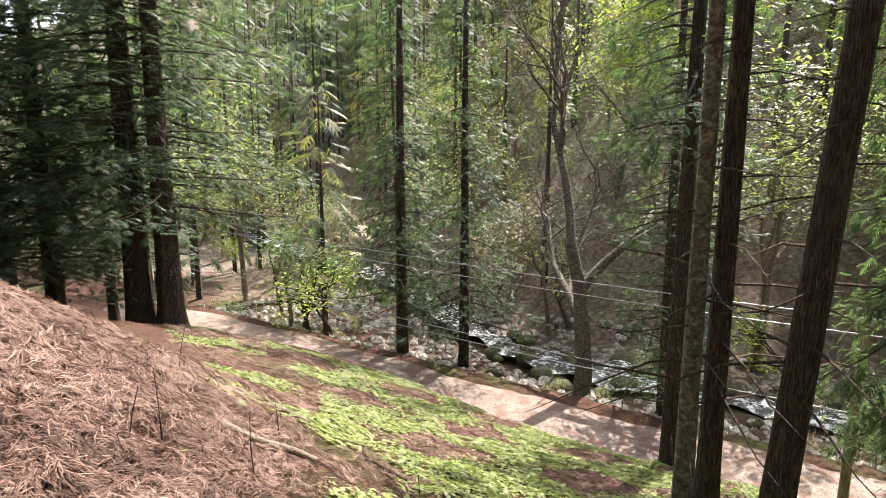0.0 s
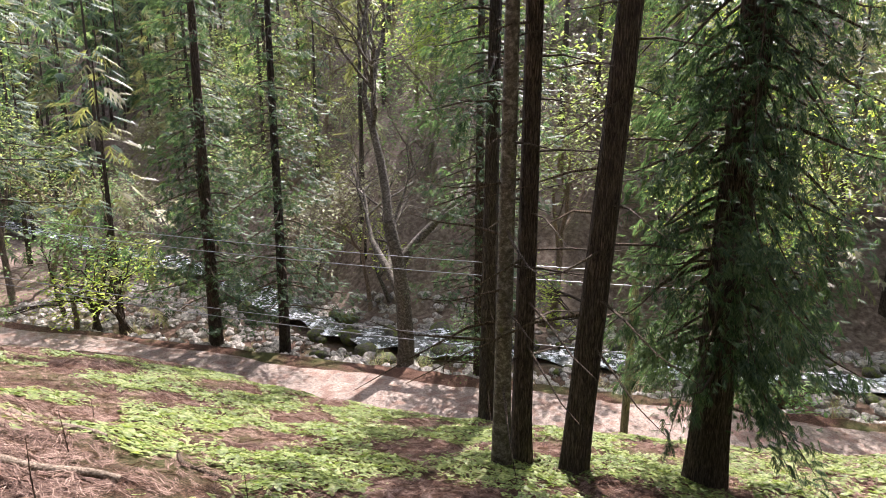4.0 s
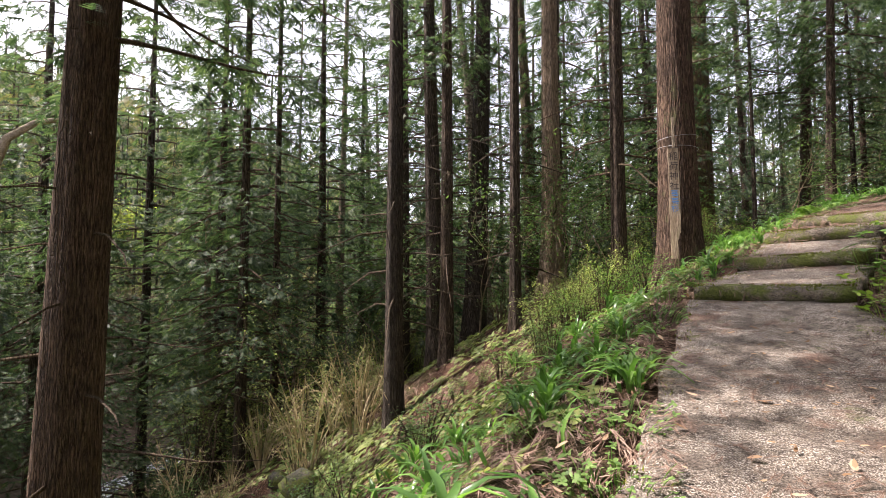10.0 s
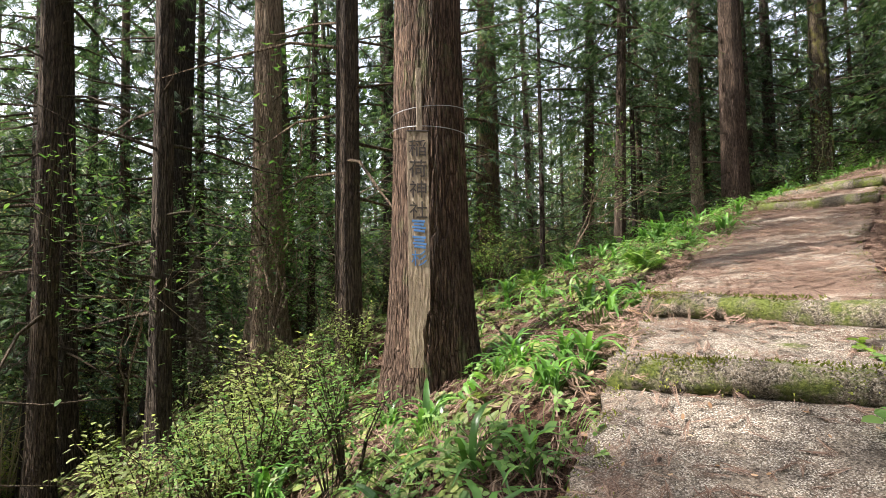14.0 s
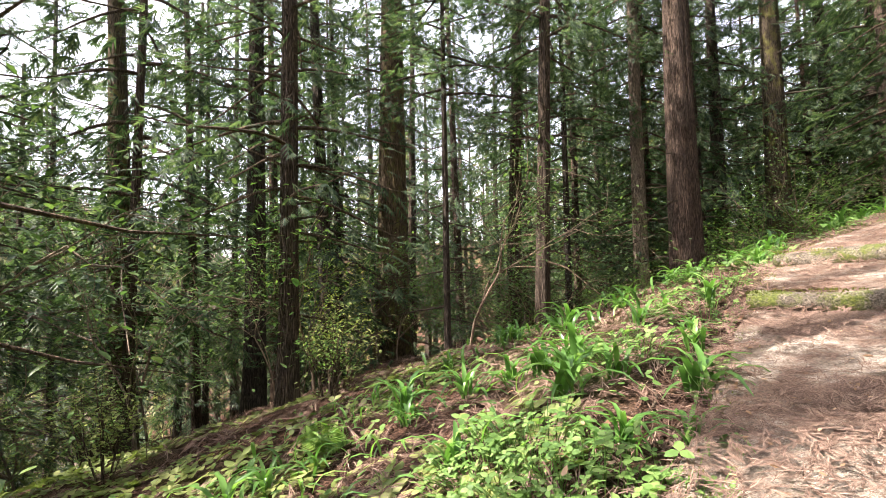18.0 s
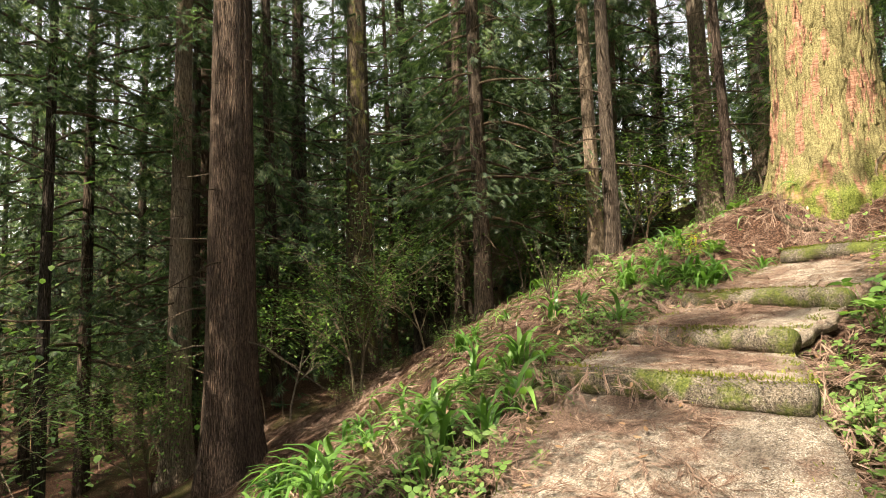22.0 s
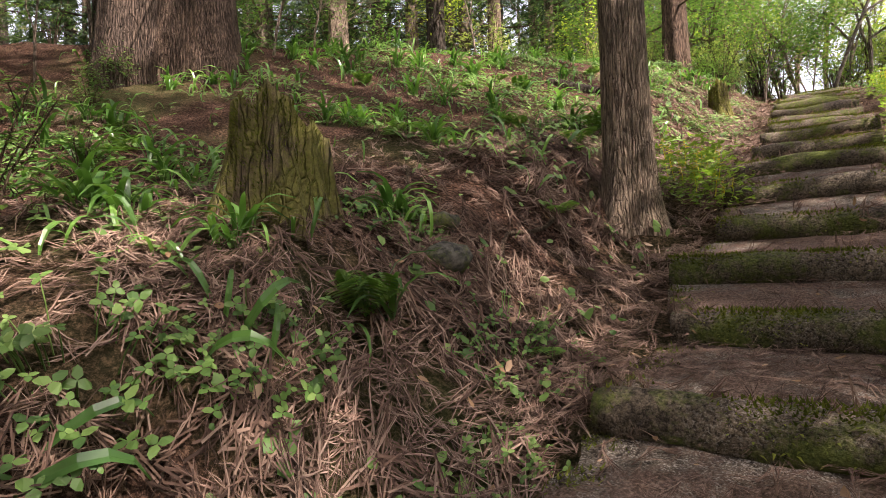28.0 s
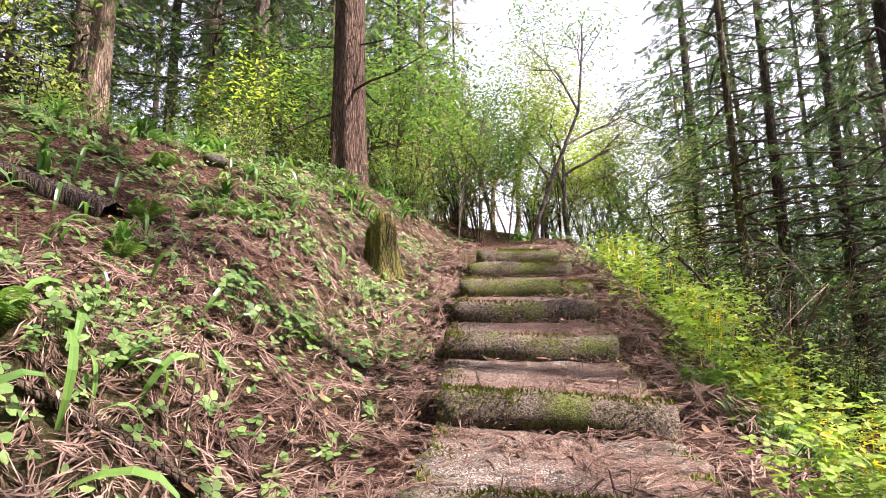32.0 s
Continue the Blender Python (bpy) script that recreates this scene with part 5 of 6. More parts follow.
def herb_mesh(seed, stems=9, size=0.05, tall=0.16, mat="herb_leaf", wide=0.34):
    """A patch of soft three-part leaves on short stalks."""
    r = np.random.default_rng(seed)
    so, st = Soup(), Soup()
    a, h, rr = r.uniform(0, 6.28, stems), tall * r.uniform(0.4, 1.2, stems), wide * r.uniform(0.02, 1.0, stems) ** 0.6
    tip = np.stack([rr * np.cos(a), rr * np.sin(a), h], -1)
    fw, sd, nr = frames(r, stems, (-0.5, 0.5))
    tilt = r.normal(0, 0.3, (stems, 1))
    scatter(so, TRIO, TRIO_F, tip, fw, sd + tilt * nr, nr - tilt * sd, size * r.uniform(0.5, 1.3, stems))
    for t in tip:
        st.add(*tube([t * [0.7, 0.7, 0] - [0, 0, 0.02], t * [0.85, 0.85, 0.6], t], [0.003, 0.0025, 0.002], 3))
    return so.mesh("leaves", M[mat]), st.mesh("stems", M[mat])


def flower_spikes(seed, n=5):
    r = np.random.default_rng(seed)
    so = Soup()
    for k in range(n):
        a, rr, h = r.uniform(0, 6.28), r.uniform(0.02, 0.15), r.uniform(0.3, 0.45)
        p = 16
        t = np.linspace(0, 1, p)
        pos = np.stack([rr * math.cos(a) + 0 * t, rr * math.sin(a) + 0 * t, h + 0.1 * t], -1)
        fw, sd, nr = frames(r, p, (-0.3, 0.5))
        scatter(so, BLADE * [1, 2.2, 1], QUAD, pos, fw, sd, nr, 0.035 * (1.15 - t))
        so.add(*tube([(0.85 * rr * math.cos(a), 0.85 * rr * math.sin(a), h - 0.1), (rr * math.cos(a), rr * math.sin(a), h)], [0.003, 0.002], 3))
    return so.mesh("bloom", M["yellow_flower"])


def shrub_mesh(seed, tall=1.3, leaves=420, size=0.09, mat="shrub_leaf", stems=9, wood_mat="twig"):
    r = np.random.default_rng(seed)
    wood, so = Soup(), Soup()
    pts = []
    for k in range(stems):
        a, rr, h = r.uniform(0, 6.28), tall * r.uniform(0.15, 0.5), tall * r.uniform(0.5, 1.0)
        line = np.array([(0.04 * math.cos(a), 0.04 * math.sin(a), -0.1), (0.4 * rr * math.cos(a), 0.4 * rr * math.sin(a), 0.45 * h), (rr * math.cos(a), rr * math.sin(a), h)])
        wood.add(*tube(line, [0.014, 0.01, 0.004], 4))
        for q in range(3):
            p = line[1] + (line[2] - line[1]) * r.uniform(0, 0.8)
            e = p + r.normal(0, 0.18, 3) * tall
            wood.add(*tube([p, (p + e) / 2 + r.normal(0, 0.03, 3), e], [0.006, 0.005, 0.002], 3))
            pts += [p + (e - p) * u for u in np.linspace(0.3, 1, 6)]
        pts += [line[1] + (line[2] - line[1]) * u for u in np.linspace(0.3, 1, 6)]
    pts = np.array(pts)
    c = pts[r.integers(0, len(pts), leaves)] + r.normal(0, 0.07, (leaves, 3))
    fw, sd, nr = frames(r, leaves, (-0.5, 0.6))
    scatter(so, LEAF6, LEAF6_F, c, fw, sd, nr, size * r.uniform(0.6, 1.3, leaves))
    return wood.mesh("stems", M[wood_mat], True), so.mesh("leaves", M[mat])


IRIS = [iris_mesh(s, 12 + 4 * s) for s in range(4)]
FERNS = [fern_mesh(1), fern_mesh(2, 9, "fern_leaf", (0.9, 1.35), 0.7), fern_mesh(3, 6, "fern_leaf", (0.3, 0.8), 0.45)]
HERBS = [herb_mesh(1, 60, 0.036, 0.12), herb_mesh(2, 90, 0.027, 0.1), herb_mesh(3, 46, 0.046, 0.15), herb_mesh(4, 100, 0.022, 0.08)]
BROAD = [herb_mesh(81, 26, 0.085, 0.26, "herb_leaf", 0.4), herb_mesh(82, 34, 0.07, 0.2, "grass_leaf", 0.45)]
FLOWERS = [(herb_mesh(71, 130, 0.03, 0.42, "grass_leaf", 0.26)[0], flower_spikes(7, 4)), (herb_mesh(72, 160, 0.034, 0.46, "grass_leaf", 0.32)[0], flower_spikes(8, 5))]
SHRUBS = [shrub_mesh(1, 1.2, 520, 0.07), shrub_mesh(2, 1.0, 480, 0.06, "herb_leaf"), shrub_mesh(3, 1.5, 640, 0.075, "light_leaf"), shrub_mesh(4, 1.2, 300, 0.07, "herb_leaf")]
DRY = [shrub_mesh(9, 1.8, 260, 0.06, "dry_stem", 14, "dry_stem"), shrub_mesh(10, 1.7, 620, 0.055, "light_leaf", 13, "dry_stem")]

TRAIL_D = np.concatenate([[0], np.cumsum(np.linalg.norm(np.diff(TRAIL[:, :2], axis=0), axis=1))])


def beside(s, off):
    """A place s metres along the trail, off metres to its left (west, north, then east side)."""
    x, y = np.interp(s, TRAIL_D, TRAIL[:, 0]), np.interp(s, TRAIL_D, TRAIL[:, 1])
    x2, y2 = np.interp(s + 0.3, TRAIL_D, TRAIL[:, 0]), np.interp(s + 0.3, TRAIL_D, TRAIL[:, 1])
    d = math.hypot(x2 - x, y2 - y) or 1.0
    return x - (y2 - y) / d * off, y + (x2 - x) / d * off


def along(x, y):
    """How far along the trail a log or place lies."""
    r = [math.hypot(x - q[0], y - q[1]) for q in TRAIL]
    return TRAIL_D[int(np.argmin(r))]


GUARD = np.array([(*ob.matrix_world.translation[:2], 0.0) for ob in bpy.data.objects if ob.name.startswith(("cedar_tree", "forked_tree"))])


def clear(x, y, r=0.35):
    return np.hypot(GUARD[:, 0] - x, GUARD[:, 1] - y).min() > r


def plant(name, meshes, x, y, label, category, group, s=1.0, rz=0.0, names=("foliage",), sink=0.0, lie=False):
    ob = thing(name, label, category, group, at=(x, y, float(land(x, y)) - sink), turn=(0, 0, rz))
    ob.scale = (s, s, s)
    for nm, me in zip(names, meshes):
        tagged(part(nm, me, ob), kind="stuff")
    if lie:
        e = 0.25
        nx, ny = float(land(x - e, y) - land(x + e, y)) / (2 * e), float(land(x, y - e) - land(x, y + e)) / (2 * e)
        ob.matrix_world = Matrix.Translation((x, y, float(land(x, y)))) @ Vector((nx, ny, 1)).to_track_quat("Z", "Y").to_matrix().to_4x4() @ Matrix.Rotation(radians(rz), 4, "Z") @ Matrix.Scale(s, 4)
    return ob


rng = np.random.default_rng(77)
S3, S5, S9, SB, SE = along(1.8, 2.1), along(5.8, 7.0), along(12.2, 9.4), along(14.0, 8.9), TRAIL_D[-3]


def run(count, s0, s1, o0, o1, put, gap=0.85):
    for _ in range(count):
        s, o = rng.uniform(s0, s1), rng.uniform(o0, o1)
        x, y = beside(s, o)
        if trail_near(x, y)[0] > gap and clear(x, y, 0.6):
            put(x, y)


def iris(x, y):
    plant("iris_clump", [IRIS[int(rng.integers(0, 4))]], x, y, "clump of glossy bright green sword-shaped leaves", "plant", "iris clumps", rng.uniform(0.6, 1.15), rng.uniform(0, 360))


def fern(x, y):
    plant("fern", [FERNS[int(rng.integers(0, 3))]], x, y, "green fern with arching fronds", "fern", "ferns", rng.uniform(0.45, 0.85), rng.uniform(0, 360))


def herb(x, y):
    plant("herb", HERBS[int(rng.integers(0, 4))], x, y, "low clump of soft light green leaves", "plant", "low herbs", rng.uniform(0.7, 1.4), rng.uniform(0, 360), ("foliage", "stem_mass"), lie=True)


def shrub(x, y):
    plant("shrub", SHRUBS[int(rng.integers(0, 4))], x, y, "leafy evergreen shrub with thin stems", "shrub", "shrubs", rng.uniform(0.6, 1.2), rng.uniform(0, 360), ("stem_mass", "foliage"))


def big_herb(x, y):
    plant("broad_herb", BROAD[int(rng.integers(0, 2))], x, y, "clump of broad light green leaves on the bank", "plant", "broad herbs", rng.uniform(0.8, 1.3), rng.uniform(0, 360), ("foliage", "stem_mass"))


def low_shrub(x, y):
    plant("shrub", SHRUBS[(0, 1, 3)[int(rng.integers(0, 3))]], x, y, "leafy evergreen shrub with thin stems", "shrub", "shrubs", rng.uniform(0.4, 0.8), rng.uniform(0, 360), ("stem_mass", "foliage"))


def flower(x, y):
    plant("yellow_flower", FLOWERS[int(rng.integers(0, 2))], x, y, "feathery plant with yellow flower spikes", "flower", "yellow flowers", rng.uniform(0.8, 1.35), rng.uniform(0, 360), ("foliage", "bloom"))


run(90, S3 - 1, S9, 0.9, 4.2, iris)
run(60, 6.0, S3, 0.95, 4.0, iris)
run(20, S9, SB, 1.0, 2.2, iris)
run(120, SB, SE + 4, 1.6, 9.0, iris, 1.2)
run(40, 5.0, S3, 0.9, 3.0, herb)
run(75, 6.0, S3 + 2, -2.6, -0.8, herb)
run(40, S5, SB, -1.8, -0.9, herb)
run(40, S3, S9, 0.85, 2.0, herb)
run(34, S9, SE + 3, 0.8, 3.6, herb)
run(20, SB, SE + 3, -2.0, -0.8, herb)
run(40, S9, SE + 3, 0.9, 7.0, fern)
run(14, SB + 2, SE + 3, -3.0, -0.8, fern)
run(6, 5.0, S9, 1.0, 4.0, fern)
run(75, SB + 5, SE + 1, -2.4, -0.75, flower)
run(6, SB + 6, SB + 9, 0.75, 1.2, flower)
run(46, 4.0, S3 - 2, 2.4, 6.0, low_shrub)
run(12, S3, S9 - 3, 6.0, 10.0, shrub)
run(50, SE - 1, SE + 7, -7.0, -1.6, shrub, 1.4)
run(30, SE + 1, SE + 8, 0.9, 7.0, shrub, 1.0)
for k, (x, y, s) in enumerate(((24.0, -18.4, 0.58), (22.7, -16.4, 0.67), (22.5, -17.6, 0.7), (22.3, -19.0, 0.7), (19.9, -12.1, 0.41), (20.5, -16.2, 0.37), (19.2, -12.2, 0.46), (20.4, -21.1, 0.46), (18.9, -15.4, 0.45), (18.5, -15.4, 0.45), (18.0, -15.4, 0.46), (18.1, -22.2, 0.71), (17.5, -21.4, 0.7), (16.9, -20.0, 0.63))):
    spring_tree(x, y, (0, 3, 1, 4)[k % 4], s)
for x, y, s in ((18.0, -9.6, 0.9), (18.6, -11.4, 1.3), (17.4, -12.2, 1.4), (19.8, -10.8, 1.4), (20.6, -9.2, 1.3), (21.6, -10.6, 1.7), (16.6, -12.6, 1.5), (18.2, -13.8, 1.8), (19.8, -14.0, 2.0), (16.0, -11.0, 1.2), (21.4, -7.4, 1.1), (22.6, -8.8, 1.5), (17.0, -15.4, 2.1), (20.8, -15.8, 2.2), (15.4, -13.6, 1.7), (22.6, -12.6, 2.0), (24.0, -7.8, 1.5), (25.0, -5.4, 1.4), (25.6, -2.6, 1.4), (26.0, 0.4, 1.3)):
    plant("crest_bush", SHRUBS[1 + int(rng.integers(0, 3))], x, y, "light green bush at the top of the slope", "shrub", "bushes above the stairs", s, rng.uniform(0, 360), ("stem_mass", "foliage"))
for k, (x, y) in enumerate(((-8.9, 4.4), (-8.1, 5.3), (-10.2, 5.9), (-9.4, 6.6))):
    plant("dry_bush", DRY[k != 2], x, y, "tall sunlit bush of bare straw-coloured twigs", "shrub", "dry bushes", 1.6 - 0.1 * k, 70 * k, ("stem_mass", "foliage"))
for x, y in ((-9.8, 5.5), (-10.6, 3.4), (-11.5, 6.2), (-8.4, 6.5), (-12.4, 2.5), (-9.0, 8.2), (-13.2, 5.0), (-7.6, 4.8)):
    plant("dry_bush", DRY[int(rng.integers(0, 2))], x, y, "pale tangled bush of bare yellowish twigs", "shrub", "dry bushes", rng.uniform(0.8, 1.3), rng.uniform(0, 360), ("stem_mass", "foliage"))
for _ in range(26):
    x, y = rng.uniform(-26.4, -24.6), rng.uniform(-48, 10)
    plant("bank_bush", SHRUBS[int(rng.integers(0, 4))] if rng.random() < 0.5 else DRY[int(rng.integers(0, 2))], x, y, "untidy bush on the stream bank", "shrub", "bank bushes", rng.uniform(0.5, 1.0), rng.uniform(0, 360), ("stem_mass", "foliage"))
for k in range(60):
    x, y = rng.uniform(-18.5, -9), rng.uniform(-9, 12)
    if clear(x, y, 0.6):
        if k % 2:
            plant("dry_bush", DRY[int(rng.integers(0, 2))], x, y, "pale tangled bush of bare yellowish twigs", "shrub", "dry bushes", rng.uniform(0.4, 0.8), rng.uniform(0, 360), ("stem_mass", "foliage"))
        else:
            plant("slope_shrub", SHRUBS[(0, 1, 3)[k % 3]], x, y, "leafy shrub on the slope below the trail", "shrub", "shrubs", rng.uniform(0.4, 0.7) if y < 3 else rng.uniform(0.6, 1.1), rng.uniform(0, 360), ("stem_mass", "foliage"))
THICKET = [shrub_mesh(30, 2.2, 900, 0.075, "light_leaf", 22), shrub_mesh(31, 1.8, 620, 0.06, "young_leaf", 30, "dry_stem"), shrub_mesh(32, 2.0, 800, 0.065, "young_leaf", 20)]
for k in range(46):
    x, y = rng.uniform(-22, -9), rng.uniform(7, 24)
    if clear(x, y, 0.6):
        plant("thicket_bush", THICKET[(0, 1, 0, 2)[k % 4]], x, y, "tall pale bush of fine twigs and spring leaves", "shrub", "thicket below the trail", rng.uniform(1.0, 1.9), rng.uniform(0, 360), ("stem_mass", "foliage"))


def sapling_mesh(seed, depth=3, length=1.7, leaves=8, mat="herb_leaf", size=0.085, spread=0.28):
    r = np.random.default_rng(seed)
    wood, tips, so = Soup(), [], Soup()
    grow(r, wood, tips, np.array([0.0, 0, -0.1]), np.array([0.05, 0.05, 1.0]), length, 0.03, depth, 0.2, 5, (3, 4))
    tp = np.repeat(np.array([t[0] for t in tips]), leaves, 0)
    fw, sd, nr = frames(r, len(tp), (-0.6, 0.5))
    scatter(so, LEAF6, LEAF6_F, tp + r.normal(0, spread, tp.shape), fw, sd, nr, size * r.uniform(0.6, 1.4, len(tp)))
    return wood.mesh("stem", M["grey_bark"], True), so.mesh("leaves", M[mat])


SAPLINGS = [sapling_mesh(61), sapling_mesh(62, 3, 2.1, 10, "shrub_leaf"), sapling_mesh(63, 3, 1.5, 8, "young_leaf", 0.07), sapling_mesh(64, 3, 2.0, 9, "shrub_leaf", 0.1), sapling_mesh(65, 3, 1.9, 9, "herb_leaf", 0.1), sapling_mesh(66, 3, 1.9, 9, "light_leaf", 0.09)]


def sapling(x, y, k, s):
    if x < -9 and y > 4:    # pale young leaves; sunlight above the stream is put into this colour too
        k = 5
    plant("sapling", SAPLINGS[k], x, y, "thin leafy sapling growing in the wood", "tree", "saplings", s, rng.uniform(0, 360), ("stem", "foliage"))


count = 0
while count < 110:
    u = rng.random()
    if u < 0.25:
        x, y = rng.uniform(-16, 4), rng.uniform(6, 24)
    elif u < 0.65:
        x, y = rng.uniform(4, 30), rng.uniform(12.5, 30)
    elif u < 0.92:
        x, y = rng.uniform(23.5, 34), rng.uniform(-16, 10)
    else:
        x, y = rng.uniform(-33, -25), rng.uniform(-30, 12)
    if trail_near(x, y)[0] > (6.0 if x < 4 else 10.0 if y > 9 else 6.0) and clear(x, y, 0.7) and abs(x - float(stream_x(y))) > 1.8:
        count += 1
        sapling(x, y, int(rng.choice(5, p=[0.25, 0.3, 0.07, 0.2, 0.18])), rng.uniform(0.8, 1.5))
for x, y, s in ((20.6, -8.0, 0.8), (21.3, -9.8, 0.9), (20.2, -10.2, 0.8), (22.4, -8.4, 1.0), (23.4, -6.6, 0.9), (22.8, -11.6, 1.1), (24.6, -9.4, 1.1), (25.2, -6.8, 1.0), (21.0, -12.6, 1.0), (16.0, -9.6, 0.6), (14.8, -11.6, 0.8), (25.4, -11.8, 1.2), (23.2, -13.2, 1.2), (18.2, -11.0, 0.6), (19.4, -12.6, 0.7), (17.6, -13.4, 0.75), (18.8, -15.0, 0.8), (16.6, -14.6, 0.8), (20.4, -14.6, 0.9), (17.2, -17.0, 0.9), (19.6, -17.6, 0.95), (16.8, -10.8, 0.5)):
    sapling(x, y, int(rng.choice([0, 2, 4, 4])), s * 1.1)

for x, y in ((-1.7, 3.2), (-2.4, 4.4), (-1.5, 5.2), (-2.9, 3.4), (-3.3, 5.2), (-1.2, 2.2), (-2.2, 2.2), (-2.6, 6.0), (-0.9, 6.2), (-1.9, 6.9)):
    plant("verge_bush", SHRUBS[1 + 2 * int(rng.integers(0, 2))], x, y, "bright green leafy bush beside the cedar", "shrub", "shrubs", rng.uniform(0.45, 0.75), rng.uniform(0, 360), ("stem_mass", "foliage"))
for k in range(26):
    x, y = rng.uniform(-3.6, -1.0), rng.uniform(2.0, 7.0)
    if clear(x, y, 0.7):
        if k % 3 == 0:
            iris(x, y)
        else:
            plant("verge_bush", SHRUBS[(1, 2)[k % 2]], x, y, "bright green leafy bush beside the cedar", "shrub", "shrubs", rng.uniform(0.5, 0.95), rng.uniform(0, 360), ("stem_mass", "foliage"))
for x, y in ((16.87, 3.09), (16.49, 3.24), (16.9, 3.0), (16.6, 3.3), (13.3, 8.1), (12.5, 8.3), (13.75, 10.6)):
    flower(x, y)
for x, y in ((15.7, 7.92), (16.3, 8.26), (16.1, 7.6), (15.5, 8.3), (19.9, -0.2), (21.3, -4.2), (19.2, 0.9), (20.4, -2.0)):
    fern(x, y)
for x, y in ((1.04, -1.06), (1.3, -0.5), (1.75, 0.32), (1.95, 0.8), (2.2, 1.2), (0.9, -1.9), (11.2, 8.2), (11.6, 8.1), (10.4, 8.0), (9.6, 7.8), (8.4, 7.6)):
    big_herb(x, y)
BRUSH = [shrub_mesh(20, 1.1, 170, 0.06, "herb_leaf", 7), shrub_mesh(21, 0.9, 240, 0.07, "shrub_leaf", 7)]
for _ in range(70):
    x, y = (rng.uniform(6, 30), rng.uniform(11.5, 28)) if rng.random() < 0.7 else (rng.uniform(18, 30), rng.uniform(6, 13))
    if trail_near(x, y)[0] > 2.6 and clear(x, y, 0.7):
        plant("brush", BRUSH[int(rng.integers(0, 2))], x, y, "scrubby thin-leaved brush on the forest floor", "shrub", "forest brush", rng.uniform(0.4, 0.9), rng.uniform(0, 360), ("stem_mass", "foliage"))
# fallen cedar fronds
NEEDLES = np.concatenate([np.array([(o, -0.013 * w, 0.0), (o + 0.02, 0.013 * w, 0.004), (o + ln, y, 0.025 * (k % 3))]) for k, (o, ln, y, w) in enumerate((
    (-0.5, 0.95, 0.03, 1.3), (-0.45, 0.6, 0.12, 1), (-0.4, 0.62, -0.1, 1), (-0.25, 0.6, 0.17, 1), (-0.2, 0.62, -0.15, 1), (-0.08, 0.55, 0.11, 1), (0.0, 0.5, -0.1, 1), (-0.5, 0.5, -0.05, 1), (0.05, 0.48, 0.2, 0.8), (-0.3, 0.75, 0.06, 1)))])
NEEDLES_F = np.arange(30).reshape(10, 3)


def frond_shape(seed, cords=9, curl=0.5):
    """A withered cedar spray: slack cords that leave a bending stem at narrow angles."""
    r = np.random.default_rng(seed)
    v, f = [], []
    for k in range(cords):
        o = -0.5 + 0.62 * k / cords
        side = 1 if k % 2 else -1
        a, ln = (0.0, 1.0) if k == 0 else (side * r.uniform(0.2, 0.6), r.uniform(0.35, 0.62))
        bend = r.uniform(-0.5, 0.5) * curl - side * 0.25
        x = y = 0.0
        for q in range(3):
            t = q / 2
            x, y = o + ln * t * math.cos(a + bend * t), 0.22 * (o + 0.5) ** 2 + ln * t * math.sin(a + bend * t)
            w = (0.010, 0.009, 0.0)[q]
            z = 0.05 * math.sin(3 * t + k) + 0.02 * (k % 3)
            v += [(x + w * math.sin(a), y - w * math.cos(a), z), (x - w * math.sin(a), y + w * math.cos(a), z + 0.006)][:2 if q < 2 else 1]
        c = 5 * k
        f += [(c, c + 1, c + 2), (c + 1, c + 3, c + 2), (c + 2, c + 3, c + 4)]
    return np.array(v), np.array(f)


FROND, FROND_F = frond_shape(5)


def litter(name, label, px, py, size, mat, shape, faces, lift=0.02, tilt=0.35, on=land):
    so = Soup()
    pz = on(px, py)
    r = np.random.default_rng(len(px))
    fw, sd, nr = frames(r, len(px), (-tilt, tilt))
    e = 0.1
    gxx, gyy = (on(px + e, py) - pz) / e, (on(px, py + e) - pz) / e
    fw[:, 2] += gxx * fw[:, 0] + gyy * fw[:, 1]
    sd[:, 2] += gxx * sd[:, 0] + gyy * sd[:, 1]
    sd *= np.where(r.random(len(px)) < 0.5, -1.0, 1.0)[:, None]
    nr = np.cross(fw, sd)
    scatter(so, shape, faces, np.stack([px, py, pz + lift + r.uniform(0, 0.03 if on is land else 0.012, len(px))], -1), fw, sd, nr, r.uniform(*size, len(px)))
    return thing(name, label, "litter", kind="stuff", data=so.mesh(name, mat))


KNOT_S, KNOT_Z = [0.0, along(-1.0, -7.6)], [-2.9, -1.5]
for n, (lo, hi) in enumerate(zip(LOGS[:-1], LOGS[1:])):
    s0, s1 = TRAIL_D[5 + n], TRAIL_D[6 + n]
    z0, z1 = (lo[0][2] + lo[1][2]) / 2, (hi[0][2] + hi[1][2]) / 2
    if n == 0:
        KNOT_S.append(s0 - 0.12), KNOT_Z.append(-0.4)
    KNOT_S += [s0 - 0.1, s0, s0 + 0.1]
    KNOT_Z += [KNOT_Z[-1], z0, z0 - 0.03]
    if n == 3:
        KNOT_S.append(s0 + (s1 - s0) * 0.42), KNOT_Z.append(1.42)
    KNOT_S.append(s1 - 0.12), KNOT_Z.append(z1 - 0.17)


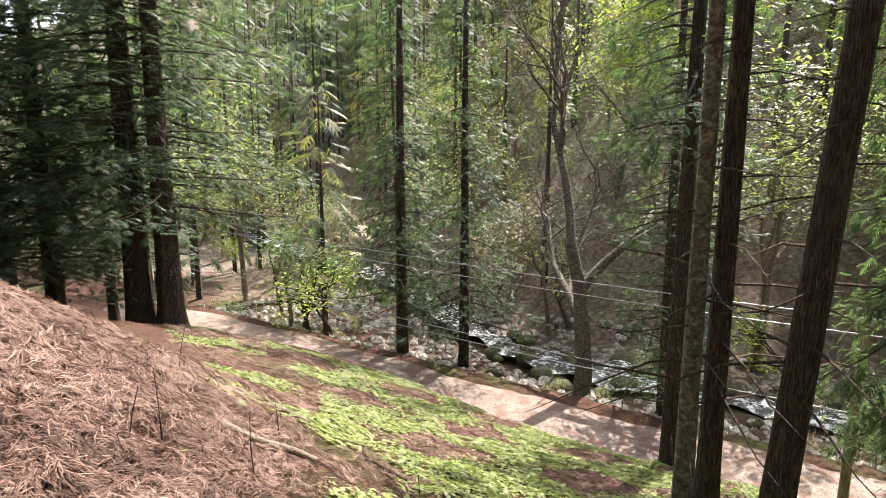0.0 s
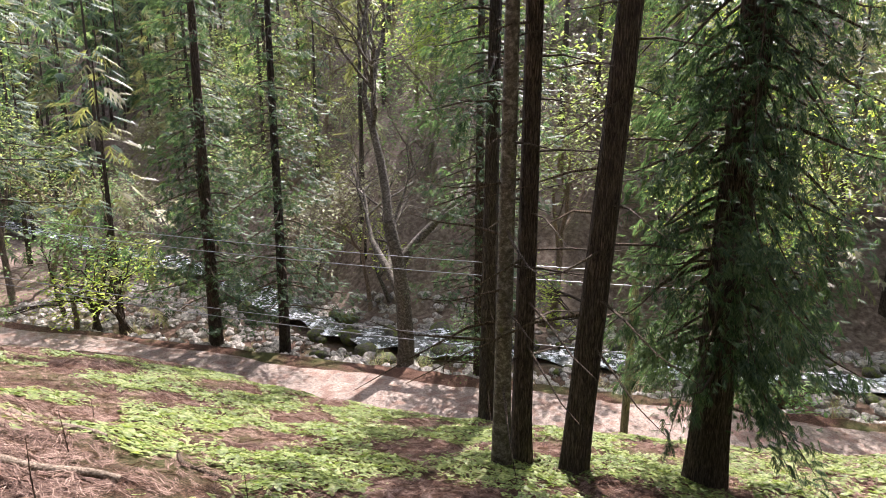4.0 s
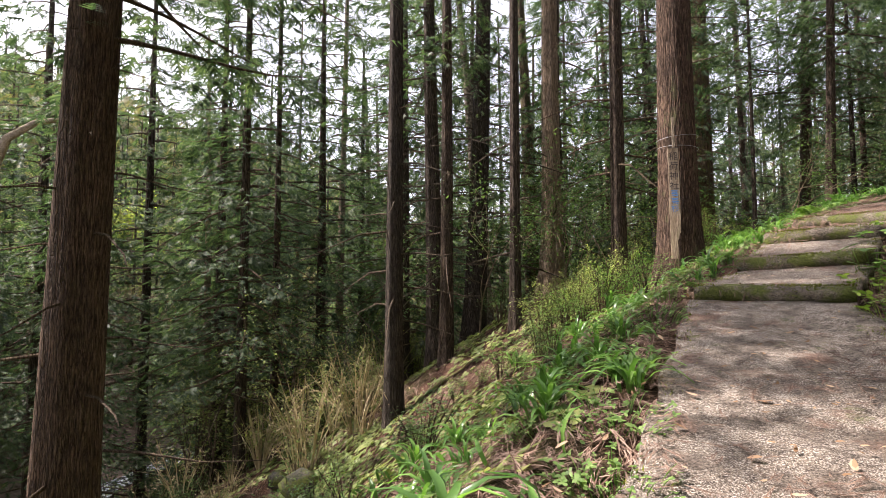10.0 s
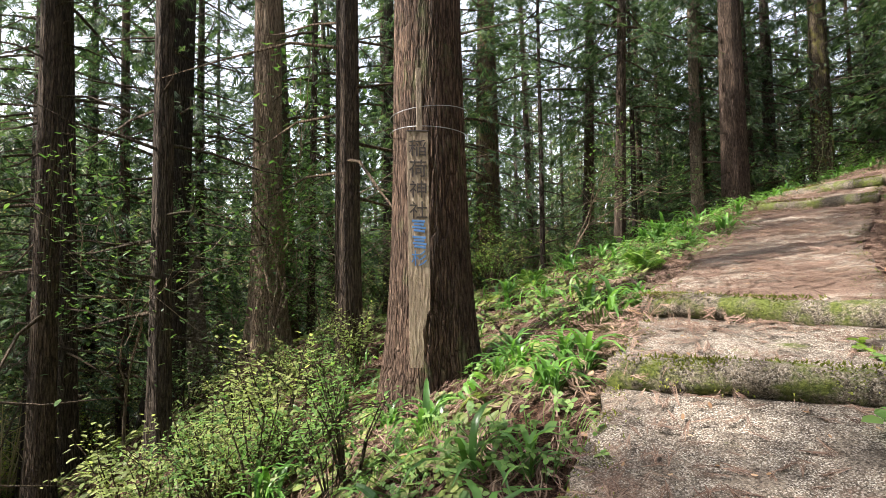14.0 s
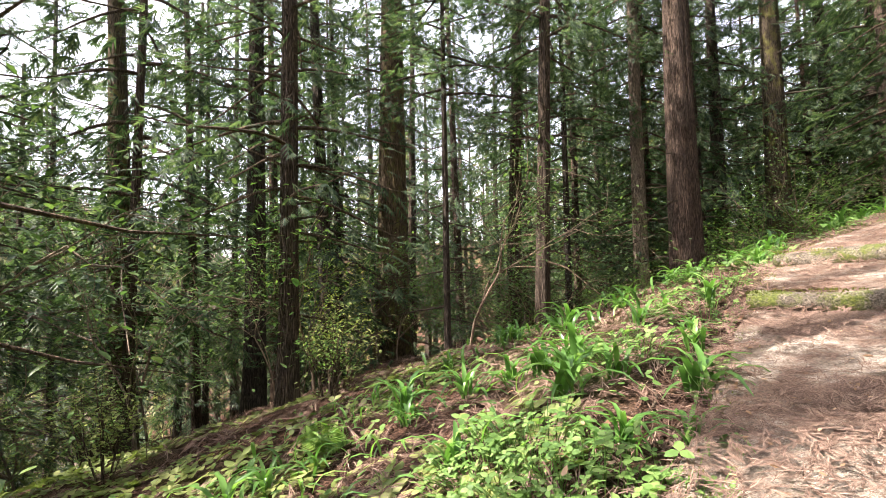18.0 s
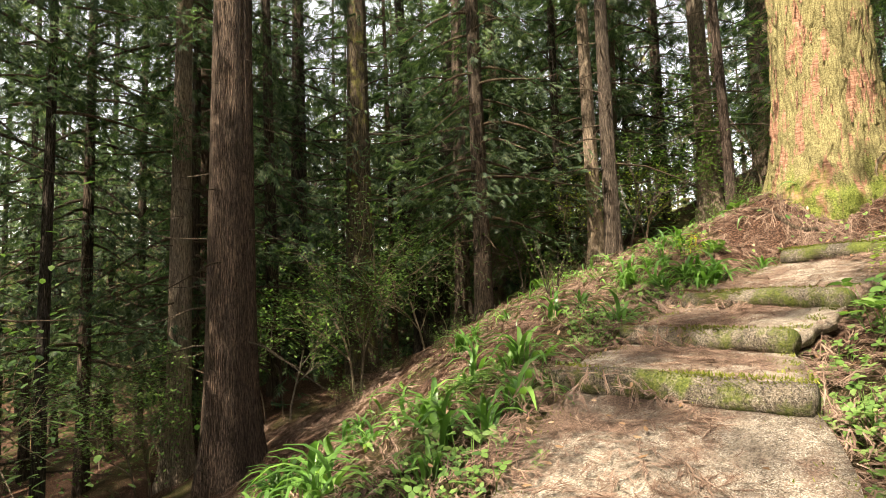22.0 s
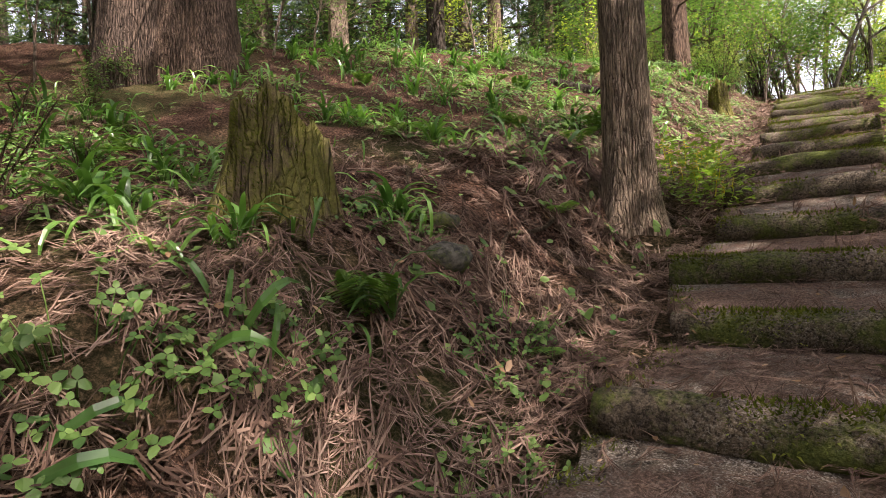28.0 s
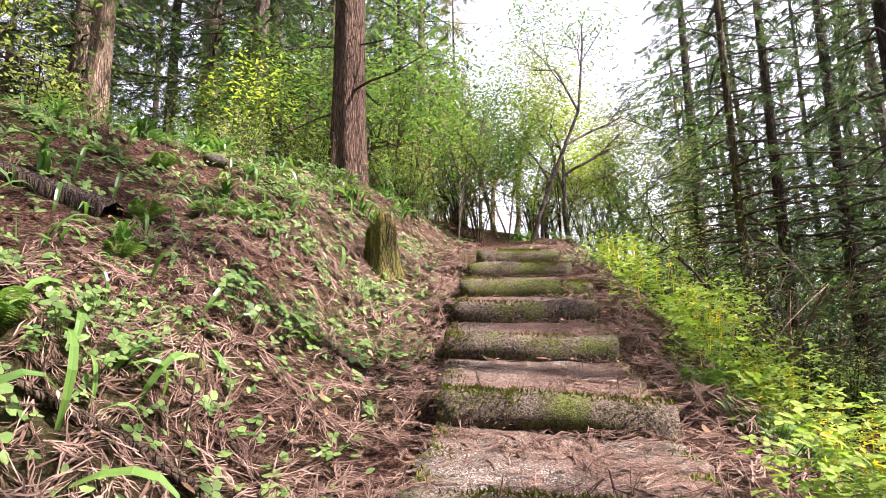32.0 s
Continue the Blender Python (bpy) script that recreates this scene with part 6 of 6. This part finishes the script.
def tread_top(x, y):
    """Height of the treads under a place on the trail."""
    x, y = np.asarray(x, float), np.asarray(y, float)
    best, s = np.full(x.shape, 1e9), np.zeros(x.shape)
    for k, (a, b) in enumerate(zip(TRAIL[:-1], TRAIL[1:])):
        d = b[:2] - a[:2]
        t = np.clip(((x - a[0]) * d[0] + (y - a[1]) * d[1]) / (d @ d), 0, 1)
        r = np.hypot(x - a[0] - t * d[0], y - a[1] - t * d[1])
        s = np.where(r < best, TRAIL_D[k] + t * math.hypot(*d), s)
        best = np.minimum(best, r)
    return np.maximum(np.interp(s, KNOT_S, KNOT_Z), land(x, y))


def near_trail(n, s0, s1, o0, o1, inner=0.0):
    s, o = rng.uniform(s0, s1, n), rng.uniform(o0, o1, n)
    q = np.array([beside(a, b) for a, b in zip(s, o)])
    d = trail_near(q[:, 0], q[:, 1])[0]
    return q[(d >= inner - 1e-6)].T


q1 = np.concatenate([near_trail(33000, 3.0, SE + 4, -2.4, 3.2, 0.72), near_trail(9000, 3.0, SE + 4, -5.0, 7.5, 0.75)], 1)
q1 = np.concatenate([q1, near_trail(5000, S5, SB, 2.5, 9.0), near_trail(4500, SB - 2, SB + 5, 0.8, 4.0, 0.75)], 1)
q1b = near_trail(7000, S5, SB, 6.0, 15.0)
litter("forest_litter", "brown fallen boughs over the forest floor", q1b[0], q1b[1], (0.25, 0.5), M["dry_frond"], FROND, FROND_F, 0.03, 0.4)
hb, hr = np.radians(rng.uniform(140, 176, 9000)), rng.uniform(1.2, 11.0, 9000) ** 0.9 + 0.4
q1 = np.concatenate([q1, np.stack([-2.7 - np.sin(hb) * hr, -13.9 + np.cos(hb) * hr])], 1)
litter("fallen_fronds", "reddish-brown fallen cedar fronds covering the ground", q1[0], q1[1], (0.14, 0.38), M["dry_frond"], FROND, FROND_F, 0.03, 0.45)
q2 = near_trail(15000, 3.0, SE + 3, -0.85, 0.85)
q2b = np.concatenate([near_trail(9000, S5 - 3, SE + 2, -0.95, 0.95), near_trail(3500, S3 - 0.5, S5 - 2, -0.95, 0.95)], 1)
q2 = q2[:, np.sin(q2[0] * 2.3 + 1.1 * np.sin(q2[1] * 3.1)) + np.sin(q2[1] * 4.3 + q2[0]) + rng.normal(0, 0.5, q2.shape[1]) > -0.3]
q2 = np.concatenate([q2, q2b], 1)
litter("needles_on_path", "dry needles and twigs lying on the treads", q2[0], q2[1], (0.04, 0.18), M["dry_frond"], NEEDLES, NEEDLES_F, 0.008, 0.08, tread_top)
q2c = np.concatenate([near_trail(5200, S3 - 1.5, SE + 3, -0.95, 0.95), near_trail(4500, S5 - 2, SB, -0.95, 0.95)], 1)
q2c = q2c[:, np.sin(q2c[0] * 3.1 + 2.0 * np.sin(q2c[1] * 2.3)) + np.sin(q2c[1] * 3.7 - q2c[0] * 1.3) + rng.normal(0, 0.5, q2c.shape[1]) > -0.1]
litter("fronds_on_path", "reddish withered sprays lying in drifts on the treads", q2c[0], q2c[1], (0.08, 0.26), M["dry_frond"], FROND, FROND_F, 0.006, 0.06, tread_top)
q3 = near_trail(3200, 3.0, SE + 3, -4.0, 5.0)
litter("fallen_leaves", "scattered pale dry leaves on the ground", q3[0], q3[1], (0.035, 0.08), M["dry_leaf"], LEAF6, LEAF6_F, 0.09, 0.5)
q3b = near_trail(800, 3.0, SE + 2, -0.85, 0.85)
litter("leaves_on_treads", "small pale dry leaves lying on the treads", q3b[0], q3b[1], (0.02, 0.06), M["dry_leaf"], LEAF6, LEAF6_F, 0.012, 0.2, tread_top)
# bright low weeds of the slope above the road
wb, wr = np.radians(rng.uniform(60, 150, 105000)), rng.uniform(3.0, 400.0, 105000) ** 0.5 + 0.6
gx2, gy2 = -2.7 - np.sin(wb) * wr, -13.9 + np.cos(wb) * wr
ok = (gx2 > -20) & (np.sin(gx2 * 1.3 + gy2) + np.sin(gy2 * 2.1 - gx2 * 0.7) + 0.7 * np.sin(gx2 * 3.7 + 1.0) * np.sin(gy2 * 4.1) + rng.normal(0, 0.45, len(wb)) > -0.25 + 1.3 * (wr < 4.5) + 1.2 * (wb > radians(136)))
litter("low_weeds", "patchy carpet of yellow-green low weeds on the sunny slope", gx2[ok], gy2[ok], (0.03, 0.08), M["weed_leaf"], TRIO, TRIO_F, 0.03, 0.6)
bl = ~ok & (gx2 > -20) & (rng.random(len(wb)) < 0.3)
litter("slope_litter", "brown cedar litter between the weeds of the slope", gx2[bl], gy2[bl], (0.12, 0.34), M["dry_frond"], FROND, FROND_F, 0.02, 0.35)
bx, by = rng.uniform(-19.5, -7, 15000), rng.uniform(-11, 9, 15000)
patch = np.sin(bx * 1.1 + by) + np.sin(by * 1.7 - bx) + rng.normal(0, 0.6, 15000)
mx, my = rng.uniform(-8.5, 3, 14000), rng.uniform(-8, 13, 14000)
off = trail_near(mx, my)[0] > 1.3
mx, my = mx[off], my[off]
bx, by, patch = np.append(bx, mx), np.append(by, my), np.append(patch, np.sin(mx * 1.1 + my) + np.sin(my * 1.7 - mx) + rng.normal(0, 0.6, len(mx)))
litter("bank_weeds", "scattered weeds on the bank below the trail", bx[patch > -0.5], by[patch > -0.5], (0.05, 0.13), M["weed_leaf"], TRIO, TRIO_F, 0.03, 0.6)
litter("bank_litter", "dry stalks and fronds on the bank below the trail", bx[patch < 0.2], by[patch < 0.2], (0.15, 0.4), M["dry_frond"], NEEDLES, NEEDLES_F, 0.03, 0.4)
q4 = np.concatenate([near_trail(6500, 3.0, SE + 4, 0.85, 6.0), near_trail(2000, 5.0, SE + 2, -3.0, -0.85)], 1)
q5 = near_trail(3600, SB - 1, SE + 6, 1.8, 11.0)
litter("slope_iris", "sword leaves crowding the upper slope", q5[0], q5[1], (0.2, 0.5), M["iris_leaf"], STRAP, STRAP_F, -0.02, 0.7)
qh = near_trail(9000, SB - 1, SE + 5, 2.6, 11.0)
qh = qh[:, np.sin(qh[0] * 2.1 + qh[1]) + np.sin(qh[1] * 2.7 - qh[0]) + rng.normal(0, 0.5, qh.shape[1]) > -0.2]
litter("slope_herbs", "small light green leaves spread over the upper slope", qh[0], qh[1], (0.025, 0.065), M["herb_leaf"], TRIO, TRIO_F, 0.07, 0.5)
qh2 = near_trail(2600, SB + 8, SE + 5, 0.95, 7.0)
litter("lush_herbs", "bright little leaves thick on the sunny slope by the stairs", qh2[0], qh2[1], (0.02, 0.06), M["herb_leaf"], TRIO, TRIO_F, 0.06, 0.55)
q6 = np.concatenate([near_trail(1200, S3, SB, 2.0, 5.0), near_trail(900, 5.0, S3, 1.2, 4.5)], 1)
litter("verge_iris", "sword leaves growing along the verge of the trail", q6[0], q6[1], (0.2, 0.45), M["iris_leaf"], STRAP, STRAP_F, -0.02, 0.7)
litter("ground_herbs", "small green leaves of seedlings over the litter", q4[0], q4[1], (0.03, 0.09), M["herb_leaf"], LEAF6 * [1, 1.5, 1], LEAF6_F, 0.06, 0.5)

# ---- stumps, fallen wood, stones ----


def stump(x, y, r, h, label, seed, hollow=True):
    sides, rings = 40, 16
    ang = np.linspace(0, 2 * np.pi, sides, endpoint=False)
    v = []
    for u in np.linspace(0, 1, rings):
        top = h * (0.72 + 0.28 * np.cos(ang - 2.2) + 0.07 * np.sin(5 * ang + seed) + 0.05 * np.sin(11 * ang))
        rr = r * (1 + 0.55 * (1 - u) ** 3 * (0.7 + 0.5 * np.cos(4 * ang + seed)) - 0.18 * u) * (1 + 0.07 * np.sin(9 * ang + 3 * u) + 0.04 * np.sin(17 * ang + seed))
        v.append(np.stack([rr * np.cos(ang), rr * np.sin(ang), -0.12 + (top + 0.12) * u], -1))
    last = v[-1]
    for k, d in ((0.8, -0.05), (0.55, -0.22), (0.1, -0.4)):
        v.append(last * [k, k, 1] + [0, 0, d * h])
    n = len(v)
    i, j = np.meshgrid(np.arange(n - 1), np.arange(sides), indexing="ij")
    k = (j + 1) % sides
    f = np.stack([i * sides + j, i * sides + k, (i + 1) * sides + k, (i + 1) * sides + j], -1).reshape(-1, 4)
    ob = thing("stump", label, "stump", at=(x, y, float(land(x, y)) - 0.1))
    part("wood", mesh_of("wood", np.concatenate(v), f, M["stump"], True), ob)
    r2 = np.random.default_rng(seed)
    so = Soup()
    m = 2600
    a, u = r2.uniform(0.2, 4.6, m), r2.uniform(0.1, 1, m) ** 0.6
    rr = r * (1 + 0.55 * (1 - u) ** 3 * (0.7 + 0.5 * np.cos(4 * a + seed)) - 0.18 * u) * 1.01
    z = -0.12 + (h * (0.72 + 0.28 * np.cos(a - 2.2)) + 0.12) * u
    fw, sd, nr = frames(r2, m, (-0.2, 1.2), a)
    scatter(so, SHOOT * [1, 2.5, 1], np.array([(0, 1, 2)]), np.stack([rr * np.cos(a), rr * np.sin(a), z], -1), fw, sd, nr, r2.uniform(0.015, 0.04, m))
    tagged(part("moss_coat", so.mesh("moss_coat", M["moss_leaf"]), ob, "yellow-green moss"), kind="stuff")
    return ob


stump(17.75, 6.7, 0.36, 0.85, "tall broken stump thickly coated with yellow-green moss", 1)
stump(19.55, -3.2, 0.2, 0.75, "slim mossy stump beside the upper stairs", 4)
stump(-15.5, -6.0, 0.25, 0.4, "small dark stump on the bank", 7)


def pole_of(name, label, category, pts, radii, mat, sides=8):
    return thing(name, label, category, data=mesh_of(name, *tube(pts, radii, sides), M[mat], True))


def lying(x, y, length, turn, rad, name, label, mat, lift=0.0, bend=0.15, seed=0):
    """A stick or trunk lying along the ground."""
    t = np.linspace(-0.5, 0.5, 9)
    px = x + math.cos(turn) * t * length - math.sin(turn) * bend * np.sin(t * 5 + seed) * length * 0.3
    py = y + math.sin(turn) * t * length + math.cos(turn) * bend * np.sin(t * 5 + seed) * length * 0.3
    pz = land(px, py) + rad * 0.6 + lift
    return pole_of(name, label, "fallen wood", np.stack([px, py, pz], -1), rad * (1 - 0.35 * (t + 0.5)), mat, 7)


lying(20.9, -0.3, 0.9, 0.5, 0.14, "rotten_log", "rotten dark log half sunk in the slope", "dark_bark", -0.08)
lying(23.4, -4.6, 1.8, 0.9, 0.24, "rotten_log", "large rotting log lying across the slope", "dark_bark", -0.1)
lying(-6.9, -3.9, 3.7, -0.43, 0.18, "fallen_tree", "dark fallen trunk with broken branches", "dark_bark", 0.15)
rng = np.random.default_rng(8)
for x, y, ln, a, r in ((-6.0, -18.0, 0.85, 2.2, 0.05), (-7.33, -19.6, 1.2, 1.65, 0.045), (-7.6, -18.0, 1.0, 1.2, 0.03), (-5.3, -18.4, 0.8, 2.2, 0.02), (-5.9, -19.9, 1.0, 0.9, 0.02), (15.9, 8.3, 1.2, 0.9, 0.022), (17.0, 5.2, 1.3, 2.1, 0.02), (16.7, 6.2, 0.9, 0.4, 0.02), (17.6, 5.6, 1.1, 2.9, 0.018), (18.6, 0.8, 1.4, 0.2, 0.03), (17.7, 2.2, 1.2, 2.5, 0.02), (13.0, 10.9, 1.4, 0.8, 0.018), (8.0, 10.2, 1.3, 0.4, 0.018), (3.2, 5.9, 1.1, 0.9, 0.015), (0.4, 4.9, 0.9, 2.0, 0.015), (15.4, 9.9, 0.9, 1.4, 0.03), (12.2, 11.4, 1.7, 1.0, 0.02)):
    lying(x, y, ln, a, r, "fallen_stick", "crooked fallen stick on the litter", "wood" if r > 0.03 else "twig", 0.03, 0.12 if r > 0.03 else 0.3, x)
for k in range(26):
    x, y = ((-6 + rng.normal(0, 1.6), -18 + rng.normal(0, 2.0)) if k < 10 else beside(rng.uniform(SB - 4, SE + 3), rng.uniform(1.2, 6)))
    z = float(land(x, y))
    h = rng.uniform(0.3, 0.9)
    a = rng.uniform(-0.25, 0.25, 2)
    pole_of("dead_twig", "thin bare twig standing up from the litter", "twig", [(x, y, z - 0.05), (x + a[0] * h * 0.5, y + a[1] * h * 0.5, z + h * 0.5), (x + a[0] * h * 1.3, y + a[1] * h * 0.9, z + h)], [0.008, 0.006, 0.003], "twig", 4)
# curved root by the great cedar
pole_of("curved_stick", "pale curved stick leaning on the cedar's foot", "fallen wood", [(16.07, 8.66, 5.98), (16.05, 8.73, 5.97), (16.04, 8.81, 5.88), (16.02, 8.85, 5.71), (15.99, 8.82, 5.51), (15.95, 8.7, 5.33), (15.9, 8.57, 5.2), (15.84, 8.46, 5.14)], [0.009, 0.011, 0.013, 0.014, 0.015, 0.015, 0.014, 0.012], "dead_wood", 7)
for x, y, r, k in ((16.95, 5.95, 0.17, 4), (17.2, 5.75, 0.12, 3), (-8.6, 3.5, 0.5, 6), (-8.0, 2.4, 0.3, 6), (-9.6, 4.3, 0.35, 6), (21.6, -2.6, 0.16, 4), (21.1, -3.1, 0.12, 3)):
    if k == 6:
        k = len(BOULDERS) - 1
    stone(x, y, r, k, "small half-buried stone with moss", 0.3, "trail stones", x * 3)

# ---- moss on the log steps ----
logs = [o for o in bpy.data.objects if o.name.startswith("log_step")]
for n, ob in enumerate(logs):
    r = np.random.default_rng(100 + n)
    me = ob.data
    ln = max(q.co.x for q in me.vertices) - min(q.co.x for q in me.vertices)
    rad = 0.108 if n < 10 else 0.118
    m = 1500
    x = r.uniform(-ln / 2, ln / 2, m)
    dense = 0.5 + 0.5 * np.sin(x * 3.1 + n) + 0.35 * np.sin(x * 7.7 + 2 * n)
    a = r.normal(0.9 if n % 3 else 1.2, 0.55, m) * r.choice([1, 1], m)
    keep = dense > r.uniform(0, 1.1, m)
    x, a = x[keep], a[keep]
    side = 1.0 if (ob.matrix_world.to_3x3() @ Vector((0, 1, 0))).dot(Vector((*(TRAIL[min(n + 6, len(TRAIL) - 1)][:2] - TRAIL[n + 4][:2]), 0))) < 0 else -1.0
    pos = np.stack([x, side * rad * np.cos(a), rad * np.sin(a)], -1)
    fw = np.stack([r.normal(0, 0.6, len(x)), side * np.cos(a), np.sin(a) + r.normal(0, 0.3, len(x))], -1)
    fw /= np.linalg.norm(fw, axis=1, keepdims=True)
    sd = np.stack([np.ones(len(x)), 0 * x, 0 * x], -1)
    so = Soup()
    scatter(so, SHOOT * [1, 4, 1], np.array([(0, 1, 2)]), pos, fw, sd, np.cross(fw, sd), r.uniform(0.012, 0.035, len(x)))
    tagged(part("moss_coat", so.mesh("moss_coat", M["moss_leaf"]), ob, "patchy olive moss"), kind="stuff")

# ---- moss creeping over the sides of the treads ----
for n, ob in enumerate([o for o in bpy.data.objects if o.name.startswith("concrete_tread")]):
    r = np.random.default_rng(300 + n)
    co = np.array([q.co for q in ob.data.vertices])
    nv = 12
    top = co[:len(co) // 2].reshape(-1, nv, 3)
    m = 900
    u, w = r.uniform(0, len(top) - 1.001, m), np.abs(r.normal(0, 0.055, m))
    w = np.where(r.random(m) < 0.5, w, 1 - w)
    keep = np.sin(u * 2.1 + n * 1.7 + 3 * (w > 0.5)) + r.normal(0, 0.4, m) > -0.1
    u, w = u[keep], np.clip(w[keep], 0.0, 0.999) * (nv - 1)
    a, b = u.astype(int), np.minimum(w.astype(int), nv - 2)
    fu, fw2 = (u - a)[:, None], (w - b)[:, None]
    pos = (top[a, b] * (1 - fw2) + top[a, b + 1] * fw2) * (1 - fu) + (top[a + 1, b] * (1 - fw2) + top[a + 1, b + 1] * fw2) * fu
    fw, sd, nr = frames(r, len(pos), (0.2, 1.3))
    so = Soup()
    scatter(so, SHOOT * [1, 4, 1], np.array([(0, 1, 2)]), pos, fw, sd, nr, r.uniform(0.012, 0.035, len(pos)))
    tagged(part("mossy_edge", so.mesh("mossy_edge", M["moss_leaf"]), ob, "olive moss creeping in from the sides"), kind="stuff")

# ---- cables, pole, wooden stairs across the stream ----
for k, (z0, z1) in enumerate(((-4.4, -5.4), (-5.0, -5.9), (-7.6, -8.2), (-8.1, -8.6))):
    t = np.linspace(0, 1, 24)
    pts = np.stack([-22.4 - 0.3 * k + 2.2 * t, -52 + 44 * t, z0 + (z1 - z0) * t - 1.2 * 4 * t * (1 - t) * 0.5], -1)
    pole_of("cable", "thin sagging overhead cable above the road", "cable", pts, np.full(24, 0.014), "wire", 5)
px, py = -20.7, -12.4
pole_of("utility_pole", "slim weathered pole at the roadside", "pole", [(px, py, float(land(px, py)) - 0.2), (px, py, float(land(px, py)) + 3.0), (px, py, float(land(px, py)) + 6.2)], [0.13, 0.12, 0.11], "pole_wood", 10)
stairs = thing("wooden_stairs", "flight of rough wooden steps up the far bank", "stairs", at=(-33.6, -20.3, float(land(-33.6, -20.3))), turn=(0, 0, 90))
for k in range(9):
    part_bm("stair_tread", box(1.0, 0.22, 0.07), M["dead_wood"], stairs, "", (0, 0.32 * k, 0.05 + 0.26 * k))
for s in (-0.5, 0.5):
    part_bm("stringer", box(0.08, 3.6, 0.12), M["dark_bark"], stairs, "", (s, 1.25, 0.95), (38, 0, 0))

# ---- parked car and house beyond the road ----
M["red_paint"] = plain("red_paint", (0.45, 0.03, 0.04), 0.25)
M["dark_glass"] = plain("dark_glass", (0.03, 0.035, 0.04), 0.1)
CAR = (-47.7, -150.7)
CAR_Z = float(land(*CAR))
car = thing("parked_car", "small red car parked before a house", "car", at=(*CAR, CAR_Z), turn=(0, 0, 115))
prof = [(-1.9, 0.35), (-1.9, 0.8), (-1.5, 0.95), (-1.1, 1.42), (0.5, 1.45), (1.05, 0.98), (1.85, 0.82), (1.95, 0.35)]
v = [(x, s * (0.8 - 0.12 * (z > 1.2)), z) for s in (-1, 1) for x, z in prof]
f = [tuple(range(8))[::-1], tuple(range(8, 16))] + [(k, (k + 1) % 8, 8 + (k + 1) % 8, 8 + k) for k in range(8)]
me = bpy.data.meshes.new("body")
me.from_pydata(v, [], f)
me.materials.append(M["red_paint"])
part("body", me, car)
for s in (-1, 1):
    part_bm("side_window", box(1.5, 0.02, 0.3), M["dark_glass"], car, "dark window", (-0.3, s * 0.765, 1.15), (s * 12, 0, 0))
    for x in (-1.2, 1.25):
        bm = bmesh.new()
        bmesh.ops.create_cone(bm, cap_ends=True, segments=16, radius1=0.3, radius2=0.3, depth=0.18)
        part_bm("wheel", bm, M["ink"], car, "black tyre", (x, s * 0.76, 0.3), (90, 0, 0))
house = thing("house", "small pale house with a blue-green metal roof", "house", at=(CAR[0] - 3, CAR[1] - 9, float(land(CAR[0] - 3, CAR[1] - 9))), turn=(0, 0, 25))
part_bm("wall", box(9, 6, 4.0), M["white_wall"], house, "", (0, 0, 1.6))
for s in (-1, 1):
    part_bm("roof", box(10, 4.0, 0.12), M["teal_roof"], house, "blue-green sheet roof", (0, s * 1.75, 4.2), (-s * 24, 0, 0))
for x in (-2.6, 0.0, 2.6):
    w = part_bm("window", box(1.3, 0.06, 1.1), M["wire"], house, "", (x, 3.02, 2.0))
    part_bm("pane", box(1.15, 0.02, 0.95), M["dark_glass"], w, "dark pane", (0, 0.035, 0))
